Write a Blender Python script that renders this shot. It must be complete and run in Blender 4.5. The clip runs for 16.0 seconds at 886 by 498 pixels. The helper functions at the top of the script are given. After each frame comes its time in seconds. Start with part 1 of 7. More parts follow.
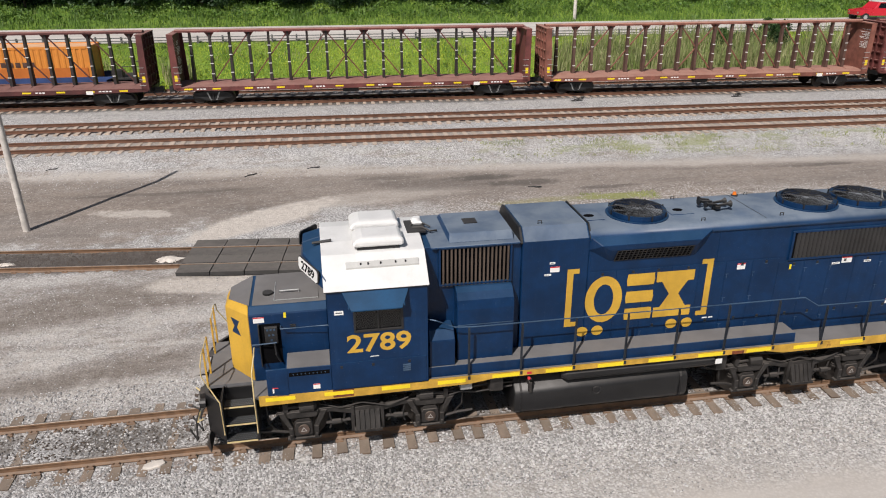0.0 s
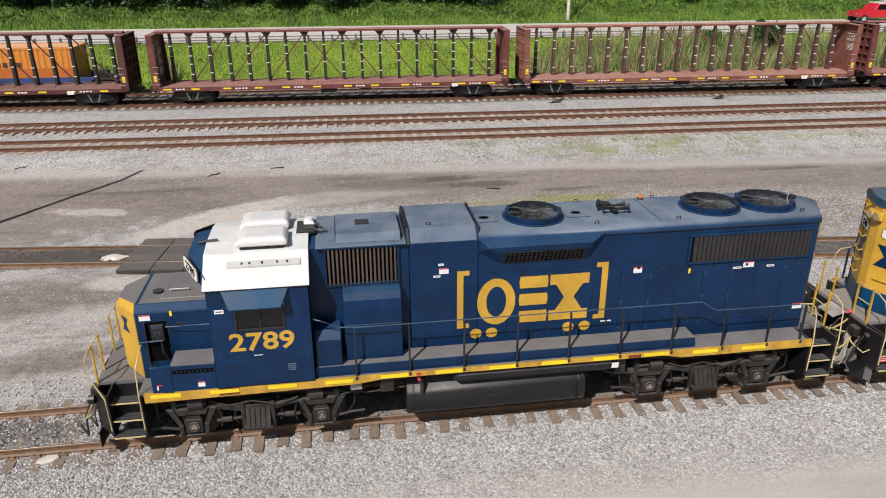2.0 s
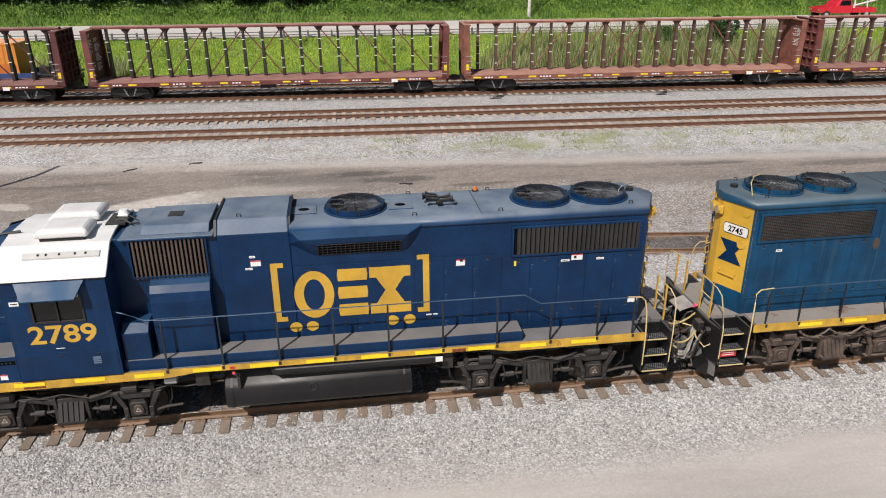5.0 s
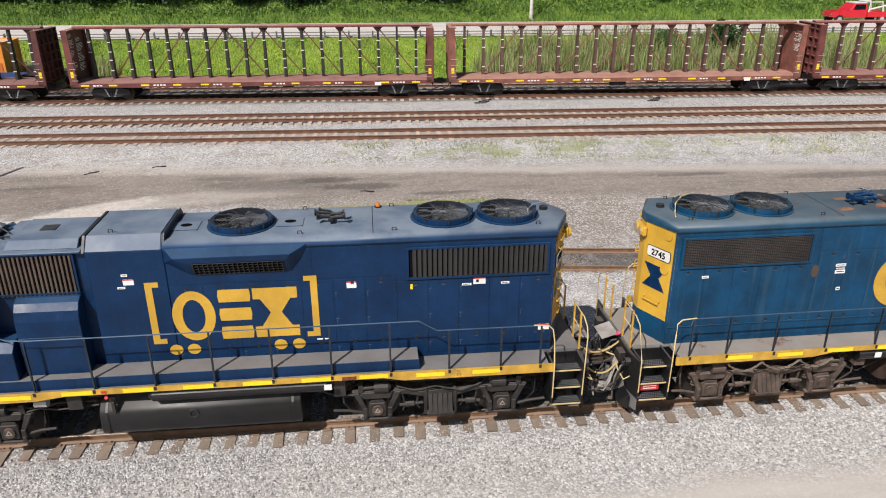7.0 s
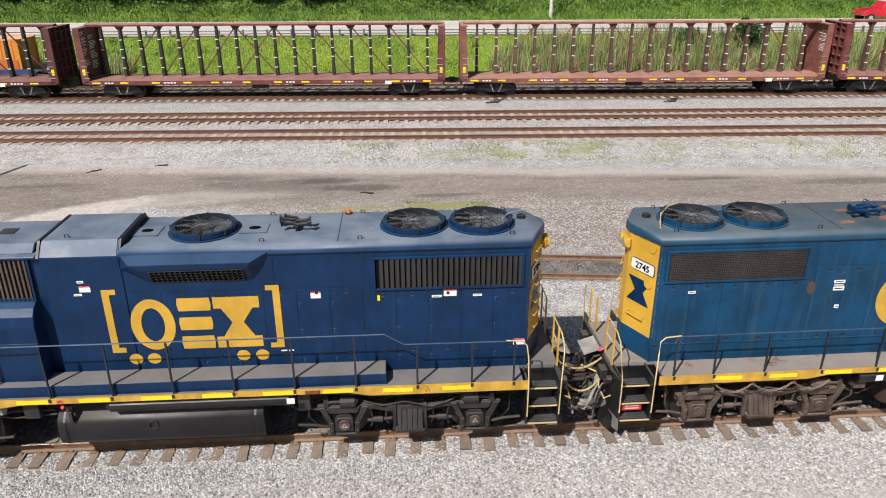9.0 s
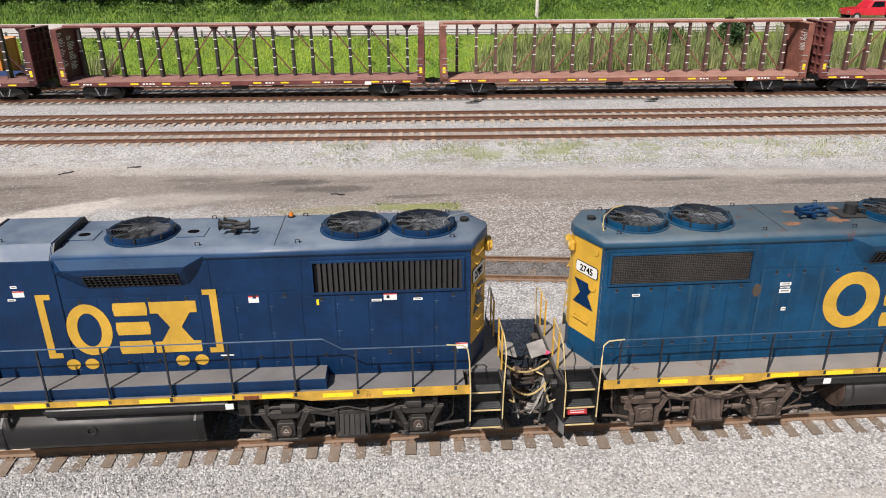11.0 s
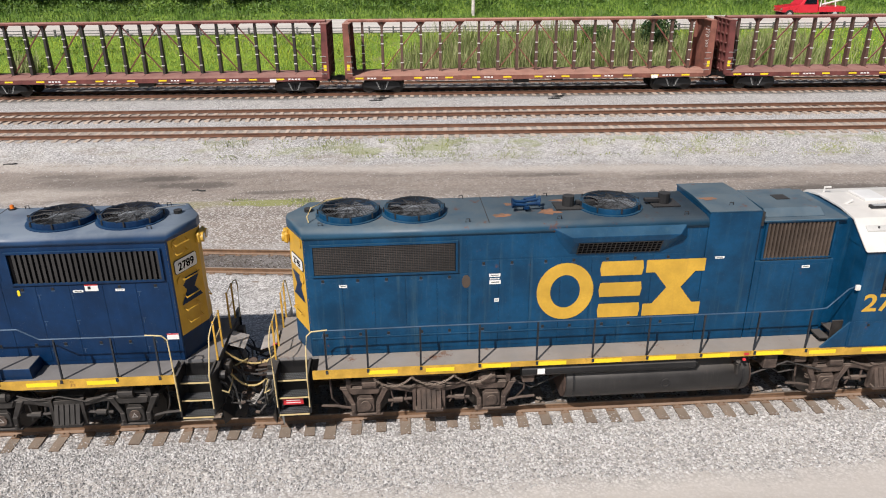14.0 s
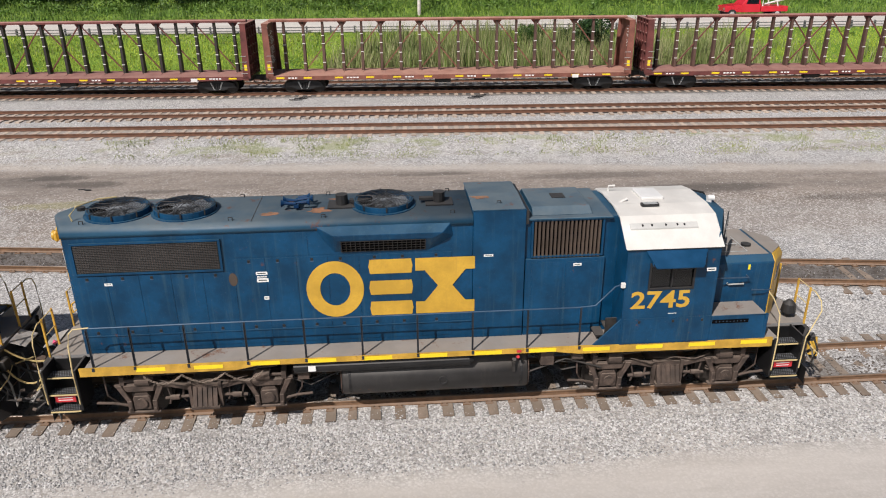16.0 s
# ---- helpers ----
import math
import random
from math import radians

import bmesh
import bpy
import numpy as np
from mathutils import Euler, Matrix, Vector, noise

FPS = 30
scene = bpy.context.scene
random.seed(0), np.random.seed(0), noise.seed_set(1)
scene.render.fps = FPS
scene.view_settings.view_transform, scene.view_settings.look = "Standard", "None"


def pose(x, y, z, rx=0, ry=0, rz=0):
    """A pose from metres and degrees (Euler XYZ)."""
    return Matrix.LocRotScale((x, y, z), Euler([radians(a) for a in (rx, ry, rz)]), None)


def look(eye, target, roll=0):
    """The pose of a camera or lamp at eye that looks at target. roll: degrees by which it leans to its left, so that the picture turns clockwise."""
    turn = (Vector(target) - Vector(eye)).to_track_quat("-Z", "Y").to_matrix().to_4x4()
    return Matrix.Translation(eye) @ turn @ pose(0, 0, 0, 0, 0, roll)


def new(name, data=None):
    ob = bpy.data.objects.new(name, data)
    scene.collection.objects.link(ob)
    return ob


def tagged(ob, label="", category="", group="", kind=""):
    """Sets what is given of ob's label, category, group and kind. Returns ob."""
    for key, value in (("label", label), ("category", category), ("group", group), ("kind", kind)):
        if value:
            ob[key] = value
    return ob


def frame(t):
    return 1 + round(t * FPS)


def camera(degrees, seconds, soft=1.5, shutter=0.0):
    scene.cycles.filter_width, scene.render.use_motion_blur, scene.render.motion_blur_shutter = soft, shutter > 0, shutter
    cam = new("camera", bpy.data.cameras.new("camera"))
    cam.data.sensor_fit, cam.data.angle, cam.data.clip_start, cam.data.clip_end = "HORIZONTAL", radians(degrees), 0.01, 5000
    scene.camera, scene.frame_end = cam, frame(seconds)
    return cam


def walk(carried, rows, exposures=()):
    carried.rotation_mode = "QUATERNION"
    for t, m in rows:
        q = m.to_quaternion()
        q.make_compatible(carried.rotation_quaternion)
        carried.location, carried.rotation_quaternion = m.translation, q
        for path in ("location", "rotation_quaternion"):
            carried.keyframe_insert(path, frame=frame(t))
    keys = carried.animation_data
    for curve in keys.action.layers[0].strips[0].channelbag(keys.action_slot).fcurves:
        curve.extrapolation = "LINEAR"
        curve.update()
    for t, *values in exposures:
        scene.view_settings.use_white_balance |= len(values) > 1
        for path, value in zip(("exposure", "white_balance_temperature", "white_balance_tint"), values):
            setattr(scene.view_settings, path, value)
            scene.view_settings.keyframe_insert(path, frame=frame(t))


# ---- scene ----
cam = camera(63.0, 16.0, soft=1.05)
METRES, EYE, TILT, LEAN, TURN = 23.43, 10.38, 0.0, 0.0, -10.0
ROWS = [
    (0.0, 0.0, 0.0, 0.0, -0.04, -22.79, 0.11),
    (0.5, 0.0297, -0.0003, 0.0003, 1.35, -22.76, 0.14),
    (1.0, 0.0594, -0.0009, 0.0004, 1.52, -22.74, 0.13),
    (1.5, 0.0885, -0.0004, 0.0003, 1.58, -22.73, 0.16),
    (2.0, 0.1194, -0.0004, 0.0007, 1.61, -22.71, 0.2),
    (2.5, 0.1477, 0.0, 0.0007, 1.64, -22.73, 0.25),
    (3.0, 0.1772, 0.0017, -0.0006, 1.67, -22.74, 0.3),
    (3.5, 0.2063, 0.0042, -0.0031, 1.71, -22.75, 0.28),
    (4.0, 0.2349, 0.0072, -0.0054, 1.73, -22.75, 0.26),
    (4.5, 0.2639, 0.0088, -0.0072, 1.76, -22.79, 0.29),
    (5.0, 0.2916, 0.0109, -0.0093, 1.8, -22.8, 0.29),
    (7.5, 0.4305, 0.0818, -0.0115, 5.39, -22.76, 0.12),
    (8.0, 0.4448, 0.0918, -0.0132, 6.45, -22.82, 0.16),
    (10.5, 0.4816, 0.1126, -0.0118, 6.27, -22.92, 0.33),
    (11.0, 0.5054, 0.1157, -0.0125, 6.28, -22.91, 0.36),
    (11.5, 0.5355, 0.1189, -0.0125, 6.28, -22.91, 0.34),
    (12.0, 0.5722, 0.1226, -0.0134, 6.31, -22.92, 0.4),
    (12.5, 0.6138, 0.1247, -0.0149, 6.33, -22.93, 0.4),
    (13.0, 0.6603, 0.1272, -0.0171, 6.36, -22.91, 0.46),
    (13.5, 0.7101, 0.1314, -0.0187, 6.39, -22.92, 0.47),
    (14.0, 0.7626, 0.1356, -0.0181, 6.4, -22.95, 0.47),
    (14.5, 0.817, 0.1407, -0.0208, 6.42, -22.94, 0.52),
    (15.0, 0.8768, 0.1453, -0.021, 6.42, -22.94, 0.58),
    (15.5, 0.9367, 0.1494, -0.0203, 6.38, -22.97, 0.45),
    (16.0, 0.9696, 0.1537, -0.0191, 6.29, -22.98, 0.49),
]
walk(cam, [(t, pose(0, 0, EYE, TILT, LEAN, TURN) @ pose(METRES * x, METRES * y, METRES * z, 90 + pitch, roll, yaw)) for t, x, y, z, yaw, pitch, roll in ROWS],
     exposures=[(0.0, -0.16), (5.0, -0.10), (7.5, 0.08), (8.0, 0.09), (11.0, 0.11), (13.5, 0.10), (16.0, -0.04)])

# ---- light ----
SUN_AZ, SUN_EL = 54.0, 46.0          # the way the light travels over the ground, and the sun's height
world = bpy.data.worlds.new("world")
scene.world = world
world.use_nodes = True
wn = world.node_tree
sky = wn.nodes.new("ShaderNodeTexSky")
sky.sky_type, sky.sun_disc = "NISHITA", False
sky.sun_elevation, sky.sun_rotation = radians(SUN_EL), radians(90 - (SUN_AZ + 180))
sky.dust_density, sky.air_density = 2.0, 1.0
wn.nodes["Background"].inputs["Strength"].default_value = 0.055
wn.links.new(sky.outputs[0], wn.nodes["Background"].inputs["Color"])
sun = new("sun", bpy.data.lights.new("sun", "SUN"))
sun.data.energy, sun.data.angle, sun.data.color = 5.0, radians(0.6), (1.0, 0.935, 0.895)
sd = Vector((math.cos(radians(SUN_AZ)) * math.cos(radians(SUN_EL)), math.sin(radians(SUN_AZ)) * math.cos(radians(SUN_EL)), -math.sin(radians(SUN_EL))))
sun.matrix_world = look((0, 0, 40), Vector((0, 0, 40)) + sd)


# ---- materials ----
def nodes_of(name):
    m = bpy.data.materials.new(name)
    m.use_nodes = True
    nt = m.node_tree
    return m, nt, nt.nodes["Principled BSDF"]


def nd(nt, kind, **props):
    n = nt.nodes.new("ShaderNode" + kind)
    for k, v in props.items():
        n.inputs[k].default_value = v
    return n


def coords(nt, sx=1, sy=1, sz=1):
    tc = nt.nodes.new("ShaderNodeTexCoord")
    mp = nt.nodes.new("ShaderNodeMapping")
    mp.inputs["Scale"].default_value = (sx, sy, sz)
    nt.links.new(tc.outputs["Object"], mp.inputs["Vector"])
    return mp.outputs[0]


def noise_of(nt, vec, scale, detail=4.0, rough=0.6):
    n = nd(nt, "TexNoise", Scale=scale, Detail=detail, Roughness=rough)
    nt.links.new(vec, n.inputs["Vector"])
    return n.outputs["Fac"]


def ramp(nt, fac, lo, hi, a=0.0, b=1.0):
    n = nt.nodes.new("ShaderNodeMapRange")
    n.interpolation_type = "SMOOTHSTEP"
    for key, v in (("From Min", lo), ("From Max", hi), ("To Min", a), ("To Max", b)):
        n.inputs[key].default_value = v
    nt.links.new(fac, n.inputs["Value"])
    return n.outputs["Result"]


def mixc(nt, fac, a, b):
    n = nt.nodes.new("ShaderNodeMix")
    n.data_type = "RGBA"
    for sock, v in ((n.inputs[0], fac), (n.inputs[6], a), (n.inputs[7], b)):
        if isinstance(v, (int, float)):
            sock.default_value = v
        elif isinstance(v, tuple):
            sock.default_value = (*v, 1)
        else:
            nt.links.new(v, sock)
    return n.outputs[2]


def maths(nt, op, a, b=0.0):
    n = nt.nodes.new("ShaderNodeMath")
    n.operation = op
    for sock, v in ((n.inputs[0], a), (n.inputs[1], b)):
        if isinstance(v, (int, float)):
            sock.default_value = v
        else:
            nt.links.new(v, sock)
    return n.outputs[0]


def bumped(nt, bsdf, height, strength, dist):
    n = nt.nodes.new("ShaderNodeBump")
    n.inputs["Strength"].default_value, n.inputs["Distance"].default_value = strength, dist
    nt.links.new(height, n.inputs["Height"])
    nt.links.new(n.outputs[0], bsdf.inputs["Normal"])


def paint(name, col, rough=0.45, metal=0.0, var=0.25, scale=1.6, fine=26.0, bump=0.12, dust=None, dust_amt=0.6, streak=None, streak_amt=0.0, rust=0.0, own=0.0, spec=0.5, chips=0.0):
    """Painted or bare metal, rubber and the like: two scales of wear, dust on what faces up (with a lit or sky tone put
    in for some paints), streaks that run down, rust spots.
    """
    m, nt, b = nodes_of(name)
    v = coords(nt)
    big, small = noise_of(nt, v, scale), noise_of(nt, v, fine, 3)
    dark = tuple(c * (1 - var) for c in col)
    light = tuple(min(1, c * (1 + var * 0.6)) for c in col)
    c = mixc(nt, ramp(nt, big, 0.3, 0.7), dark, light)
    c = mixc(nt, ramp(nt, small, 0.35, 0.7, 0, 0.35), c, dark)
    if own:
        oi = nt.nodes.new("ShaderNodeObjectInfo")
        c = mixc(nt, ramp(nt, oi.outputs["Random"], 0.0, 1.0, 0, own), c, tuple(x * 0.35 for x in col))
    if chips:
        c = mixc(nt, ramp(nt, noise_of(nt, v, 38, 2, 0.5), 0.69, 0.74, 0, chips), c, (0.22, 0.25, 0.28))
        c = mixc(nt, ramp(nt, noise_of(nt, coords(nt, 9, 9, 0.5), 2.2, 3, 0.6), 0.70, 0.76, 0, chips * 0.7), c, (0.16, 0.19, 0.22))
    if streak:
        sv = coords(nt, 5.0, 5.0, 0.22)
        c = mixc(nt, ramp(nt, noise_of(nt, sv, 1.6, 5, 0.7), 0.52, 0.78, 0, streak_amt), c, streak)
    r = ramp(nt, big, 0.25, 0.75, max(0.05, rough - 0.06), min(1, rough + 0.12))
    if dust:
        g = nt.nodes.new("ShaderNodeNewGeometry")
        sx = nt.nodes.new("ShaderNodeSeparateXYZ")
        nt.links.new(g.outputs["Normal"], sx.inputs[0])
        f = maths(nt, "MULTIPLY", ramp(nt, sx.outputs[2], 0.25, 0.9), ramp(nt, noise_of(nt, v, 1.1, 6, 0.68), 0.3, 0.62, dust_amt * 0.55, dust_amt))
        c = mixc(nt, f, c, dust)
        r = maths(nt, "ADD", r, maths(nt, "MULTIPLY", f, 0.35))
    if rust:
        c = mixc(nt, ramp(nt, noise_of(nt, v, 2.3, 8, 0.72), 0.66 - rust * 0.2, 0.74 - rust * 0.12, 0, 0.85), c, (0.14, 0.05, 0.02))
    nt.links.new(c, b.inputs["Base Color"])
    nt.links.new(r, b.inputs["Roughness"])
    b.inputs["Metallic"].default_value = metal
    b.inputs["Specular IOR Level"].default_value = spec
    if bump:
        bumped(nt, b, small, bump, 0.01)
    return m


def leafy(name, col, col2, rough=0.6):
    m, nt, b = nodes_of(name)
    g = nt.nodes.new("ShaderNodeNewGeometry")
    v = coords(nt)
    c = mixc(nt, g.outputs["Random Per Island"], col, col2)
    c = mixc(nt, ramp(nt, noise_of(nt, v, 0.5, 4), 0.35, 0.7, 0, 0.6), c, tuple(x * 0.5 for x in col))
    nt.links.new(c, b.inputs["Base Color"])
    b.inputs["Roughness"].default_value = rough
    b.inputs["Transmission Weight"].default_value = 0.0
    return m


DUST = (0.17, 0.165, 0.155)
M = {}
# hood paints: upward faces tinted paler blue, sky sheen put in with the dust
M["blue"] = paint("navy_paint", (0.0022, 0.0245, 0.080), 0.36, var=0.28, fine=9.0, dust=(0.04, 0.10, 0.18), dust_amt=0.4, streak=(0.012, 0.040, 0.10), streak_amt=0.45, bump=0.02, spec=0.28, chips=0.16)
M["teal"] = paint("faded_blue_paint", (0.002, 0.049, 0.119), 0.38, var=0.34, fine=9.0, dust=(0.06, 0.12, 0.16), dust_amt=0.45, streak=(0.045, 0.098, 0.13), streak_amt=0.55, rust=0.10, bump=0.025, spec=0.3, chips=0.16)
M["blueroof"] = paint("dusty_navy_roof", (0.010, 0.045, 0.12), 0.36, dust=(0.18, 0.22, 0.265), dust_amt=0.9, bump=0.03)
M["tealroof"] = paint("dusty_rusty_roof", (0.010, 0.060, 0.115), 0.42, dust=(0.115, 0.145, 0.160), dust_amt=0.85, rust=0.42, bump=0.04)
# brighter than the hood blue: sunlight on the awning is put into the colour
M["shade"] = paint("sunlit_awning_blue", (0.003, 0.050, 0.125), 0.45, var=0.25, bump=0.02, spec=0.3)
M["offwhite"] = paint("grey_white_strip", (0.50, 0.50, 0.48), 0.6, var=0.15, bump=0.05)
M["yellow"] = paint("yellow_paint", (0.58, 0.345, 0.04), 0.45, var=0.18, streak=(0.35, 0.2, 0.05), streak_amt=0.35, bump=0.06)
M["sillyellow"] = paint("dirty_yellow_sill", (0.56, 0.33, 0.045), 0.55, var=0.3, rust=0.3, scale=2.5, bump=0.1)
M["pink"] = paint("pink_plastic", (0.75, 0.10, 0.22), 0.5, var=0.1, bump=0.0)
M["reflect"] = paint("reflector_yellow", (0.85, 0.66, 0.02), 0.35, var=0.1, bump=0.0)
M["white"] = paint("white_paint", (0.70, 0.70, 0.685), 0.5, var=0.08, streak=(0.5, 0.48, 0.42), streak_amt=0.25, bump=0.04)
M["dirtywhite"] = paint("dirty_white_paint", (0.68, 0.67, 0.64), 0.55, var=0.12, dust=(0.50, 0.46, 0.40), dust_amt=0.3, bump=0.05)
M["decal"] = paint("white_decal", (0.78, 0.78, 0.76), 0.45, var=0.06, bump=0.0)
M["red"] = paint("red_decal", (0.55, 0.03, 0.04), 0.45, var=0.1, bump=0.0)
M["walk"] = paint("grey_walkway", (0.15, 0.15, 0.155), 0.8, var=0.25, fine=60, dust=(0.22, 0.20, 0.18), dust_amt=0.35, bump=0.3)
M["walk2"] = paint("worn_grey_walkway", (0.24, 0.235, 0.23), 0.8, var=0.25, fine=50, dust=(0.28, 0.24, 0.20), dust_amt=0.7, rust=0.45, bump=0.3)
M["black"] = paint("black_steel", (0.018, 0.018, 0.019), 0.5, var=0.3, dust=(0.070, 0.066, 0.062), dust_amt=0.5, bump=0.15)
# both tank blacks: paler upward faces are dust plus lit tops painted in
M["tank"] = paint("black_tank_paint", (0.011, 0.011, 0.012), 0.34, var=0.3, dust=(0.115, 0.108, 0.10), dust_amt=0.6, streak=(0.035, 0.032, 0.03), streak_amt=0.3, bump=0.04)
M["tanktoplit"] = paint("top_lit_dusty_tank", (0.022, 0.021, 0.021), 0.4, var=0.4, dust=(0.17, 0.155, 0.14), dust_amt=0.75, streak=(0.07, 0.062, 0.055), streak_amt=0.45, rust=0.1, bump=0.06)
M["greasy"] = paint("greasy_iron", (0.027, 0.024, 0.022), 0.6, var=0.5, scale=4, dust=(0.115, 0.102, 0.09), dust_amt=0.6, bump=0.4)
M["greasy2"] = paint("dusty_brown_iron", (0.082, 0.058, 0.046), 0.8, var=0.55, scale=4, dust=(0.20, 0.16, 0.13), dust_amt=0.7, bump=0.4)
M["fanblade"] = paint("grey_fan_blade", (0.26, 0.28, 0.30), 0.5, 0.3, var=0.3, bump=0.05)
M["rustpatch"] = paint("rust_primer_patch", (0.20, 0.055, 0.02), 0.8, var=0.5, scale=9, bump=0.2)
M["rustbright"] = paint("orange_surface_rust", (0.27, 0.105, 0.04), 0.85, var=0.5, scale=5, fine=18, dust=(0.20, 0.16, 0.13), dust_amt=0.5, bump=0.15)
M["couplerust"] = paint("rusty_cast_iron", (0.07, 0.042, 0.031), 0.8, var=0.5, scale=6, dust=(0.18, 0.13, 0.10), dust_amt=0.5, bump=0.4)
M["plate"] = paint("bare_grey_plate", (0.34, 0.32, 0.30), 0.6, var=0.3, scale=4, bump=0.1)
M["wheel"] = paint("wheel_steel", (0.04, 0.034, 0.03), 0.5, 0.4, var=0.35, bump=0.2)
M["slat"] = paint("brown_dusty_slat", (0.085, 0.062, 0.048), 0.6, var=0.35, dust=(0.16, 0.12, 0.09), dust_amt=0.5, bump=0.1)
M["slatdark"] = paint("dark_grey_slat", (0.026, 0.025, 0.025), 0.5, var=0.3, bump=0.05)
# near-black, stands for the shade inside openings; also the dark number print
M["dark"] = paint("opening_shade_and_print", (0.005, 0.005, 0.006), 1.0, var=0.2, bump=0.0, spec=0.05)
M["railgrip"] = paint("handrail_pale_yellow", (0.60, 0.48, 0.24), 0.5, var=0.2, bump=0.05)
M["handrail"] = paint("handrail_worn_blue", (0.055, 0.10, 0.165), 0.4, 0.2, var=0.3, bump=0.05)
M["postblue"] = paint("worn_dark_blue_post", (0.018, 0.024, 0.034), 0.45, var=0.4, fine=20, bump=0.05, chips=0.3)
M["hose"] = paint("rubber_hose", (0.035, 0.033, 0.032), 0.6, var=0.3, dust=(0.14, 0.13, 0.12), dust_amt=0.5, bump=0.1)
M["hosey"] = paint("tan_hose", (0.50, 0.38, 0.16), 0.6, var=0.25, bump=0.1)
M["hosegrey"] = paint("grey_braided_hose", (0.22, 0.21, 0.19), 0.6, var=0.3, fine=60, bump=0.1)
M["chain"] = paint("rusty_pale_chain", (0.20, 0.155, 0.12), 0.7, var=0.4, bump=0.1)
M["chrome"] = paint("lamp_metal", (0.6, 0.58, 0.52), 0.3, 0.8, var=0.1, bump=0.0)
M["orange"] = paint("amber_lens", (0.75, 0.19, 0.02), 0.25, var=0.1, bump=0.0)
M["tie"] = paint("weathered_tie", (0.175, 0.125, 0.09), 0.9, var=0.55, scale=5, fine=60, dust=(0.36, 0.295, 0.235), dust_amt=0.6, own=0.85, rust=0.12, bump=0.5)
M["tiepale"] = paint("pale_tie", (0.54, 0.44, 0.355), 0.9, var=0.3, scale=7, fine=60, dust=(0.58, 0.49, 0.41), dust_amt=0.5, own=0.7, bump=0.5)
M["rail"] = paint("rusty_rail", (0.20, 0.115, 0.065), 0.75, var=0.3, scale=5, dust=(0.30, 0.24, 0.19), dust_amt=0.5, bump=0.25)
M["railfar"] = paint("rusty_brown_rail", (0.15, 0.072, 0.043), 0.7, var=0.3, scale=3, bump=0.2)
M["railtop"] = paint("worn_rail_head", (0.36, 0.31, 0.26), 0.4, 0.6, var=0.2, bump=0.05)
M["mat"] = paint("black_rubber_panel", (0.045, 0.044, 0.043), 0.85, var=0.35, scale=3, fine=50, dust=(0.20, 0.18, 0.16), dust_amt=0.6, bump=0.4)
M["maroon"] = paint("maroon_car_paint", (0.15, 0.043, 0.038), 0.65, var=0.4, dust=(0.36, 0.20, 0.165), dust_amt=0.8, rust=0.15, bump=0.15)
# deeper than maroon: shade on the first car's end is put into the paint
M["maroonshaded"] = paint("shaded_dark_maroon_paint", (0.095, 0.028, 0.026), 0.65, var=0.4, dust=(0.30, 0.165, 0.14), dust_amt=0.75, rust=0.12, bump=0.15)
M["redox"] = paint("oxide_red_car_paint", (0.225, 0.085, 0.06), 0.7, var=0.4, dust=(0.44, 0.25, 0.19), dust_amt=0.8, rust=0.2, bump=0.15)
M["riser"] = paint("black_riser", (0.026, 0.020, 0.020), 0.55, var=0.3, bump=0.1)
M["riser2"] = paint("brown_riser", (0.10, 0.055, 0.042), 0.65, var=0.35, bump=0.1)
M["contorange"] = paint("orange_container", (0.72, 0.27, 0.045), 0.5, var=0.12, streak=(0.45, 0.18, 0.05), streak_amt=0.3, dust=(0.75, 0.55, 0.38), dust_amt=0.7, bump=0.05)
M["contdark"] = paint("deep_orange_container", (0.55, 0.16, 0.025), 0.55, var=0.12, streak=(0.3, 0.12, 0.05), streak_amt=0.3, bump=0.05)
M["wellblue"] = paint("blue_well_car", (0.035, 0.07, 0.20), 0.55, var=0.25, rust=0.1, bump=0.1)
M["dullgalv"] = paint("dull_guard_rail", (0.17, 0.172, 0.168), 0.6, 0.2, var=0.2, bump=0.05)
M["weedleaf"] = leafy("bank_weed_leaves", (0.05, 0.125, 0.014), (0.16, 0.27, 0.035))
M["galv"] = paint("galvanised_steel", (0.46, 0.47, 0.46), 0.5, 0.3, var=0.15, bump=0.05)
M["polewood"] = paint("grey_pole", (0.60, 0.565, 0.52), 0.8, var=0.25, scale=3, fine=30, streak=(0.36, 0.33, 0.30), streak_amt=0.4, bump=0.3)
M["truckred"] = paint("red_car_paint", (0.55, 0.02, 0.035), 0.3, var=0.08, bump=0.0)
M["tyre"] = paint("tyre_rubber", (0.02, 0.02, 0.02), 0.8, var=0.2, bump=0.1)
M["bark"] = paint("bark", (0.10, 0.075, 0.055), 0.9, var=0.4, scale=5, bump=0.6)
M["palestone"] = paint("pale_rubble", (0.66, 0.61, 0.55), 0.85, var=0.25, scale=3, bump=0.4)
M["leaf"] = leafy("tree_leaves", (0.030, 0.085, 0.014), (0.075, 0.155, 0.022))
M["leafdark"] = leafy("dark_bush_leaves", (0.016, 0.048, 0.012), (0.040, 0.095, 0.020))
M["grass"] = leafy("bank_grass", (0.25, 0.37, 0.02), (0.52, 0.60, 0.07))
M["weed"] = leafy("gravel_weeds", (0.22, 0.27, 0.08), (0.38, 0.40, 0.16))
M["upgrass"] = leafy("upper_bank_grass", (0.06, 0.14, 0.014), (0.155, 0.25, 0.037))
M["reed"] = leafy("tall_reeds", (0.17, 0.27, 0.05), (0.44, 0.40, 0.22))


def glass_mat():
    m, nt, b = nodes_of("dark_window_glass")
    b.inputs["Base Color"].default_value = (0.03, 0.035, 0.04, 1)
    b.inputs["Roughness"].default_value = 0.06
    b.inputs["Transmission Weight"].default_value = 0.85
    b.inputs["IOR"].default_value = 1.45
    return m


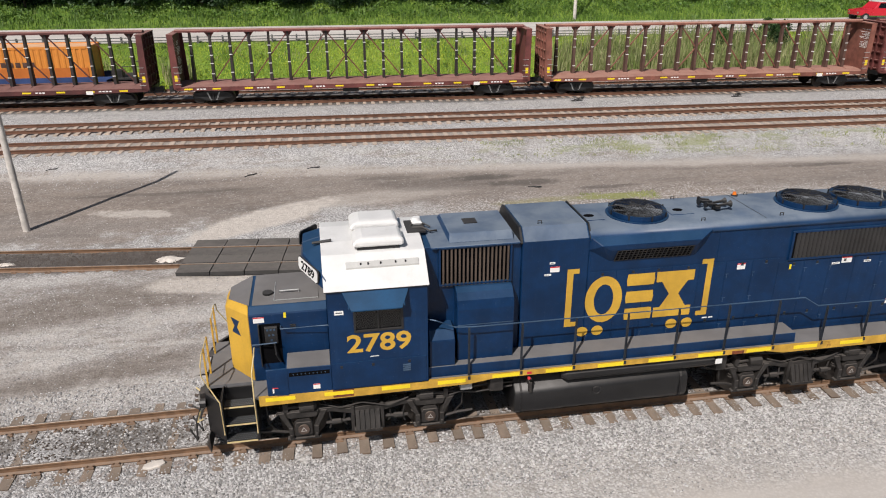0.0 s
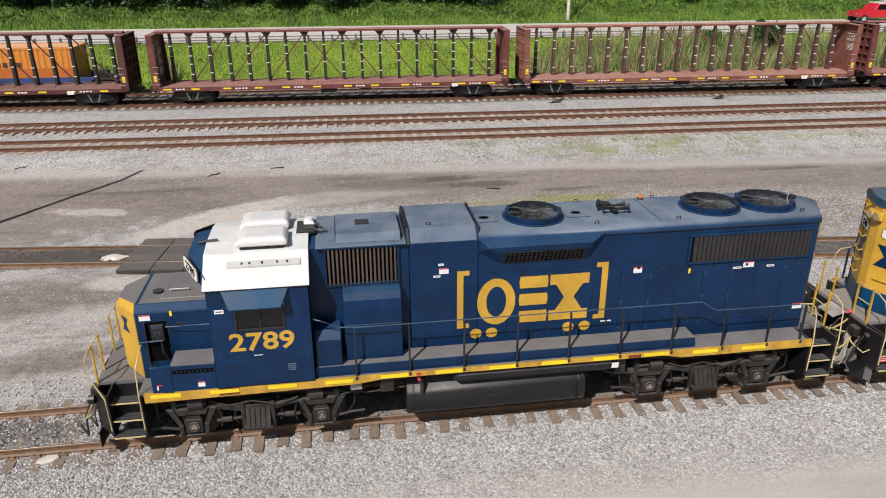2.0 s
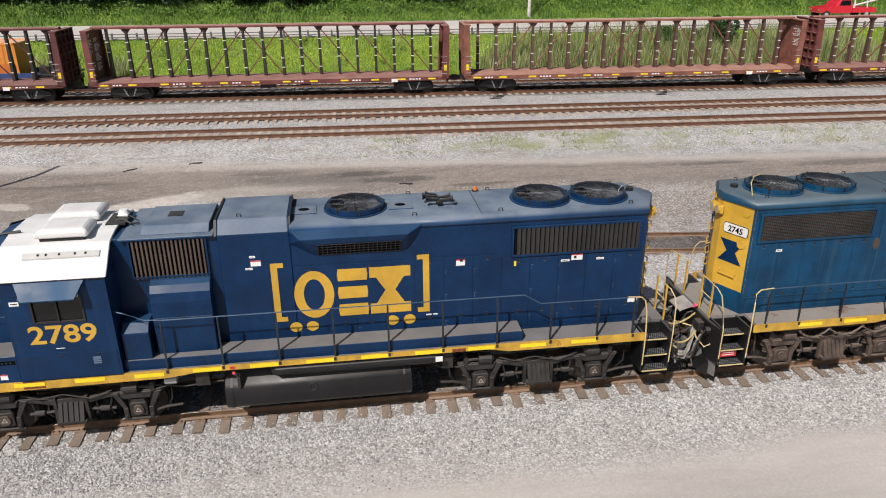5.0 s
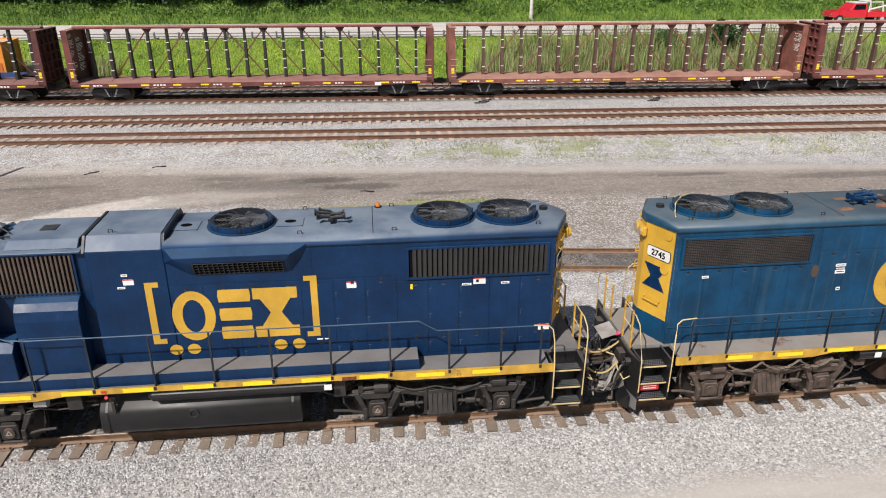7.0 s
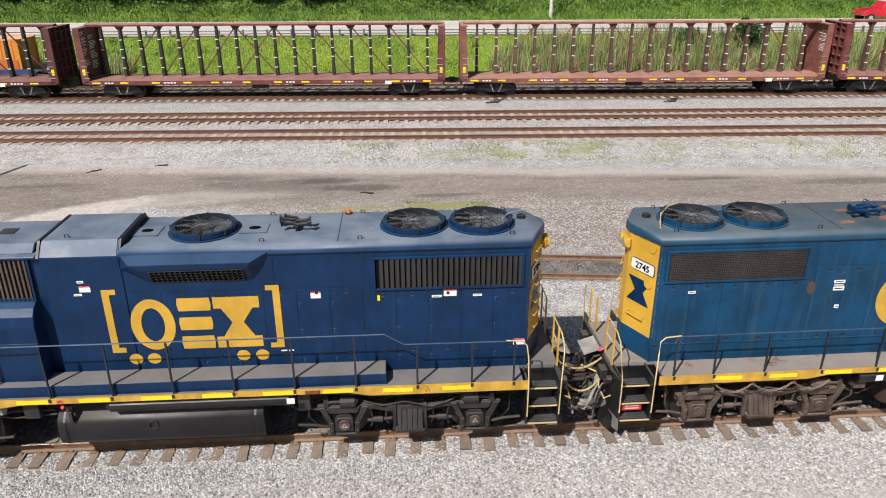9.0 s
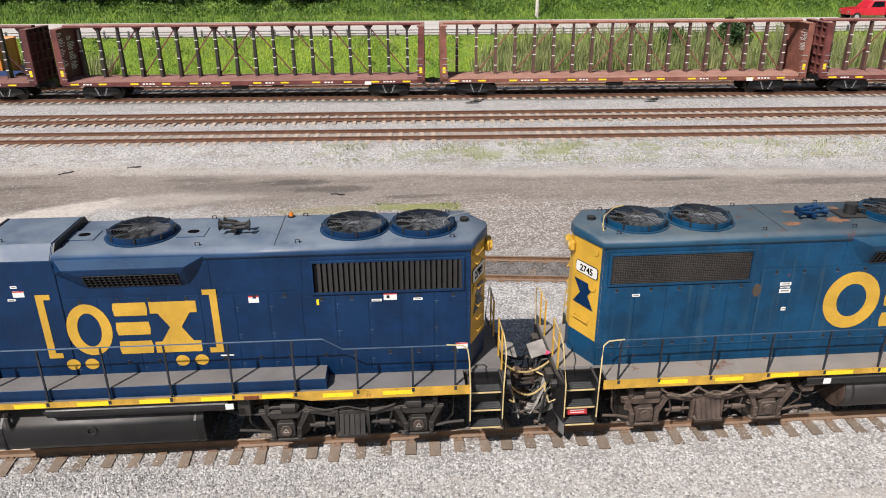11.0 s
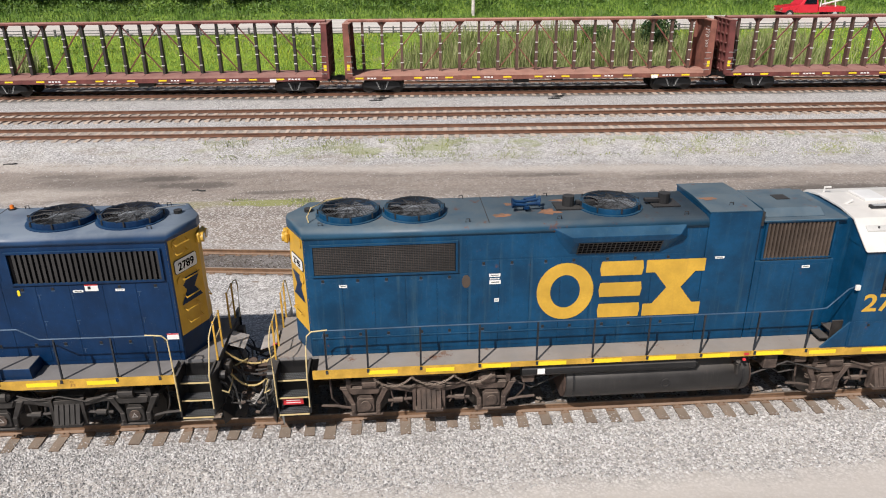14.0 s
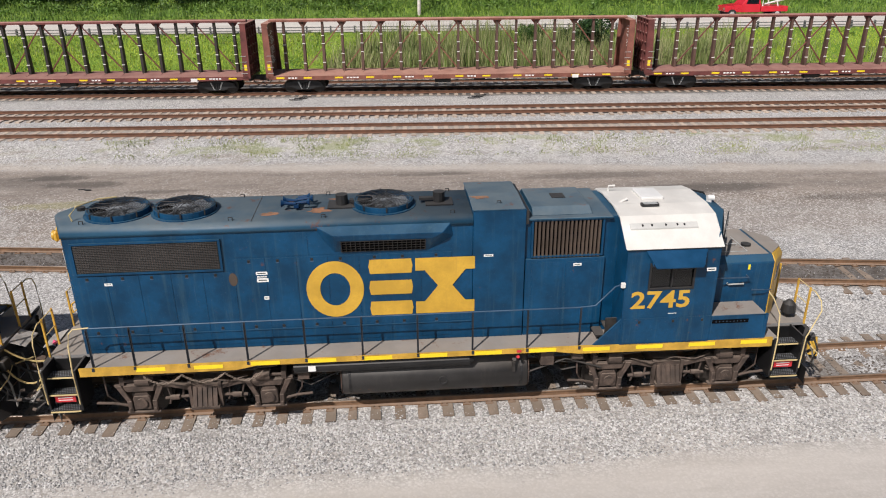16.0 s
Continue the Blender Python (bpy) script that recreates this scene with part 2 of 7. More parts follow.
M["glass"] = glass_mat()


def ground_gravel():
    """Crushed stone with dirt lanes, dusty tracks, oil and sparse weeds; laid out in the yard's own metres."""
    m, nt, b = nodes_of("yard_gravel")
    v = coords(nt)
    s = nt.nodes.new("ShaderNodeSeparateXYZ")
    nt.links.new(v, s.inputs[0])
    x, y = s.outputs[0], s.outputs[1]
    vor = nd(nt, "TexVoronoi", Scale=17.0, Randomness=1.0)
    nt.links.new(v, vor.inputs["Vector"])
    sep = nt.nodes.new("ShaderNodeSeparateColor")
    nt.links.new(vor.outputs["Color"], sep.inputs[0])
    n1, n2, n3 = noise_of(nt, v, 0.16, 5, 0.6), noise_of(nt, v, 0.7, 6, 0.65), noise_of(nt, v, 9.0, 4, 0.7)
    n4 = noise_of(nt, coords(nt, 0.25, 1.3, 1), 0.55, 6, 0.65)
    # crushed stone, every piece of its own grey
    vor2 = nd(nt, "TexVoronoi", Scale=29.0, Randomness=1.0)
    nt.links.new(v, vor2.inputs["Vector"])
    sep2 = nt.nodes.new("ShaderNodeSeparateColor")
    nt.links.new(vor2.outputs["Color"], sep2.inputs[0])
    c = mixc(nt, ramp(nt, sep.outputs[0], 0, 1), (0.25, 0.246, 0.242), (0.69, 0.682, 0.670))
    c2 = mixc(nt, ramp(nt, sep2.outputs[0], 0, 1), (0.22, 0.216, 0.213), (0.70, 0.692, 0.682))
    c = mixc(nt, ramp(nt, noise_of(nt, v, 5.0, 4, 0.7), 0.42, 0.58), c, c2)
    c = mixc(nt, ramp(nt, vor.outputs["Distance"], 0.42, 0.72, 0, 0.52), c, (0.13, 0.12, 0.112))
    c = mixc(nt, ramp(nt, sep.outputs[2], 0.93, 0.96, 0, 0.7), c, (0.16, 0.15, 0.14))
    c = mixc(nt, ramp(nt, n2, 0.40, 0.75, 0, 0.45), c, (0.56, 0.53, 0.49))
    c = mixc(nt, ramp(nt, noise_of(nt, v, 1.1, 6, 0.72), 0.50, 0.70, 0, 0.5), c, (0.23, 0.215, 0.20))
    # finer dirt with few stones
    d = mixc(nt, ramp(nt, n3, 0.3, 0.7), (0.190, 0.155, 0.128), (0.32, 0.272, 0.232))
    d = mixc(nt, ramp(nt, n4, 0.35, 0.7, 0, 0.7), d, (0.185, 0.158, 0.135))
    n5 = noise_of(nt, v, 2.4, 6, 0.7)
    d = mixc(nt, ramp(nt, n5, 0.46, 0.72, 0, 0.45), d, (0.37, 0.335, 0.30))
    d = mixc(nt, ramp(nt, noise_of(nt, coords(nt, 0.35, 1.4, 1), 1.1, 6, 0.7), 0.46, 0.68, 0, 0.6), d, (0.135, 0.112, 0.096))
    d = mixc(nt, ramp(nt, sep.outputs[1], 0.90, 0.97, 0, 0.4), d, (0.48, 0.45, 0.42))
    pale = mixc(nt, ramp(nt, n3, 0.3, 0.7), (0.47, 0.425, 0.375), (0.62, 0.575, 0.52))
    pale = mixc(nt, ramp(nt, n5, 0.45, 0.7, 0, 0.5), pale, (0.34, 0.30, 0.265))

    def lane(line, half, soft, wob):
        """1 within half of y = line[0] + line[1] x, with an uneven edge."""
        off = maths(nt, "SUBTRACT", y, maths(nt, "ADD", maths(nt, "MULTIPLY", x, line[1]), line[0]))
        off = maths(nt, "ADD", maths(nt, "ABSOLUTE", off), maths(nt, "MULTIPLY", maths(nt, "SUBTRACT", n1, 0.5), wob))
        off = maths(nt, "ADD", off, maths(nt, "MULTIPLY", maths(nt, "SUBTRACT", n2, 0.5), wob * 0.8))
        off = maths(nt, "ADD", off, maths(nt, "MULTIPLY", maths(nt, "SUBTRACT", n5, 0.5), wob * 0.7))
        return ramp(nt, off, half - soft, half + soft, 1, 0)

    def spot(cx, cy, rx, ry, wob=0.9, turn=0.0, soft=False):
        ct, st = math.cos(radians(turn)), math.sin(radians(turn))
        ox, oy = maths(nt, "SUBTRACT", x, cx), maths(nt, "SUBTRACT", y, cy)
        dx = maths(nt, "DIVIDE", maths(nt, "ADD", maths(nt, "MULTIPLY", ox, ct), maths(nt, "MULTIPLY", oy, st)), rx)
        dy = maths(nt, "DIVIDE", maths(nt, "SUBTRACT", maths(nt, "MULTIPLY", oy, ct), maths(nt, "MULTIPLY", ox, st)), ry)
        q = maths(nt, "ADD", maths(nt, "MULTIPLY", dx, dx), maths(nt, "MULTIPLY", dy, dy))
        q = maths(nt, "ADD", q, maths(nt, "MULTIPLY", maths(nt, "SUBTRACT", n2, 0.5), wob * 2.6))
        q = maths(nt, "ADD", q, maths(nt, "MULTIPLY", maths(nt, "SUBTRACT", n5, 0.5), wob * 2.2))
        return ramp(nt, q, 0.2 if soft else 0.5, 1.6 if soft else 1.3, 1, 0)

    def swept_noise(turn, sx, sy, scale):
        tc = nt.nodes.new("ShaderNodeTexCoord")
        mp = nt.nodes.new("ShaderNodeMapping")
        mp.inputs["Rotation"].default_value = (0, 0, radians(turn))
        mp.inputs["Scale"].default_value = (sx, sy, 1)
        nt.links.new(tc.outputs["Object"], mp.inputs["Vector"])
        return noise_of(nt, mp.outputs[0], scale, 6, 0.66)

    # tyre-swept dirt before the first locomotive
    brown = mixc(nt, ramp(nt, n3, 0.3, 0.72), (0.165, 0.135, 0.110), (0.27, 0.23, 0.195))
    brown = mixc(nt, ramp(nt, sep.outputs[1], 0.82, 0.95, 0, 0.5), brown, (0.44, 0.42, 0.40))
    fines = mixc(nt, ramp(nt, n3, 0.3, 0.7), (0.40, 0.365, 0.33), (0.56, 0.525, 0.485))
    swept = mixc(nt, ramp(nt, swept_noise(-40, 0.40, 1.1, 0.50), 0.40, 0.56), brown, fines)
    front = spot(-8.0, 19.8, 10.5, 4.4, 0.6)
    c = mixc(nt, maths(nt, "MULTIPLY", front, ramp(nt, n5, 0.35, 0.62, 0.35, 0.85)), c, swept)
    rut = mixc(nt, ramp(nt, n3, 0.3, 0.7), (0.145, 0.12, 0.10), (0.225, 0.193, 0.165))
    for line, half in (((23.2, 0.22), 1.15), ((18.75, 0.20), 0.6)):
        c = mixc(nt, maths(nt, "MULTIPLY", maths(nt, "MULTIPLY", lane(line, half, 0.45, 1.0), ramp(nt, x, -4.6, -2.0, 1, 0)), ramp(nt, n5, 0.3, 0.62, 1.0, 0.70)), c, rut)
    # dirt lane between the sidings
    lane_dirt = lane((31.5, -0.075), 2.5, 0.8, 2.2)
    c = mixc(nt, maths(nt, "MULTIPLY", lane_dirt, 0.92), c, d)
    c = mixc(nt, maths(nt, "MULTIPLY", spot(-10, 29.8, 9.5, 3.4), 0.85), c, d)
    c = mixc(nt, maths(nt, "MULTIPLY", lane((33.9, -0.085), 0.45, 0.4, 1.2), 0.6), c, pale)
    # stony brown dirt between the siding and the lane
    stony = mixc(nt, ramp(nt, sep.outputs[1], 0.55, 0.9), d, (0.50, 0.47, 0.44))
    c = mixc(nt, maths(nt, "MULTIPLY", spot(16.5, 26.0, 13.0, 3.1, 0.8, -6, True), 0.92), c, stony)
    c = mixc(nt, maths(nt, "MULTIPLY", spot(37.0, 25.6, 9.0, 2.6, 0.9, -5, True), 0.7), c, stony)
    # smooth haul road before the locomotives
    haul = lane((7.3, 0.046), 3.1, 0.6, 1.3)
    smooth = mixc(nt, ramp(nt, swept_noise(5, 0.2, 1.0, 0.8), 0.3, 0.7), (0.43, 0.395, 0.36), (0.53, 0.495, 0.455))
    c = mixc(nt, maths(nt, "MULTIPLY", haul, 0.88), c, smooth)
    c = mixc(nt, maths(nt, "MULTIPLY", lane((11.4, 0.046), 0.7, 0.6, 1.8), 0.35), c, fines)
    # pale dust
    c = mixc(nt, maths(nt, "MULTIPLY", spot(-2.3, 28.2, 3.7, 0.95, 0.5, 33), 1.0), c, pale)
    c = mixc(nt, maths(nt, "MULTIPLY", spot(2.6, 29.9, 3.6, 0.8, 0.9, 8, True), 0.45), c, pale)
    c = mixc(nt, maths(nt, "MULTIPLY", spot(-3.0, 22.4, 3.2, 0.7, 0.6, -5), 0.85), c, pale)
    c = mixc(nt, maths(nt, "MULTIPLY", spot(-7.6, 29.6, 1.7, 0.5, 1.1, -12), 0.75), c, pale)
    # damp and oily marks
    for px, py, rx, ry, k in ((7.3, 31.8, 1.7, 0.42, 0.75), (5.6, 31.2, 3.0, 0.9, 0.4), (9.3, 30.8, 1.8, 0.5, 0.7), (12.9, 29.6, 1.5, 0.22, 0.6), (24.4, 30.9, 2.2, 0.22, 0.6), (36.4, 28.15, 3.0, 0.55, 0.75), (41.5, 26.6, 2.4, 0.3, 0.4), (31.5, 30.1, 3.0, 0.4, 0.45), (-8, 24.95, 8.0, 0.8, 0.75), (3.2, 32.4, 1.6, 0.3, 0.4), (-7, 32.0, 4.0, 0.22, 0.5), (14.8, 14.4, 1.7, 0.75, 0.6), (-4.9, 14.5, 1.3, 0.55, 0.6), (2.0, 14.4, 5.0, 0.9, 0.3), (26, 14.6, 6.0, 0.8, 0.2)):
        c = mixc(nt, maths(nt, "MULTIPLY", spot(px, py, rx, ry, 0.8, 0.0, True), k), c, (0.085, 0.074, 0.065))
    c = mixc(nt, maths(nt, "MULTIPLY", lane((14.45, 0.004), 0.6, 0.3, 0.5), maths(nt, "MULTIPLY", ramp(nt, n2, 0.42, 0.6), 0.7)), c, (0.10, 0.085, 0.07))
    c = mixc(nt, maths(nt, "MULTIPLY", maths(nt, "MULTIPLY", lane((24.1, -0.122), 0.85, 0.25, 0.5), ramp(nt, n5, 0.3, 0.62, 1.0, 0.75)), ramp(nt, maths(nt, "ABSOLUTE", maths(nt, "SUBTRACT", x, 15.2)), 1.5, 4.5, 0.85, 1.0)), c, (0.075, 0.062, 0.053))
    for base in (38.0, 42.0):
        c = mixc(nt, maths(nt, "MULTIPLY", lane((base, -0.0425), 1.0, 0.35, 0.5), 0.55), c, (0.30, 0.235, 0.18))
    # black strip below the flat cars: their cast shadow painted in, with dark soil
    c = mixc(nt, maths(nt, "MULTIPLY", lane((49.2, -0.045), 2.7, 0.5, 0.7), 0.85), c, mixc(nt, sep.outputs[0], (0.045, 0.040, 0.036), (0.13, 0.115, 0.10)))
    # patchy brown edge of the lane, and rust-stained ballast beside the near rail
    patch = maths(nt, "MULTIPLY", lane((35.0, -0.03), 1.3, 0.7, 2.0), ramp(nt, swept_noise(3, 0.35, 1.2, 1.0), 0.50, 0.62))
    c = mixc(nt, maths(nt, "MULTIPLY", patch, 0.6), c, stony)
    stain = maths(nt, "MULTIPLY", maths(nt, "MULTIPLY", lane((13.45, 0.008), 0.42, 0.3, 0.8), ramp(nt, n5, 0.42, 0.62, 0.0, 0.45)), ramp(nt, x, 15, 22, 1.0, 0.2))
    c = mixc(nt, stain, c, (0.17, 0.105, 0.068))
    # thin weeds in the gravel
    w = maths(nt, "MULTIPLY", lane((35.2, -0.02), 1.1, 0.7, 1.8), ramp(nt, swept_noise(0, 0.5, 1, 0.9), 0.50, 0.63))
    w = maths(nt, "MULTIPLY", w, ramp(nt, x, -4, 22))
    c = mixc(nt, maths(nt, "MULTIPLY", w, 0.6), c, (0.22, 0.25, 0.08))
    c = mixc(nt, maths(nt, "MULTIPLY", spot(12.6, 28.35, 1.9, 0.36, 0.9), 0.8), c, (0.24, 0.26, 0.07))
    c = mixc(nt, maths(nt, "MULTIPLY", spot(9.6, 28.3, 2.2, 0.4, 1.0, 4, True), 0.5), c, (0.25, 0.24, 0.10))
    nt.links.new(c, b.inputs["Base Color"])
    b.inputs["Roughness"].default_value = 0.92
    h = maths(nt, "ADD", maths(nt, "MULTIPLY", vor.outputs["Distance"], -0.7), maths(nt, "MULTIPLY", n3, 0.5))
    bumped(nt, b, maths(nt, "MULTIPLY", h, maths(nt, "SUBTRACT", 1.0, maths(nt, "MAXIMUM", maths(nt, "MULTIPLY", haul, 0.9), maths(nt, "MULTIPLY", lane_dirt, 0.55)))), 0.5, 0.04)
    return m


def ground_grass():
    m, nt, b = nodes_of("grassy_ground")
    v = coords(nt)
    n1, n2 = noise_of(nt, v, 0.35, 6, 0.65), noise_of(nt, v, 7.0, 5, 0.7)
    c = mixc(nt, ramp(nt, n1, 0.3, 0.7), (0.12, 0.235, 0.02), (0.27, 0.39, 0.045))
    c = mixc(nt, ramp(nt, n2, 0.35, 0.7, 0, 0.7), c, (0.055, 0.11, 0.018))
    c = mixc(nt, ramp(nt, noise_of(nt, v, 0.9, 5), 0.6, 0.72, 0, 0.6), c, (0.27, 0.23, 0.13))
    nt.links.new(c, b.inputs["Base Color"])
    b.inputs["Roughness"].default_value = 0.9
    bumped(nt, b, n2, 1.0, 0.15)
    return m


def road_mat():
    m, nt, b = nodes_of("pale_concrete_road")
    v = coords(nt)
    c = mixc(nt, ramp(nt, noise_of(nt, coords(nt, 0.1, 1.2, 1), 0.8, 5), 0.3, 0.7), (0.52, 0.487, 0.445), (0.65, 0.615, 0.565))
    c = mixc(nt, ramp(nt, noise_of(nt, v, 12, 3), 0.4, 0.7, 0, 0.3), c, (0.33, 0.31, 0.29))
    nt.links.new(c, b.inputs["Base Color"])
    b.inputs["Roughness"].default_value = 0.85
    return m


M["gravel"], M["turf"], M["road"] = ground_gravel(), ground_grass(), road_mat()


# ---- mesh helpers ----
def box(bm, x0, x1, y0, y1, z0, z1):
    x0, x1 = min(x0, x1), max(x0, x1)
    y0, y1 = min(y0, y1), max(y0, y1)
    vs = [bm.verts.new(p) for p in ((x0, y0, z0), (x1, y0, z0), (x1, y1, z0), (x0, y1, z0), (x0, y0, z1), (x1, y0, z1), (x1, y1, z1), (x0, y1, z1))]
    for f in ((3, 2, 1, 0), (4, 5, 6, 7), (0, 1, 5, 4), (1, 2, 6, 5), (2, 3, 7, 6), (3, 0, 4, 7)):
        bm.faces.new([vs[i] for i in f])
    return vs


def prism(bm, pts, axis, a, b):
    """A polygon drawn in the other two axes (in order x, y, z) and pushed along axis from a to b."""
    def at(p, k):
        return {"x": (k, p[0], p[1]), "y": (p[0], k, p[1]), "z": (p[0], p[1], k)}[axis]
    lo, hi = [bm.verts.new(at(p, a)) for p in pts], [bm.verts.new(at(p, b)) for p in pts]
    bm.faces.new(lo[::-1])
    bm.faces.new(hi)
    n = len(pts)
    for i in range(n):
        bm.faces.new((lo[i], lo[(i + 1) % n], hi[(i + 1) % n], hi[i]))
    return lo + hi


def cyl(bm, p0, p1, r, seg=10, r1=None):
    p0, p1 = Vector(p0), Vector(p1)
    q = (p1 - p0).to_track_quat("Z", "Y").to_matrix()
    r1 = r if r1 is None else r1
    lo, hi = [], []
    for i in range(seg):
        a = 2 * math.pi * i / seg
        d = Vector((math.cos(a), math.sin(a), 0))
        lo.append(bm.verts.new(p0 + q @ (d * r)))
        hi.append(bm.verts.new(p1 + q @ (d * r1)))
    bm.faces.new(lo[::-1])
    bm.faces.new(hi)
    for i in range(seg):
        bm.faces.new((lo[i], lo[(i + 1) % seg], hi[(i + 1) % seg], hi[i]))


def tube(bm, pts, r, seg=6):
    """A round bar along a line of points, with mitred bends."""
    pts = [Vector(p) for p in pts]
    rings = []
    for i, p in enumerate(pts):
        d = (pts[min(i + 1, len(pts) - 1)] - pts[max(i - 1, 0)]).normalized()
        q = d.to_track_quat("Z", "Y").to_matrix()
        rings.append([bm.verts.new(p + q @ Vector((r * math.cos(2 * math.pi * k / seg), r * math.sin(2 * math.pi * k / seg), 0))) for k in range(seg)])
    bm.faces.new(rings[0][::-1])
    bm.faces.new(rings[-1])
    for a, b in zip(rings, rings[1:]):
        best = min(range(seg), key=lambda k: (a[0].co - b[k].co).length)
        for k in range(seg):
            bm.faces.new((a[k], a[(k + 1) % seg], b[(k + 1 + best) % seg], b[(k + best) % seg]))


def ring(bm, c, r0, r1, z0, z1, seg=28):
    """A flat ring about the upright axis."""
    cs = []
    for i in range(seg):
        a = 2 * math.pi * i / seg
        ca, sa = math.cos(a), math.sin(a)
        cs.append([bm.verts.new((c[0] + r * ca, c[1] + r * sa, z)) for r, z in ((r0, z0), (r1, z0), (r1, z1), (r0, z1))])
    for i in range(seg):
        a, b = cs[i], cs[(i + 1) % seg]
        for k in range(4):
            bm.faces.new((a[k], b[k], b[(k + 1) % 4], a[(k + 1) % 4]))


def hull(bm, pts):
    vs = [bm.verts.new(p) for p in pts]
    bmesh.ops.convex_hull(bm, input=vs)


def sag(a, b, drop, n=8, side=0.0):
    a, b = Vector(a), Vector(b)
    out = []
    for i in range(n + 1):
        t = i / n
        p = a.lerp(b, t)
        p.z -= drop * 4 * t * (1 - t)
        p.y += side * 4 * t * (1 - t)
        out.append(p)
    return out


def soften(bm, width, segs=1):
    bmesh.ops.remove_doubles(bm, verts=bm.verts, dist=1e-5)
    edges = [e for e in bm.edges if len(e.link_faces) == 2 and e.calc_face_angle(0) > 0.5]
    bmesh.ops.bevel(bm, geom=edges, offset=width, segments=segs, affect="EDGES", clamp_overlap=True)


def mesh_of(name, bm, mat, smooth=False):
    bmesh.ops.recalc_face_normals(bm, faces=bm.faces)
    me = bpy.data.meshes.new(name)
    bm.to_mesh(me)
    bm.free()
    me.materials.append(M[mat])
    if smooth:
        me.shade_smooth()
    return me


def part(name, bm, mat, parent, label="", bevel=0.0, smooth=False):
    if bevel:
        soften(bm, bevel)
    ob = new(name, mesh_of(name, bm, mat, smooth))
    ob.parent = parent
    return tagged(ob, label)


def thing(name, label, category, m=None, group="", kind=""):
    ob = new(name)
    ob.matrix_basis = m or Matrix()
    return tagged(ob, label, category, group, kind)


def single(name, bm, mat, label, category, m=None, group="", kind="", bevel=0.0, smooth=False):
    if bevel:
        soften(bm, bevel)
    ob = new(name, mesh_of(name, bm, mat, smooth))
    ob.matrix_basis = m or Matrix()
    return tagged(ob, label, category, group, kind)


def lettered(text, size, mat, parent, m, label="", name="lettering"):
    """Raised lettering as a mesh, at pose m in its parent's space; it reads along x and stands on y."""
    cu = bpy.data.curves.new("letters", "FONT")
    cu.body, cu.size, cu.extrude, cu.resolution_u, cu.offset = text, size, 0.003, 3, size * 0.022
    cu.align_x = "CENTER"
    tmp = bpy.data.objects.new("letters", cu)
    scene.collection.objects.link(tmp)
    me = bpy.data.meshes.new_from_object(tmp.evaluated_get(bpy.context.evaluated_depsgraph_get()))
    bpy.data.objects.remove(tmp)
    me.transform(m)
    me.materials.clear()
    me.materials.append(M[mat])
    ob = new(name, me)
    ob.parent = parent
    return tagged(ob, label)


def smooth_path(t):
    return t * t * (3 - 2 * t)


# ---- ground and tracks ----
def lerp_table(x, table):
    if x <= table[0][0]:
        return table[0][1]
    for (a, b), (c, d) in zip(table, table[1:]):
        if x <= c:
            return b + (d - b) * (x - a) / (c - a)
    return table[-1][1]


NEAR_RAIL = [(-80, 0.30), (0, 0.26), (8, 0.24), (15, 0.20), (24, 0.15), (40, 0.12), (110, 0.10)]   # rail top along x
NEAR_LINE = [(-80, 14.43), (8, 14.43), (15, 14.47), (24, 14.60), (34, 14.74), (110, 16.0)]
FAR_SLOPE = -0.042
PROFILE = [(-200, 0.0), (17.5, 0.0), (21.5, 0.06), (29, 0.26), (33.6, 0.36), (35.2, 0.55), (36.3, 0.885), (37.3, 0.90), (40.6, 0.92), (45.6, 1.0), (49.6, 0.98), (50.6, 0.62), (51.6, 0.78),
           (54.6, 0.78), (55.6, 0.55), (57.0, 1.0), (60.2, 3.30), (61.0, 3.42), (69.4, 3.58), (70.4, 3.62), (72.2, 4.1), (78, 5.6), (92, 10.5), (140, 16), (700, 22)]


def ground_z(x, y):
    near = lerp_table(x, NEAR_RAIL) - 0.205
    f = min(1.0, max(0.0, (y - 17.0) / 6.0))
    yy = y - FAR_SLOPE * x * min(1.0, max(0.0, (y - 24) / 12.0))
    z = near * (1 - f) + lerp_table(yy, PROFILE)
    bump = noise.noise(Vector((x * 0.25, y * 0.25, 3.1))) * 0.05 + noise.noise(Vector((x * 0.9, y * 0.9, 7.7))) * 0.02
    if yy > 56:
        bump += noise.noise(Vector((x * 0.12, y * 0.12, 1.3))) * (0.25 if yy > 77 else 0.05 if yy < 60 else 0.0)
    dn = abs(y - lerp_table(x, NEAR_LINE))
    if abs(y - 24.1 + 0.122 * x) < 1.7:
        z = max(z, 0.124 + noise.noise(Vector((x * 1.7, y * 1.7, 4.4))) * 0.04)
    if dn < 0.72:
        z += 0.026 + noise.noise(Vector((x * 2.3, y * 2.3, 9.1))) * 0.022
    if dn < 1.6 or 36 < yy < 55 or 60.5 < yy < 71.5:
        bump *= 0.25
    return z + bump


def axis_steps(spans):
    out = []
    for a, b, step in spans:
        n = max(1, round((b - a) / step))
        out += [a + (b - a) * i / n for i in range(n)]
    return out + [spans[-1][1]]


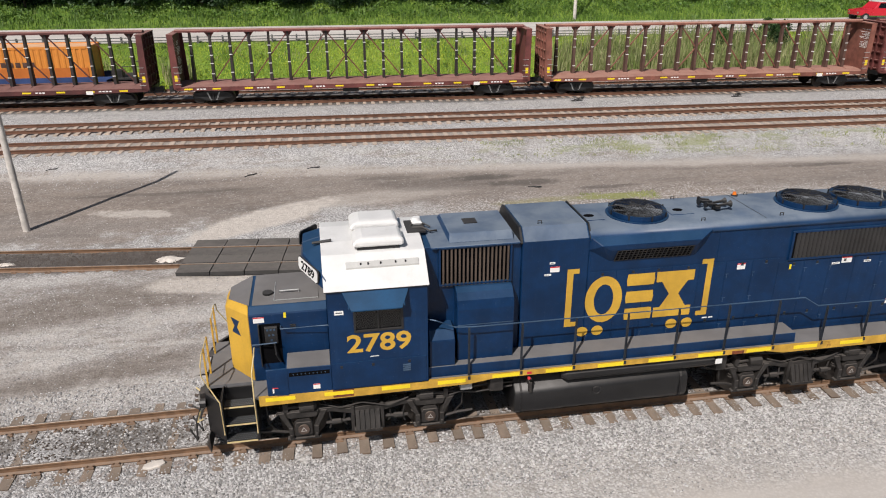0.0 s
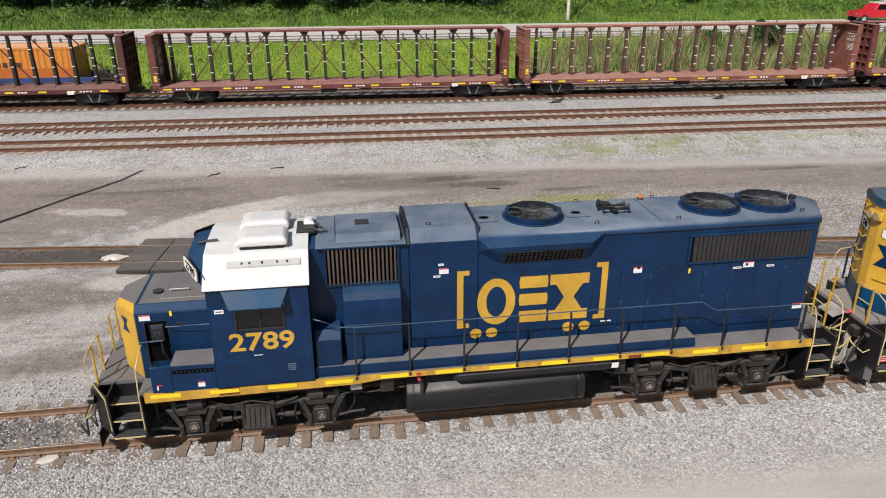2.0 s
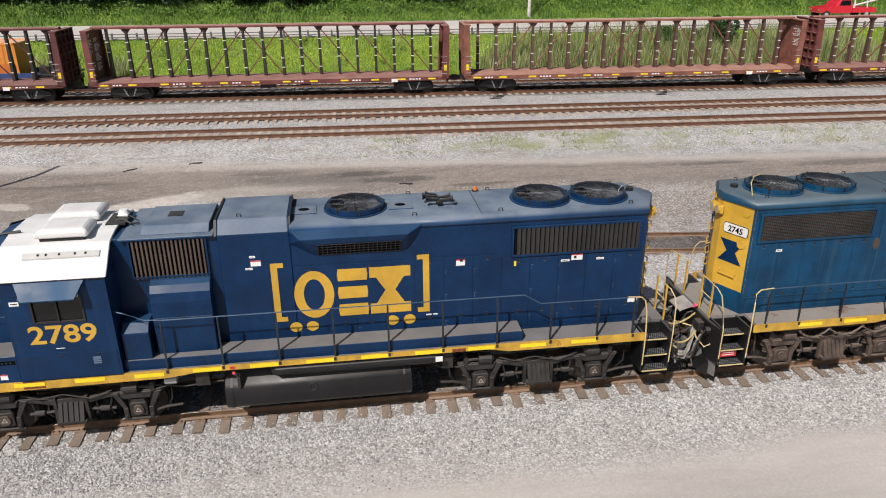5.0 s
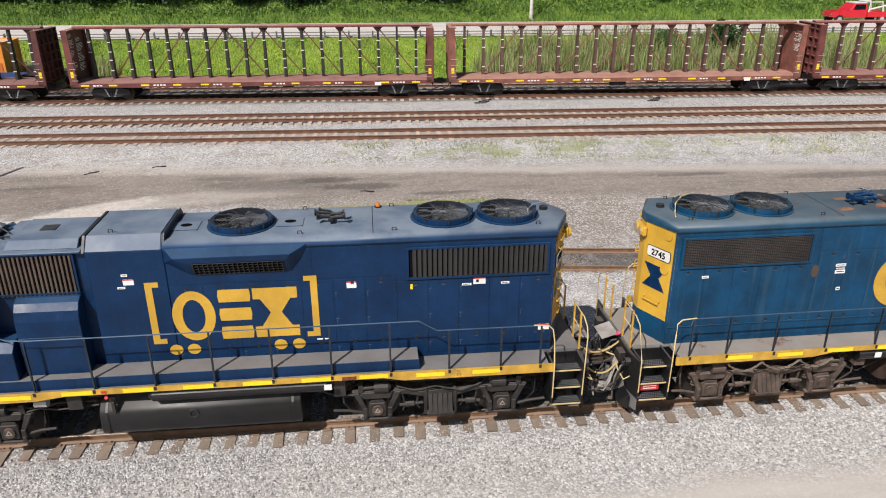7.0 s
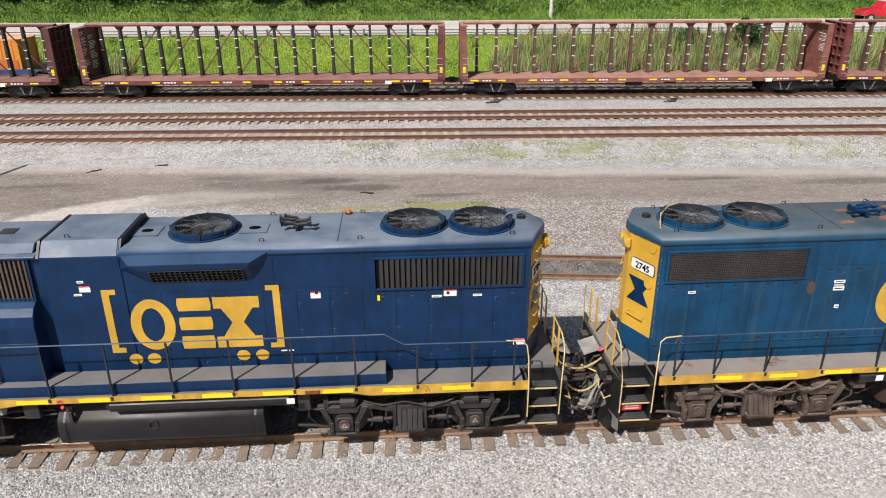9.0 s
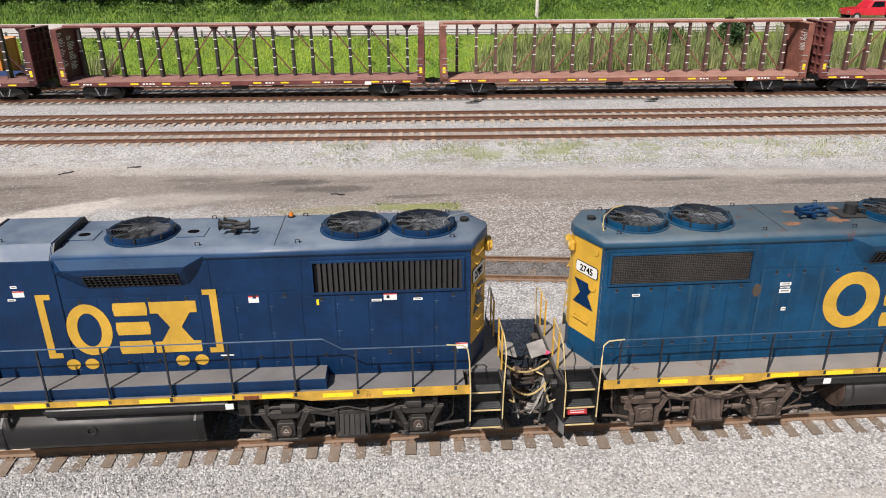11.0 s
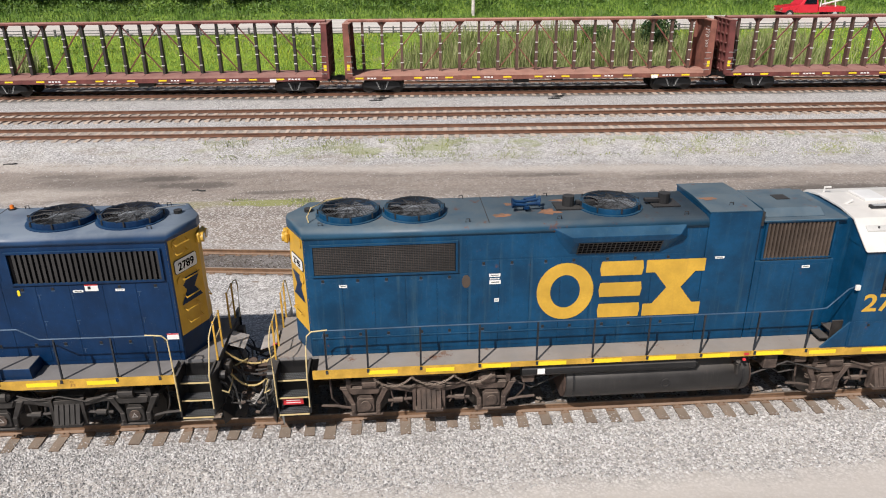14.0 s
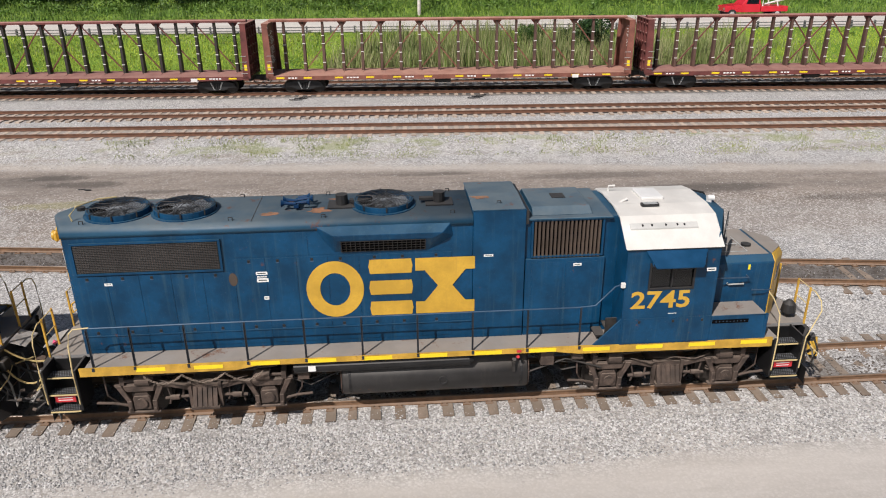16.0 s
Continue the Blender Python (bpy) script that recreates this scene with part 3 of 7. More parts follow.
def build_ground():
    xs = axis_steps([(-500, -80, 60), (-80, -30, 5), (-30, 70, 0.5), (70, 120, 5), (120, 560, 60)])
    ys = axis_steps([(-150, -20, 30), (-20, 8, 4), (8, 12.6, 0.6), (12.6, 16.4, 0.32), (16.4, 36, 0.7), (36, 62, 0.33), (62, 73, 1.2), (73, 96, 1.0), (96, 140, 8), (140, 700, 70)])
    verts, faces, mats = [], [], []
    for y in ys:
        for x in xs:
            verts.append((x, y, ground_z(x, y)))
    w = len(xs)
    for j in range(len(ys) - 1):
        for i in range(w - 1):
            a = j * w + i
            faces.append((a, a + 1, a + w + 1, a + w))
            xm, ym = (xs[i] + xs[i + 1]) / 2, (ys[j] + ys[j + 1]) / 2
            yy = ym - FAR_SLOPE * xm * min(1.0, max(0.0, (ym - 24) / 12.0)) + noise.noise(Vector((xm * 0.3, ym * 0.3, 0))) * 0.5
            mats.append(0 if yy < 55.2 else 1)
    me = bpy.data.meshes.new("ground")
    me.from_pydata(verts, [], faces)
    for k in ("gravel", "turf"):
        me.materials.append(M[k])
    me.polygons.foreach_set("material_index", mats)
    me.shade_smooth()
    return tagged(new("ground", me), "pale crushed-stone yard ground rising to a grassy bank and road", "ground", kind="structure")


ground = build_ground()


def sweep(bm, pts, shape):
    rings = []
    for i, p in enumerate(pts):
        d = pts[min(i + 1, len(pts) - 1)] - pts[max(i - 1, 0)]
        side = Vector((-d.y, d.x, 0)).normalized()
        rings.append([bm.verts.new(p + side * a + Vector((0, 0, b))) for a, b in shape])
    n = len(shape)
    for a, b in zip(rings, rings[1:]):
        for k in range(n):
            bm.faces.new((a[k], b[k], b[(k + 1) % n], a[(k + 1) % n]))


def build_road():
    bm = bmesh.new()
    pts = [Vector((x, 65.95 + FAR_SLOPE * x, 0)) for x in axis_steps([(-300, -80, 40), (-80, 110, 4), (110, 330, 40)])]
    sweep(bm, pts, [(-5.15, 3.0), (3.7, 3.3), (3.7, 3.65), (0.0, 3.60), (-5.15, 3.48)])
    return single("road", bm, "road", "pale concrete road running along the top of the bank", "road", kind="structure")



build_road()
GAUGE = 1.435
RAIL_SHAPE = [(-0.07, -0.17), (0.07, -0.17), (0.07, -0.155), (0.012, -0.13), (0.012, -0.045), (0.036, -0.035), (0.036, -0.006), (0.026, 0.0), (-0.026, 0.0), (-0.036, -0.006), (-0.036, -0.035),
              (-0.012, -0.045), (-0.012, -0.13), (-0.07, -0.155)]


def tie_mesh(name, mat, seed, length=2.62, w=0.23, h=0.17):
    rnd = random.Random(seed)
    bm = bmesh.new()
    nx, pts = 7, []
    for i in range(nx):
        yv = -length / 2 + length * i / (nx - 1)
        j = [rnd.uniform(-0.012, 0.012) for _ in range(4)]
        pts.append([bm.verts.new(p) for p in ((-w / 2 + j[0], yv, -h), (w / 2 + j[1], yv, -h), (w / 2 + j[2], yv + j[0], j[3] * 0.6), (-w / 2 + j[3], yv + j[1], j[2] * 0.6))])
    bm.faces.new(pts[0])
    bm.faces.new(pts[-1][::-1])
    for a, b in zip(pts, pts[1:]):
        for k in range(4):
            bm.faces.new((a[k], b[k], b[(k + 1) % 4], a[(k + 1) % 4]))
    return mesh_of(name, bm, mat)


TIES = {"near": [tie_mesh("tie", "tie", s) for s in range(4)], "far": [tie_mesh("tie", "tiepale", 10 + s, 2.6) for s in range(3)]}


def track(name, label, line, z_of, x0, x1, near, rail_mat, t0, t1, spacing=0.53, seed=1, top=True, sink=0.0):
    """Two rails on ties; line(x) gives y. Ties from t0 to t1 are pieces, those past that are joined."""
    root = thing(name, label, "railway track", kind="structure")
    rnd = random.Random(seed)
    xs = axis_steps([(x0, x1, 2.5)])
    for s in (-1, 1):
        pts = []
        for x in xs:
            sl = (line(x + 1) - line(x - 1)) / 2
            k = s * (GAUGE / 2 + 0.036)
            pts.append(Vector((x - sl * k, line(x) + k, z_of(x))))
        bm = bmesh.new()
        sweep(bm, pts, RAIL_SHAPE)
        rail = part("rail", bm, rail_mat, root)
        if top:
            bm = bmesh.new()
            sweep(bm, [p + Vector((0, 0, 0.0015)) for p in pts], [(-0.022, -0.001), (0.022, -0.001), (0.02, 0.001), (-0.02, 0.001)])
            part("rail_head", bm, "railtop", rail)
        bm = bmesh.new()
        x = t0
        while x < t1 and near:
            y = line(x) + s * (GAUGE / 2 + 0.036)
            z = z_of(x) - 0.165
            box(bm, x - 0.09, x + 0.09, y - 0.17, y + 0.17, z - 0.012, z + 0.006)
            for dx in (-0.06, 0.06):
                for dy in (-0.1, 0.1):
                    box(bm, x + dx - 0.015, x + dx + 0.015, y + dy - 0.015, y + dy + 0.015, z, z + 0.04)
            x += spacing
        if near:
            part("tie_plates", bm, "rail", root)
        else:
            bm.free()
    x = t0
    while x < t1:
        ob = new("tie", rnd.choice(TIES["near" if near else "far"]))
        ob.parent = root
        sl = (line(x + 1) - line(x - 1)) / 2
        ob.matrix_basis = Matrix.Translation((x + rnd.uniform(-0.04, 0.04), line(x) + rnd.uniform(-0.07, 0.07), z_of(x) - 0.172 + rnd.uniform(-0.012, 0.004) - (rnd.uniform(0.0, 0.028) if near and x < -1.5 else 0.0) - rnd.uniform(0.3, 1.0) * sink)) @ Matrix.Rotation(math.atan(sl) + rnd.uniform(-0.03, 0.03), 4, "Z") @ Matrix.Diagonal((rnd.uniform(0.9, 1.08), rnd.uniform(0.97, 1.04), 1, 1))
        x += spacing
    bm = bmesh.new()
    for a, b in ((x0, t0), (x, x1)):
        k = a + spacing / 2
        while k < b - 0.2:
            y, z = line(k), z_of(k) - 0.172
            box(bm, k - 0.115, k + 0.115, y - 1.3, y + 1.3, z - 0.17, z)
            k += spacing
    tagged(part("far_ties", bm, "tie" if near else "tiepale", root), kind="stuff")
    return root


track("track_1", "rusty rails on weathered ties in pale ballast under the locomotives", lambda x: lerp_table(x, NEAR_LINE), lambda x: lerp_table(x, NEAR_RAIL), -60, 90, True, "rail", -9.0, 38.0, seed=1)
track("track_2", "brown siding rails with dark oily ballast between them", lambda x: 24.1 - 0.122 * x, lambda x: 0.30 + 0.0 * x, -70, 95, True, "rail", -20.0, 46.0, 0.56, seed=2, sink=0.06)
track("track_3", "rusty main line track with pale ties", lambda x: 38.0 + FAR_SLOPE * x, lambda x: 1.10, -90, 130, False, "railfar", -24.0, 66.0, 0.55, seed=3, top=False)
track("track_4", "rusty main line track with pale worn ties", lambda x: 42.0 + FAR_SLOPE * x, lambda x: 1.17, -90, 130, False, "railfar", -26.0, 68.0, 0.55, seed=4, top=False)
CAR_LINE = lambda x: 48.1 - 0.045 * x
track("track_5", "rusty rails under a line of flat cars", CAR_LINE, lambda x: 1.20, -90, 130, False, "railfar", -26.0, 66.0, 0.55, seed=5, top=False)
BOX_LINE = lambda x: 53.1 - 0.045 * x
track("track_6", "far rails under a container train", BOX_LINE, lambda x: 1.02, -90, 130, False, "railfar", -24.0, 70.0, 0.6, seed=6, top=False)


# ---- locomotives ----
def ring_side(bm, x, y, z):
    n = 18
    for i in range(n):
        a, b = 2 * math.pi * i / n, 2 * math.pi * (i + 1) / n
        hull(bm, [(x + r * math.cos(t), y + d, z + r * math.sin(t)) for t in (a, b) for r in (0.075, 0.105) for d in (0.02, -0.02)])


def side_frame(bm, x, s):
    """One cast side beam, arched over both axles, with openings left between its legs."""
    half = [(0, 0.84), (0.40, 0.82), (0.72, 0.90), (0.95, 0.92), (1.08, 0.84), (1.66, 0.84), (1.80, 0.90), (1.92, 0.98), (1.90, 1.03), (1.55, 1.04), (1.15, 1.03), (0.72, 1.02), (0.42, 0.95), (0, 0.95)]
    for k in (-1, 1):
        prism(bm, [(x + k * a, b) for a, b in half], "y", s * 1.12, s * 1.26)


def truck_frame(bm, x):
    """The bolster of one truck, centred at x."""
    box(bm, x - 0.3, x + 0.3, -1.1, 1.1, 0.66, 0.98)


def end_beam(bm, x):
    box(bm, x - 0.05, x + 0.05, -1.15, 1.15, 0.80, 0.96)


def pedestal(bm, x, s):
    """The flared casting that holds an axle box: two legs that spread upwards, and a tie bar below."""
    for k in (-1, 1):
        hull(bm, [(x + k * u, s * y, z) for u, z in ((0.21, 0.33), (0.31, 0.33), (0.32, 0.62), (0.22, 0.62)) for y in (1.18, 1.30)])
        hull(bm, [(x + k * u, s * y, z) for u, z in ((0.22, 0.60), (0.32, 0.60), (0.52, 1.0), (0.38, 1.0)) for y in (1.16, 1.29)])
        cyl(bm, (x + k * 0.27, s * 1.30, 0.42), (x + k * 0.27, s * 1.325, 0.42), 0.035, 8)
    box(bm, x - 0.36, x + 0.36, s * 1.16, s * 1.28, 0.28, 0.335)
    hull(bm, [(x + u, s * y, z) for u, z in ((-0.28, 0.86), (0.28, 0.86), (0.34, 1.02), (-0.34, 1.02)) for y in (1.20, 1.31)])


def journal_plate(bm, x, s):
    prism(bm, [(x - 0.17, 0.40), (x + 0.17, 0.40), (x + 0.185, 0.44), (x + 0.185, 0.68), (x + 0.15, 0.74), (x - 0.15, 0.74), (x - 0.185, 0.68), (x - 0.185, 0.44)], "y", s * 1.26, s * 1.30)


def wheel(bm, x, s):
    cyl(bm, (x, s * 0.70, 0.508), (x, s * 0.82, 0.508), 0.508, 28)
    cyl(bm, (x, s * 0.66, 0.508), (x, s * 0.70, 0.508), 0.535, 28)


def journal(bm, x, s):
    prism(bm, [(x - 0.19, 0.38), (x + 0.19, 0.38), (x + 0.19, 0.70), (x + 0.13, 0.80), (x - 0.13, 0.80), (x - 0.19, 0.70)], "y", s * 1.0, s * 1.265)


def coil(bm, x, s):
    tube(bm, [(x + 0.065 * math.cos(t * 0.9), s * 1.12 + 0.065 * math.sin(t * 0.9), 0.60 + t * 0.32 / 35) for t in range(36)], 0.018, 5)


def tri_mark(bm, x, s):
    for i in range(3):
        a, b = math.pi / 2 + i * 2.094, math.pi / 2 + (i + 1) * 2.094
        hull(bm, [(x + r * math.cos(t), s * d, 0.57 + r * math.sin(t)) for t in (a, b) for r in (0.045, 0.075) for d in (1.338, 1.342)])


def hanger(bm, x, s):
    """The ribbed spring plank that hangs in the middle of a truck side."""
    hull(bm, [(x + u, s * y, z) for u in (-0.25, 0.25) for y, z in ((1.16, 0.86), (1.24, 0.86), (1.40, 0.47), (1.16, 0.47))])
    box(bm, x - 0.30, x + 0.30, s * 1.14, s * 1.43, 0.41, 0.47)


def locomotive(label, s, m, variant):
    """A four-axle road switcher. u runs from the middle to the cab end (s: which way along x), the camera's side is -y, z from the rail."""
    root = thing("locomotive", label, "locomotive", m, "coupled locomotives")
    body, roofm, walkm, ironm = ("blue", "blueroof", "walk", "greasy") if variant == 1 else ("teal", "tealroof", "walk2", "greasy2")
    X = lambda u: s * u

    def P(name, mat, build, lab="", bevel=0.0, parent=None, smooth=False):
        bm = bmesh.new()
        build(bm)
        return part(name, bm, mat, parent or root, lab, bevel, smooth)

    def bx(bm, u0, u1, y0, y1, z0, z1):
        return box(bm, X(u0), X(u1), y0, y1, z0, z1)

    def bar(bm, pts, r, seg=6):
        tube(bm, [(X(p[0]), p[1], p[2]) for p in pts], r, seg)

    # frame, walkway and sills
    def deck(bm):
        bx(bm, -7.5, 7.5, -1.52, 1.52, 1.56, 1.63)
        for e in (-1, 1):
            bx(bm, e * 7.5, e * (8.48 if e > 0 else 8.33 if variant == 1 else 8.44), -0.92, 0.92, 1.56, 1.63)
    walkway = P("walkway", walkm, deck, "grey non-slip walkway")

    def under(bm):
        bx(bm, -8.25, 8.25, -0.5, 0.5, 0.98, 1.56)
        bx(bm, -4.6, 4.6, -1.1, 1.1, 1.25, 1.56)
    P("underframe", "black", under)
    for side in (-1, 1):
        def sill(bm):
            prism(bm, [(X(u), w) for u, w in ((7.38, 1.645), (-7.6, 1.645), (-7.6, 1.45), (-4.4, 1.45), (-3.95, 1.535), (2.45, 1.535), (3.0, 1.46), (7.38, 1.42))], "y", side * 1.52, side * 1.56)
        sl = P("side_sill", "sillyellow", sill, "yellow stripe along the frame")
        for i in range(12):
            u = 6.65 - 1.19 * i
            w = 1.56 if u > 2.9 or u < -4.4 else 1.59
            P("reflector", "reflect", lambda bm: bx(bm, u, u + 0.60, side * 1.56, side * 1.565, w - 0.045, w + 0.045), parent=sl)

    # engine hood
    HW = 0.93
    F0, F1 = (0.27, 1.75) if variant == 1 else (0.72, 1.84)      # the filter housing between the two hoods
    def hood(bm):
        prism(bm, [(-HW, 1.63), (HW, 1.63), (HW, 4.37), (-HW, 4.37)], "x", X(F0), X(-7.66))
    engine = P("engine_hood", body, hood, "", 0.015)
    PLAN = [(F0 - 0.005, 1.0), (-7.66, 1.0), (-8.06, 0.13)]       # the hood ends in a blunt point
    def roof(bm):
        prof = [(0.955, 4.33), (0.962, 4.39), (0.945, 4.44), (0.905, 4.485), (0.84, 4.515), (0.74, 4.53)]
        rows = []
        for u, k in PLAN:
            half = [(a * k if k < 1 else a, z) for a, z in prof]
            rows.append([bm.verts.new((X(u), -a, z)) for a, z in half] + [bm.verts.new((X(u), a, z)) for a, z in reversed(half)])
        for a, b in zip(rows, rows[1:]):
            for q in range(len(a)):
                bm.faces.new((a[q], a[(q + 1) % len(a)], b[(q + 1) % len(a)], b[q]))
        bm.faces.new(rows[0])
        bm.faces.new(rows[-1][::-1])
    rf = P("hood_roof", roofm, roof, "dusty blue hood roof")
    for poly in rf.data.polygons:
        poly.use_smooth = abs(poly.normal.x) < 0.9 and poly.normal.z > -0.5
    if variant == 1:
        P("filter_housing", body, lambda bm: prism(bm, [(-0.945, 1.63), (0.945, 1.63), (0.945, 4.39), (0.72, 4.645), (-0.72, 4.645), (-0.945, 4.39)], "x", X(F0), X(F1)), "", 0.015)
        P("housing_cover", roofm, lambda bm: prism(bm, [(-0.95, 4.40), (-0.725, 4.66), (0.725, 4.66), (0.95, 4.40), (0.94, 4.385), (0.715, 4.64), (-0.715, 4.64), (-0.94, 4.385)], "x", X(F0 + 0.04), X(F1 - 0.03)), "dusty top of the filter housing")
        for u, k in ((F0 - 0.03, 0.03), (F1, 0.05)):
            P("filter_lip", "slatdark", lambda bm: prism(bm, [(-0.955, 4.38), (-0.73, 4.665), (0.73, 4.665), (0.955, 4.38), (0.9, 4.34), (-0.9, 4.34)], "x", X(u), X(u + k)))
    else:
        P("filter_housing", body, lambda bm: prism(bm, [(-0.945, 1.63), (0.945, 1.63), (0.945, 4.64), (-0.945, 4.64)], "x", X(F0), X(F1)), "", 0.012)
        P("housing_cover", roofm, lambda bm: hull(bm, [(X(u), y, z) for u in (F0 - 0.02, F1 - 0.03) for y, z in ((-0.955, 4.635), (0.955, 4.635), (-0.955, 4.655), (0.955, 4.655), (0, 4.70))]), "dusty rusty top of the filter housing")
        P("filter_lip", "slatdark", lambda bm: box(bm, X(F1), X(F1 + 0.06), -0.93, 0.93, 4.3, 4.60))
    def front_hood(bm):
        prism(bm, [(-0.86, 1.63), (0.86, 1.63), (0.86, 4.40), (-0.86, 4.40)], "x", X(F1), X(3.9))
    P("electrical_hood", body, front_hood, "", 0.012)
    def fh_roof(bm):
        bx(bm, F1 + 0.06, 3.70, -0.97, 0.97, 4.38, 4.43)
        hull(bm, [(X(u), y, z) for u, z, k in ((F1 + 0.16, 4.43, 0.8), (3.3, 4.43, 0.8), (F1 + 0.16, 4.58, 0.62), (3.26, 4.58, 0.62)) for y in (-k, k)])
    P("hood_hatch", roofm, fh_roof, "", 0.012)
    P("vent_plate", "black", lambda bm: bx(bm, 2.55, 2.85, -0.12, 0.18, 4.58, 4.595))

    # doors and latches along the engine hood
    for side in (-1, 1):
        for i in range(12):
            u = 0.25 - 0.652 * i
            top = 3.46 if u - 0.645 < -4.4 else 3.57 if variant == 1 else 3.74
            P("hood_door", body, lambda bm: bx(bm, u, u - 0.645, side * 0.93, side * 0.941, 1.74, top), parent=engine)
            for w in (top - 0.06, 2.14):
                lu = u - (0.36 if i % 2 else 0.30)
                P("door_latch", "tank", lambda bm: bx(bm, lu, lu - 0.055, side * 0.941, side * 0.951, w - 0.03, w + 0.03), parent=engine)
                P("latch_plate", "handrail", lambda bm: bx(bm, lu + 0.008, lu - 0.063, side * 0.941, side * 0.9435, w - 0.055, w - 0.03), parent=engine)
            if variant == 1:
                for w in (1.95, 2.62, 3.22):
                    if (w < 2.2 or not -2.6 < u < 0.75) and i % 3 != 1:
                        P("door_hinge", "handrail", lambda bm: (bx(bm, u - 0.035, u - 0.043, side * 0.941, side * 0.946, w - 0.05, w + 0.05), bx(bm, u - 0.01, u - 0.085, side * 0.941, side * 0.9455, w + 0.05, w + 0.06)), parent=engine)
        if variant == 2:
            P("hood_ledge", body, lambda bm: bx(bm, F0 - 0.02, -7.62, side * 0.93, side * 0.962, 2.055, 2.075), parent=engine)
        # plain panels over the doors
        for u0, u1 in ((-2.75, -4.35), (0.22, -2.6)):
            P("upper_panel", body, lambda bm: bx(bm, u0, u1, side * 0.93, side * 0.938, 3.61 if variant == 1 else 3.78, 4.3), parent=engine)
        # radiator shutters
        def shutter_frame(bm):
            for a in ((-4.52, -7.52, 4.17, 4.21), (-4.52, -7.52, 3.50, 3.54), (-4.52, -4.57, 3.54, 4.17), (-7.47, -7.52, 3.54, 4.17)):
                bx(bm, a[0], a[1], side * 0.93, side * 0.975, a[2], a[3])
        frame_part = P("radiator_grille", body, shutter_frame)
        # the hood is solid: a black sheet plays the shade behind the slats
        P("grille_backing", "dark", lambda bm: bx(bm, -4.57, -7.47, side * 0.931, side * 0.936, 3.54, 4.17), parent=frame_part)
        if variant == 1:
            for i in range(27):
                u = -4.65 - i * 0.1062
                P("slat", "slatdark", lambda bm: prism(bm, [(X(u), side * 0.937), (X(u - 0.05), side * 0.937), (X(u - 0.075), side * 0.968), (X(u - 0.02), side * 0.968)], "z", 3.545, 4.165), parent=frame_part)
        else:
            for i in range(16):
                w = 3.57 + i * 0.038
                P("slat", "slatdark", lambda bm: prism(bm, [(side * 0.937, w), (side * 0.966, w - 0.012), (side * 0.966, w), (side * 0.937, w + 0.02)], "x", X(-4.58), X(-7.46)), parent=frame_part)
            def dividers(bm):
                for i in range(58):
                    bx(bm, -4.6 - i * 0.049, -4.605 - i * 0.049, side * 0.967, side * 0.971, 3.545, 4.165)
            P("grille_wire_mesh", "slat", dividers, parent=frame_part)
        # flared brake housing with its intake
        def flare(bm):
            hull(bm, [(X(u), side * y, z) for u, y, z in ((0.26, 0.92, 4.43), (-2.62, 0.92, 4.43), (0.22, 0.98, 4.38), (-2.5, 0.98, 4.38), (0.05, 1.15, 4.26), (-2.2, 1.15, 4.26), (-0.15, 1.12, 4.14), (-2.12, 1.12, 4.14), (-0.22, 0.93, 3.80), (-2.2, 0.93, 3.80), (0.3, 0.92, 4.1), (-2.45, 0.92, 4.1))])
        flare_part = P("brake_housing", body, flare, "", 0.01)
        def on_slope(u, k, out):
            """A point on the housing's lower face; k from its foot to its brow."""
            return (X(u), side * (0.93 + 0.19 * k + out * 0.87), 3.80 + 0.34 * k - out * 0.48)
        def intake(bm):
            hull(bm, [on_slope(u, k, o) for u in (-0.3, -2.05) for k in (0.12, 0.95) for o in (0.001, 0.008)])
        # black sheet in place of the intake's shaded inside
        P("intake_shade_sheet", "dark", intake, parent=flare_part)
        def intake_bars(bm):
            for i in range(19):
                u = -0.3 - i * 0.0965
                hull(bm, [on_slope(q, k, o) for q in (u, u - 0.013) for k in (0.1, 0.97) for o in (0.008, 0.03)])
            for k in (0.12, 0.33, 0.54, 0.75, 0.95):
                hull(bm, [on_slope(q, j, o) for q in (-0.29, -2.07) for j in (k - 0.012, k + 0.012) for o in (0.008, 0.02)])
        P("intake_grille", "slatdark", intake_bars, parent=flare_part)
        # filter grille behind the cab
        def fframe(bm):
            for a in ((1.97, 3.54, 4.345, 4.375), (1.97, 3.54, 3.52, 3.55), (1.97, 2.01, 3.55, 4.345), (3.50, 3.54, 3.55, 4.345)):
                bx(bm, a[0], a[1], side * 0.86, side * 0.93, a[2], a[3])
        fg = P("filter_grille", body, fframe)
        # black sheet in place of the shade behind the filter slats
        P("grille_backing", "dark", lambda bm: bx(bm, 2.01, 3.50, side * 0.861, side * 0.87, 3.55, 4.36), parent=fg)
        for i in range(17):
            u = 2.03 + i * 0.0868
            P("slat", "slat", lambda bm: prism(bm, [(X(u), side * 0.872), (X(u + 0.035), side * 0.872), (X(u + 0.045), side * 0.925), (X(u + 0.005), side * 0.925)], "z", 3.50, 4.36), parent=fg)
        if variant == 1:
            def blower(bm):
                prism(bm, [(side * a, b) for a, b in ((0.86, 3.50), (0.98, 3.49), (1.10, 3.42), (1.20, 3.28), (1.25, 3.08), (1.25, 1.76), (0.86, 1.76))], "x", X(1.97), X(3.2))
            bl = P("blower_housing", body, blower, "rounded blue blower housing", 0.012)
            P("housing_seam", "handrail", lambda bm: bx(bm, 1.98, 3.19, side * 1.25, side * 1.258, 2.72, 2.735), parent=bl)
            def duct(bm):
                prism(bm, [(X(3.86), 1.63), (X(-4.74), 1.63), (X(-4.72), 1.875), (X(3.86), 1.875)], "y", side * 0.93, side * 1.44)
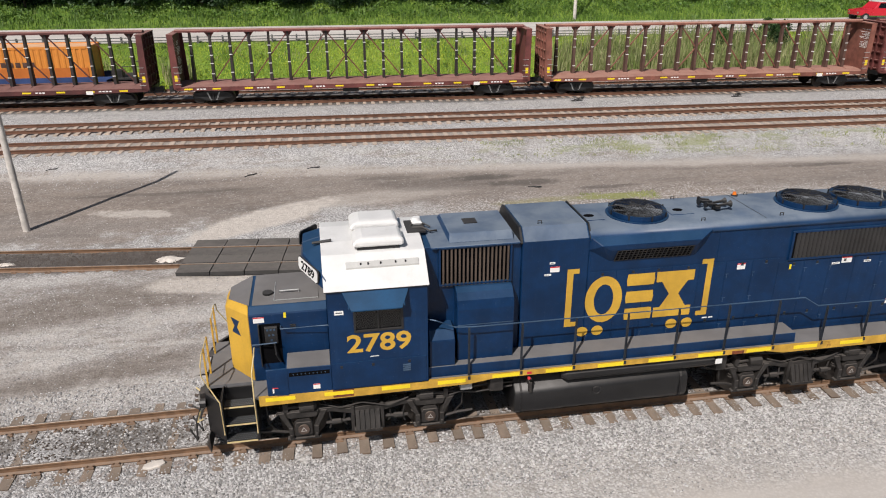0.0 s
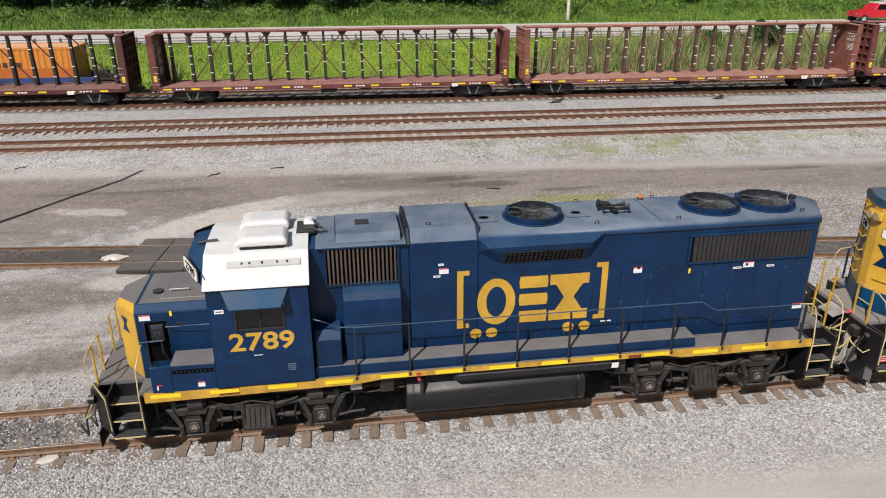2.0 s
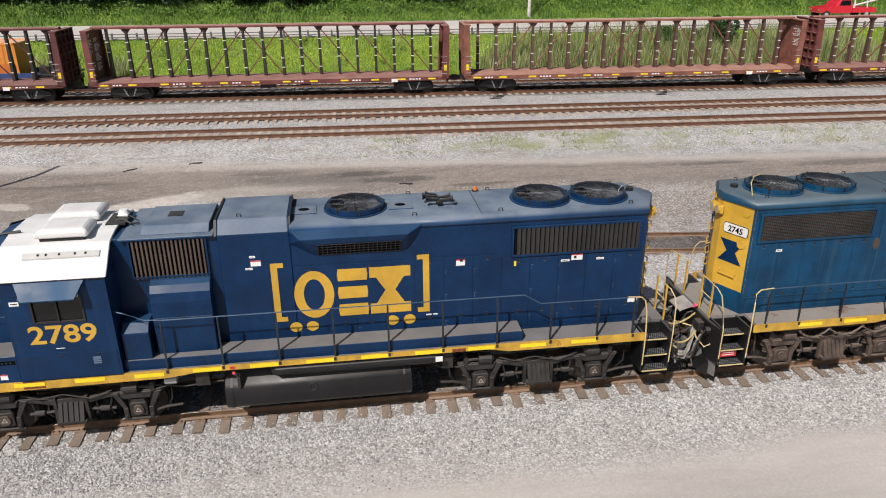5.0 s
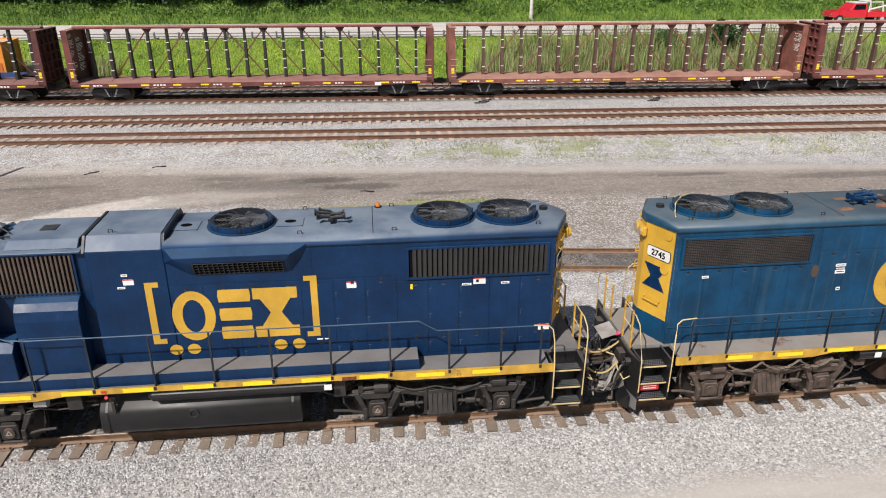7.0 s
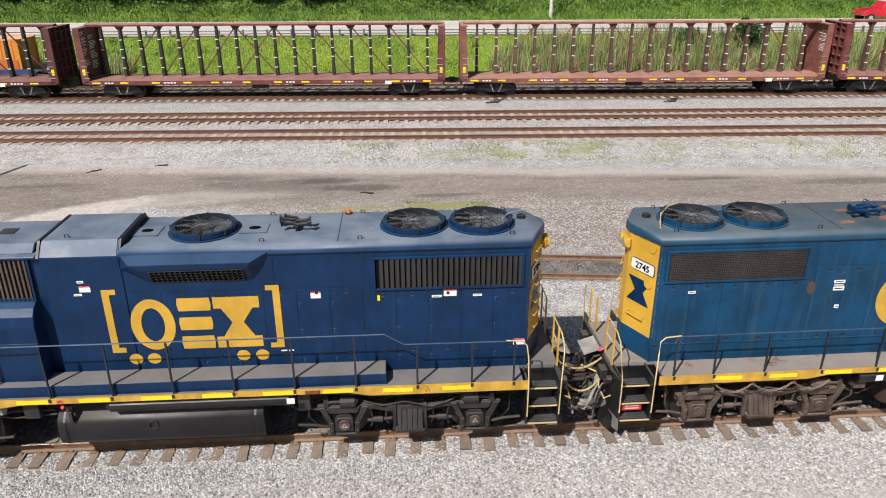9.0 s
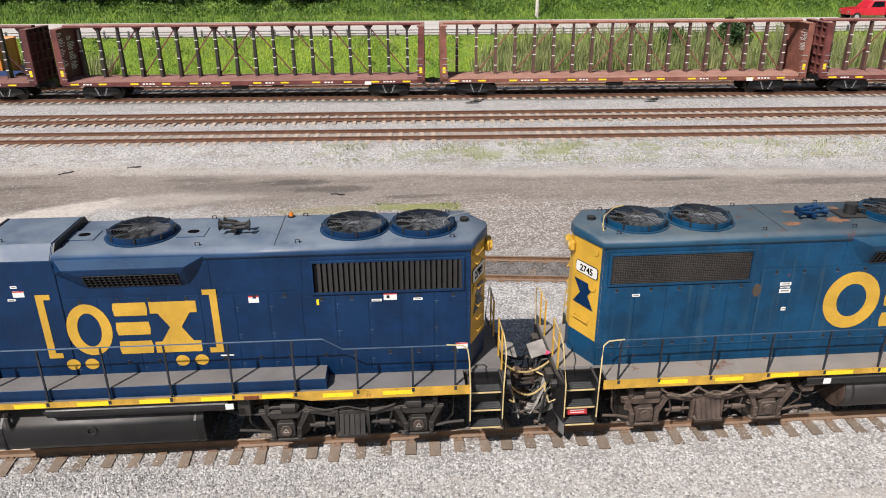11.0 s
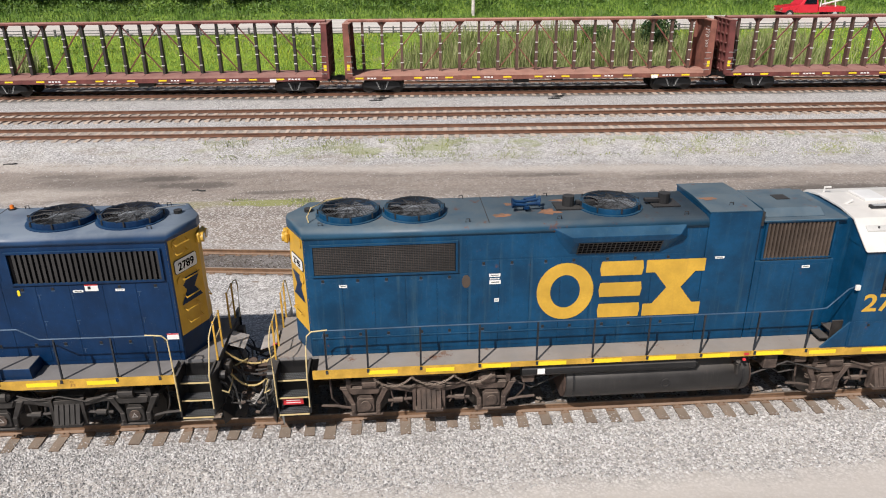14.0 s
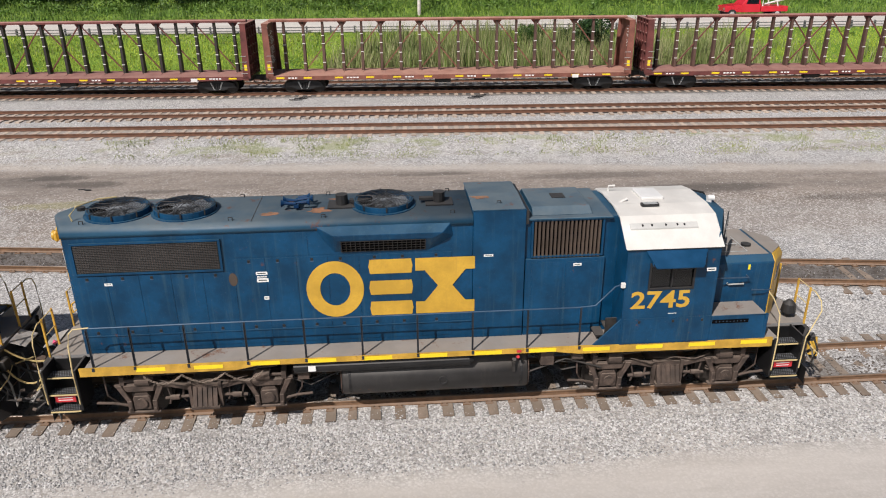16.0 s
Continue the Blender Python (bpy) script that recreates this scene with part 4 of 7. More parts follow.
            P("air_duct", body, duct, "", 0.006)
            P("duct_tread", "walk", lambda bm: bx(bm, 3.84, -4.71, side * 0.945, side * 1.435, 1.876, 1.884))
            def locker(bm):
                prism(bm, [(side * 0.86, 1.88), (side * 1.42, 1.88), (side * 1.42, 2.5), (side * 1.25, 2.68), (side * 0.86, 2.68)], "x", X(3.28), X(3.83))
            P("equipment_locker", body, locker, "", 0.012)
        else:
            P("hood_side_panel", body, lambda bm: bx(bm, 1.86, 3.6, side * 0.86, side * 0.93, 1.63, 3.48), "", 0.006)
            for u in (2.0, 2.75):
                P("hood_door", body, lambda bm: bx(bm, u, u + 0.68, side * 0.93, side * 0.941, 1.75, 3.4), parent=engine)
            def stair(bm):
                bx(bm, 3.62, 3.86, side * 0.95, side * 1.35, 1.9, 1.93)
                bx(bm, 3.40, 3.62, side * 0.95, side * 1.35, 1.75, 1.78)
                bx(bm, 3.6, 3.84, side * 1.33, side * 1.36, 1.63, 2.2)
            P("cab_step", "greasy", stair)

    # cab: walls with real openings, white roof
    for side in (-1, 1):
        def wall(bm):
            y0, y1 = side * 1.51, side * 1.56
            bx(bm, 3.88, 5.88, y0, y1, 1.63, 2.98)
            bx(bm, 3.88, 5.88, y0, y1, 3.56, 3.92)
            bx(bm, 3.88, 4.40, y0, y1, 2.98, 3.56)
            bx(bm, 5.36, 5.88, y0, y1, 2.98, 3.56)
        cw = P("cab_side", body, wall, "blue cab side with a sliding window")
        def wframe(bm):
            y0, y1 = side * 1.525, side * 1.585
            for a in ((4.38, 5.38, 2.955, 2.99), (4.38, 5.38, 3.55, 3.58), (4.38, 4.42, 2.99, 3.55), (5.34, 5.38, 2.99, 3.55), (4.87, 4.90, 2.99, 3.55)):
                bx(bm, a[0], a[1], y0, y1, a[2], a[3])
        P("window_frame", "black", wframe, parent=cw)
        for a, b in ((4.42, 4.87), (4.90, 5.34)):
            P("pane", "glass", lambda bm: bx(bm, a, b, side * 1.535, side * 1.541, 2.99, 3.55), parent=cw)
        def awning(bm):
            hull(bm, [(X(u), side * y, z + k) for u, y, z in ((4.26, 1.575, 3.86), (5.58, 1.575, 3.86), (4.42, 1.84, 3.56), (5.42, 1.84, 3.56)) for k in (0, 0.02)])
            for u in (4.36, 5.46):
                hull(bm, [(X(u + k), side * y, z) for k in (0, 0.015) for y, z in ((1.57, 3.84), (1.57, 3.66), (1.80, 3.6))])
        P("sun_shade", "shade", awning, "blue sheet-metal awning over the cab window", parent=cw)
        P("drip_rail", "black", lambda bm: bx(bm, 3.86, 5.92, side * 1.56, side * 1.60, 3.885, 3.90))
        P("roof_vent_strip", "offwhite", lambda bm: hull(bm, [(X(u), side * y, z + k) for u in (4.0, 5.46) for y, z in ((1.235, 4.19), (1.135, 4.272)) for k in (0.0, 0.042)]))
        def bolts(bm):
            for u in (4.25, 4.45, 4.75, 5.0, 5.15):
                bx(bm, u, u + 0.03, side * 1.20, side * 1.165, 4.25, 4.30)
        P("vent_bolts", "black", bolts)
        # number board on the front corner of the roof
        def housing(bm):
            hull(bm, [(X(u), side * y, z) for u, y, z in ((5.86, 1.42, 4.06), (5.86, 0.45, 4.48), (5.86, 1.46, 3.84), (6.30, 0.55, 4.34), (6.36, 0.55, 3.98), (5.98, 1.36, 3.94), (5.95, 1.30, 4.16), (6.3, 0.0, 4.36), (6.36, 0.0, 3.98), (5.86, 0.0, 4.48), (5.86, 0.0, 3.9))])
        hb = P("number_housing", body, housing, "", 0.012)
        a, b = Vector((X(6.375), side * 0.60, 4.20)), Vector((X(5.985), side * 1.34, 4.10))
        mid, along = (a + b) / 2, (b - a).normalized()
        out = along.cross(Vector((0, 0, 1))) * (1 if along.cross(Vector((0, 0, 1))).dot(Vector((s, 0, 0))) > 0 else -1)
        out.normalize()
        upv = out.cross(along) if out.cross(along).z > 0 else along.cross(out)
        def plate(bm, grow=0.0, o0=0.0, o1=0.03):
            w2, h2, k = 0.39 + grow, 0.14 + grow, 0.05
            pts = [(-w2 + k, -h2), (w2 - k, -h2), (w2, -h2 + k), (w2, h2 - k), (w2 - k, h2), (-w2 + k, h2), (-w2, h2 - k), (-w2, -h2 + k)]
            hull(bm, [mid + along * p + upv * q + out * o for p, q in pts for o in (o0, o1)])
        P("number_board_rim", "black", lambda bm: plate(bm, 0.015, 0.0, 0.03), parent=hb)
        P("number_board", "white", lambda bm: plate(bm, 0.0, 0.01, 0.036), parent=hb)
        rd = upv.cross(out)
        rot = Matrix((rd, upv, out)).transposed().to_4x4()
        lettered("2789" if variant == 1 else "2745", 0.27, "dark", hb, Matrix.Translation(mid + out * 0.038 - upv * 0.095) @ rot, name="board_number")
        # ledge before the cab with a slot below
        le = 6.78 if variant == 1 else 7.12
        def ledge(bm):
            bx(bm, 5.88, le, side * 0.93, side * 1.555, 1.63, 2.25)
            bx(bm, le, 7.19, side * 1.50, side * 1.555, 1.63, 2.25)
        P("side_ledge", body, ledge, "", 0.012)
        P("ledge_tread", walkm, lambda bm: bx(bm, 5.90, le - 0.01, side * 0.94, side * 1.545, 2.25, 2.26))
        # no opening is cut: the slot's shade is a black strip
        P("vent_slot", "dark", lambda bm: bx(bm, 5.92, 6.74, side * 1.555, side * 1.559, 2.06, 2.15))
        def rivets(bm):
            for i in range(9):
                bx(bm, 6.0 + i * 0.08, 6.02 + i * 0.08, side * 1.559, side * 1.564, 2.095, 2.115)
        P("slot_rivets", "handrail", rivets)

    def roof_shell(bm):
        outer = [(-1.60, 3.90), (-0.96, 4.42), (-0.45, 4.50), (0.45, 4.50), (0.96, 4.42), (1.60, 3.90)]
        inner = [(1.53, 3.90), (0.93, 4.37), (0.42, 4.45), (-0.42, 4.45), (-0.93, 4.37), (-1.53, 3.90)]
        prism(bm, outer + inner, "x", X(3.84), X(5.93))
    croof = P("cab_roof", "white" if variant == 1 else "dirtywhite", roof_shell, "white-painted cab roof", 0.008)

    def gable(bm, u):
        prism(bm, [(-1.52, 3.90), (-0.93, 4.36), (-0.42, 4.44), (0.42, 4.44), (0.93, 4.36), (1.52, 3.90)], "x", X(u), X(u + 0.045))
    def rear_wall(bm):
        gable(bm, 3.88)
        bx(bm, 3.88, 3.93, -1.51, -0.86, 1.63, 3.92)
        bx(bm, 3.88, 3.93, 0.86, 1.51, 1.63, 3.92)
    P("cab_rear_wall", body, rear_wall)
    def front_wall(bm):
        gable(bm, 5.835)
        bx(bm, 5.83, 5.88, -1.51, 1.51, 1.63, 3.34)
        bx(bm, 5.83, 5.88, -1.51, 1.51, 3.82, 3.92)
        for y0, y1 in ((-1.51, -1.38), (-0.55, 0.55), (1.38, 1.51)):
            bx(bm, 5.83, 5.88, y0, y1, 3.34, 3.82)
    ends = P("cab_front_wall", body, front_wall)
    for y0, y1 in ((-1.38, -0.55), (0.55, 1.38)):
        P("windshield", "glass", lambda bm: bx(bm, 5.85, 5.86, y0, y1, 3.34, 3.82), parent=ends)
    def seat(bm):
        for y in (-1.0, 1.0):
            bx(bm, 4.6, 5.1, y - 0.25, y + 0.25, 2.1, 2.55)
            bx(bm, 4.5, 4.62, y - 0.25, y + 0.25, 2.5, 3.1)
    P("crew_seats", "black", seat, "", 0.03)
    def console(bm):
        bx(bm, 5.2, 5.7, -0.9, 0.4, 1.64, 2.8)
    P("control_stand", "black", console, "", 0.02)

    # roof fittings on the cab
    def rounded_box(bm, u0, u1, y0, y1, z0, z1, k):
        hull(bm, [(X(u), y, z) for z, i in ((z0, 0.02), (z0 + (z1 - z0) * 0.55, 0.0), (z1, k)) for u in (u0 + i, u1 - i) for y in (y0 + i, y1 - i)])
    if variant == 1:
        for y0, y1, z0 in ((-0.02, 0.72, 4.505), (-0.92, -0.22, 4.475)):
            ac = P("air_conditioner", "white", lambda bm: hull(bm, [(X(u), y, z) for z, a, b, i in ((z0 + 0.035, 4.27, 5.28, 0.03), (z0 + 0.11, 4.24, 5.30, 0.0), (z0 + 0.20, 4.28, 5.20, 0.03), (z0 + 0.24, 4.36, 5.08, 0.10)) for u in (a, b) for y in (y0 - 0.02 + i, y1 + 0.02 - i)]), "white rooftop air-conditioning unit", 0.03)
            P("ac_base", "black", lambda bm: bx(bm, 4.34, 5.20, y0 + 0.05, y1 - 0.05, z0 - 0.03, z0 + 0.03), parent=ac)
        def roofbits(bm):
            bx(bm, 3.70, 4.10, -0.25, 0.45, 4.49, 4.53)
        P("roof_plate", "black", roofbits)
        P("white_box", "white", lambda bm: (rounded_box(bm, 3.72, 3.95, 0.12, 0.42, 4.53, 4.60, 0.03), cyl(bm, (X(3.84), 0.27, 4.58), (X(3.84), 0.27, 4.66), 0.12, 14, 0.085)))
        def wires(bm):
            bar(bm, [(3.95, 0.0, 4.53), (3.75, -0.1, 4.56), (3.6, -0.2, 4.50), (3.45, -0.1, 4.47)], 0.02)
            bar(bm, [(4.0, 0.1, 4.53), (3.8, 0.2, 4.60), (3.55, 0.1, 4.48)], 0.015)
        P("antenna_cable", "hose", wires)
        P("wiper_bar", "black", lambda bm: bar(bm, [(5.7, -0.45, 4.54), (6.1, -0.45, 4.50)], 0.03))
    else:
        P("roof_hatch", "white", lambda bm: bx(bm, 4.55, 5.05, -0.2, 0.45, 4.5, 4.56), "", 0.01)
        P("hatch_rim", "black", lambda bm: bx(bm, 4.42, 4.8, -0.62, -0.5, 4.49, 4.55))
        P("hatch_glass", "galv", lambda bm: bx(bm, 4.46, 4.76, -0.63, -0.52, 4.55, 4.556))
        def bits(bm):
            bar(bm, [(4.0, 0.5, 4.5), (4.0, 0.5, 4.62), (4.15, 0.5, 4.62)], 0.025)
            bar(bm, [(4.0, -0.3, 4.48), (4.2, -0.25, 4.56)], 0.03)
        P("antenna", "dirtywhite", bits)
        def bell(bm):
            cyl(bm, (X(6.1), -0.2, 4.34), (X(6.1), -0.2, 4.46), 0.06, 10)
            cyl(bm, (X(6.05), -0.2, 4.50), (X(6.2), -0.2, 4.50), 0.065, 12)
        P("roof_lamp", "white", bell)

    # nose
    def nose(bm):
        prism(bm, [(-HW, 1.63), (HW, 1.63), (HW, 3.20), (0.76, 3.33), (-0.76, 3.33), (-HW, 3.20)], "x", X(5.88), X(7.48))
    ns = P("nose", body, nose, "low blue nose with a dusty top", 0.02)
    def nose_front(bm):
        hull(bm, [(X(u), y * k, z) for u, k, z in ((7.48, 0.935, 1.63), (7.48, 0.935, 3.205), (7.48, 0.76, 3.335), (8.0, 0.28, 1.63), (8.0, 0.28, 3.14), (7.9, 0.28, 3.29)) for y in (-1, 1)])
    nf = P("nose_front", "yellow", nose_front, "yellow nose front", 0.025)
    P("nose_cap", walkm, lambda bm: hull(bm, [(X(u), y * k, z) for u, k, z in ((7.46, 0.755, 3.334), (7.46, 0.755, 3.34), (7.90, 0.27, 3.29), (7.90, 0.27, 3.312)) for y in (-1, 1)]), parent=nf)
    for sd in (-1, 1):
        for k in (-1, 1):
            P("emblem", "blue", lambda bm: hull(bm, [(X(7.48 + 0.52 * q + o), sd * (0.935 - 0.655 * q + o * 0.6), 2.78 + z) for o in (0.0, 0.006) for q, z in ((0.42, k * 0.17), (0.78, k * 0.17), (0.65, 0.0), (0.55, 0.0))]), "dark blue emblem shape", parent=nf)
    def nose_bits(bm):
        bx(bm, 5.9, 7.40, -0.755, 0.755, 3.329, 3.336)
        bx(bm, 6.05, 6.95, -0.62, 0.25, 3.336, 3.35)
    P("nose_hatch", walkm, nose_bits, parent=ns)
    def nose_grab(bm):
        bar(bm, [(6.85, -0.3, 3.345), (6.85, -0.3, 3.41), (6.45, -0.3, 3.41), (6.45, -0.3, 3.345)], 0.014)
        bx(bm, 6.95, 6.965, -0.62, 0.25, 3.345, 3.36)
        bx(bm, 6.05, 6.95, -0.63, -0.615, 3.345, 3.36)
    P("hatch_handle", "galv", nose_grab, parent=ns)
    P("sand_filler", "black", lambda bm: cyl(bm, (X(7.1), -0.25, 3.33), (X(7.1), -0.25, 3.38), 0.11, 14), parent=ns)
    if variant == 1:
        # flat black sheet on the nose side, drawn as a recess's shade
        P("recess_shade", "dark", lambda bm: bx(bm, 6.86, 7.30, -0.935, -0.93, 2.05, 2.98))
        def panel(bm):
            bx(bm, 6.92, 7.18, -1.02, -0.94, 2.55, 2.93)
            bar(bm, [(7.0, -1.0, 2.55), (6.98, -1.05, 2.3), (6.9, -1.0, 2.1)], 0.025)
            bx(bm, 7.28, 7.31, -1.0, -0.93, 2.0, 3.0)
        P("switch_box", "black", panel, "", 0.01)
        def panel_lights(bm):
            for du, dw in ((0.03, 0.3), (0.1, 0.3), (0.17, 0.3), (0.06, 0.18), (0.14, 0.18), (0.1, 0.06)):
                bx(bm, 6.93 + du, 6.97 + du, -1.03, -1.02, 2.56 + dw, 2.60 + dw)
        P("switches", "handrail", panel_lights)
    for side in (-1, 1):
        P("nose_handrail", "handrail", lambda bm: bar(bm, [(7.45, side * 1.0, 2.55), (7.2, side * 1.08, 2.60), (6.95, side * 1.10, 2.62)], 0.016))
        P("nose_handrail", "handrail", lambda bm: bar(bm, [(6.85, side * 0.95, 2.92), (6.85, side * 1.08, 2.92), (5.86, side * 1.20, 2.98), (5.86, side * 1.52, 2.98)], 0.016))

    # emblem on the hood: plain shapes in yellow
    def arc(c, rx, ry, n=36):
        return [(c[0] + rx * math.cos(2 * math.pi * i / n), c[1] + ry * math.sin(2 * math.pi * i / n)) for i in range(n)]
    def flat_ring(bm, c, rx, ry, th, y0, y1):
        a, b = arc(c, rx, ry), arc(c, rx - th, ry - th * 0.95)
        va = [[bm.verts.new((X(p[0]), y, p[1])) for p in a] for y in (y0, y1)]
        vb = [[bm.verts.new((X(p[0]), y, p[1])) for p in b] for y in (y0, y1)]
        n = len(a)
        for i in range(n):
            j = (i + 1) % n
            for q in ((va[0][i], va[0][j], vb[0][j], vb[0][i]), (va[1][i], va[1][j], vb[1][j], vb[1][i]), (va[0][i], va[0][j], va[1][j], va[1][i]), (vb[0][i], vb[0][j], vb[1][j], vb[1][i])):
                bm.faces.new(q)
    for side in (-1, 1):
        y0, y1 = side * 0.9465, side * 0.9505
        if variant == 1:
            cx, lo, hi, sc = -0.98, 2.33, 3.46, 1.0
        else:
            cx, lo, hi, sc = -1.06, 2.30, 3.62, 1.42
        def flipped(u):
            return cx + (u - cx) * (1 if side == -1 else -1)
        d = -1 if variant == 1 else 1   # reading direction on the camera's side
        h = hi - lo
        def pos(k):
            return flipped(cx + d * k * sc)
        def shape_ring(bm):
            flat_ring(bm, (pos(-0.83), (lo + hi) / 2), 0.43 * sc, h / 2, 0.205 * sc, y0, y1)
        def shape_block(bm):
            z = (lo + hi) / 2
            for q0, q1 in ((0.25, 0.5), (-0.125, 0.125), (-0.5, -0.25)):
                prism(bm, [(X(pos(a)), z + b * h) for a, b in ((-0.30, q0), (0.32, q0), (0.34, (q0 + q1) / 2), (0.32, q1), (-0.30, q1), (-0.32, (q0 + q1) / 2))], "y", y0, y1)
        def shape_bow(bm):
            z = (lo + hi) / 2
            pts = [(0.38, 0.5), (1.28, 0.5), (1.28, 0.28), (1.14, 0.28), (0.94, 0.0), (1.14, -0.28), (1.28, -0.28), (1.28, -0.5), (0.38, -0.5), (0.38, -0.28), (0.52, -0.28), (0.72, 0.0), (0.52, 0.28), (0.38, 0.28)]
            prism(bm, [(X(pos(p[0])), z + p[1] * h) for p in pts], "y", y0, y1)
        mark = P("emblem_ring", "yellow", shape_ring, "plain yellow emblem shapes on the hood side")
        P("emblem_block", "yellow", shape_block, parent=mark)
        P("emblem_bow", "yellow", shape_bow, parent=mark)
        if variant == 1:
            def bracket(bm, k, dirn):
                prism(bm, [(X(pos(k + p)), w) for p, w in ((0, 2.29), (dirn * 0.27, 2.29), (dirn * 0.27, 2.40), (dirn * 0.14, 2.40), (dirn * 0.14, 3.58), (dirn * 0.27, 3.58), (dirn * 0.27, 3.69), (0, 3.69))], "y", side * 0.9465, side * 0.953)
            P("emblem_bracket", "yellow", lambda bm: bracket(bm, -1.71, 1), parent=mark)
            P("emblem_bracket", "yellow", lambda bm: bracket(bm, 1.70, -1), parent=mark)
            for k in (-1.28, -0.92, 0.86, 1.24):
                P("emblem_dot", "yellow", lambda bm: prism(bm, [(X(p[0]), p[1]) for p in arc((pos(k), 2.13), 0.135, 0.12, 24)], "y", y0, side * 0.954), parent=mark)
        # running number on the cab
        num = "2789" if variant == 1 else "2745"
        face = Matrix(((-side, 0, 0), (0, 0, side), (0, 1, 0))).to_4x4()
        lettered(num, 0.52, "yellow", root, Matrix.Translation((X(4.88 if variant == 1 else 4.70), side * 1.5605, 2.50 if variant == 1 else 2.52)) @ face @ Matrix.Diagonal((1.28, 1.08, 1, 1)), "yellow running number", name="cab_number")
        P("cab_skirt_panel", body, lambda bm: bx(bm, 3.92, 5.86, side * 1.56, side * 1.57, 1.67, 2.27), parent=cw)
        for lu in (4.25, 5.0, 5.65):
            P("cab_latch", "tank", lambda bm: bx(bm, lu, lu + 0.05, side * 1.57, side * 1.578, 2.15, 2.21))
        def small_bars(bm):
            bx(bm, 4.90, 5.08, side * 1.56, side * 1.563, 2.36, 2.375)
        P("small_print", "decal", small_bars)
    # decals, all on the camera's side
    if variant == 1:
        DEC = [(-3.38, 3.44, 0.2, 0.15, 0.938), (1.02, 3.72, 0.21, 0.13, 0.945), (1.17, 3.60, 0.15, 0.045, 0.945), (1.08, 3.87, 0.12, 0.05, 0.945), (-6.05, 3.40, 0.26, 0.15, 0.941), (-5.78, 3.33, 0.2, 0.05, 0.941), (-6.6, 3.33, 0.18, 0.05, 0.941),
               (-7.48, 2.22, 0.24, 0.14, 0.941), (7.28, 3.08, 0.22, 0.13, 0.93), (5.66, 3.42, 0.18, 0.09, 1.56), (6.98, 1.77, 0.22, 0.13, 1.555), (6.2, 1.78, 0.14, 0.12, 1.555)]
    else:
        DEC = [(-6.9, 3.27, 0.16, 0.06, 0.941), (-3.75, 3.40, 0.24, 0.07, 0.941), (-3.75, 3.32, 0.2, 0.03, 0.941), (-3.74, 3.24, 0.24, 0.09, 0.941), (-3.7, 2.82, 0.1, 0.08, 0.941), (1.05, 3.62, 0.2, 0.05, 0.945), (3.0, 3.33, 0.18, 0.06, 0.941), (5.72, 3.38, 0.2, 0.08, 1.56)]
    for u, w, a, b, y in DEC:
        dc = P("decal", "decal", lambda bm: bx(bm, u - a / 2, u + a / 2, -y, -y - 0.0035, w - b / 2, w + b / 2))
        if b > 0.1:
            P("decal_stripe", "red", lambda bm: bx(bm, u - a / 2, u + a / 2, -y - 0.0035, -y - 0.006, w + b * 0.30, w + b / 2), parent=dc)
        else:
            P("decal_bar", "tank", lambda bm: bx(bm, u - a * 0.36, u + a * 0.36, -y - 0.0035, -y - 0.005, w - b * 0.12, w + b * 0.12), parent=dc)
    for u, w, y in ((-4.62, 3.33, 0.941), (6.75, 3.15, 0.93)) if variant == 1 else ((6.9, 3.1, 0.93),):
        P("yellow_mark", "reflect", lambda bm: bx(bm, u - 0.025, u + 0.025, -y, -y - 0.004, w - 0.06, w + 0.06))
    if variant == 1:
        P("trade_mark_bars", "decal", lambda bm: (bx(bm, -2.60, -2.72, -0.941, -0.945, 2.19, 2.22), bx(bm, -2.76, -2.86, -0.941, -0.945, 2.19, 2.22)))
    else:
        def ball(bm):
            cyl(bm, (X(8.2), -0.62, 1.64), (X(8.2), -0.62, 1.78), 0.06, 12)
            cyl(bm, (X(8.2), -0.62, 1.78), (X(8.2), -0.62, 1.98), 0.17, 16, 0.14)
            cyl(bm, (X(8.2), -0.62, 1.98), (X(8.2), -0.62, 2.07), 0.14, 16, 0.05)
        P("bell", "black", ball, "black bell housing on the front platform")
        def skirt(bm):
            hull(bm, [(X(u), -y, z) for u, z in ((3.30, 1.64), (3.88, 1.64), (3.88, 2.25)) for y in (1.50, 1.545)])
        P("cab_skirt", body, skirt)
    P("frame_sticker", "decal", lambda bm: bx(bm, -2.88, -2.72, -1.56, -1.567, 1.33, 1.46))
    P("fuel_cutoff_plate", "red", lambda bm: bx(bm, 1.62, 1.72, -1.565, -1.572, 1.565, 1.62))
    if variant == 2:
        def oval(bm):
            prism(bm, [(X(p[0]), p[1]) for p in arc((-4.35, 3.28), 0.09, 0.15, 16)], "y", -0.941, -0.946)
        P("sight_glass_cover", "slat", oval)

    # fans, horn and hatches on the roof
    FY, FZ = -0.05, -0.035
    for u in (-1.15, -5.37, -6.75):
        fan = P("radiator_fan", body, lambda bm: ring(bm, (X(u), FY), 0.57, 0.64, 4.52, 4.665), "round radiator fan with a wire guard")
        def flange(bm):
            ring(bm, (X(u), FY), 0.62, 0.70, 4.525, 4.55)
        P("fan_flange", body, flange, parent=fan)
        # black disc standing for the shade down the fan shaft
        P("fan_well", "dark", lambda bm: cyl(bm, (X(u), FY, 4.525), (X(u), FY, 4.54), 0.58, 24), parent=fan)
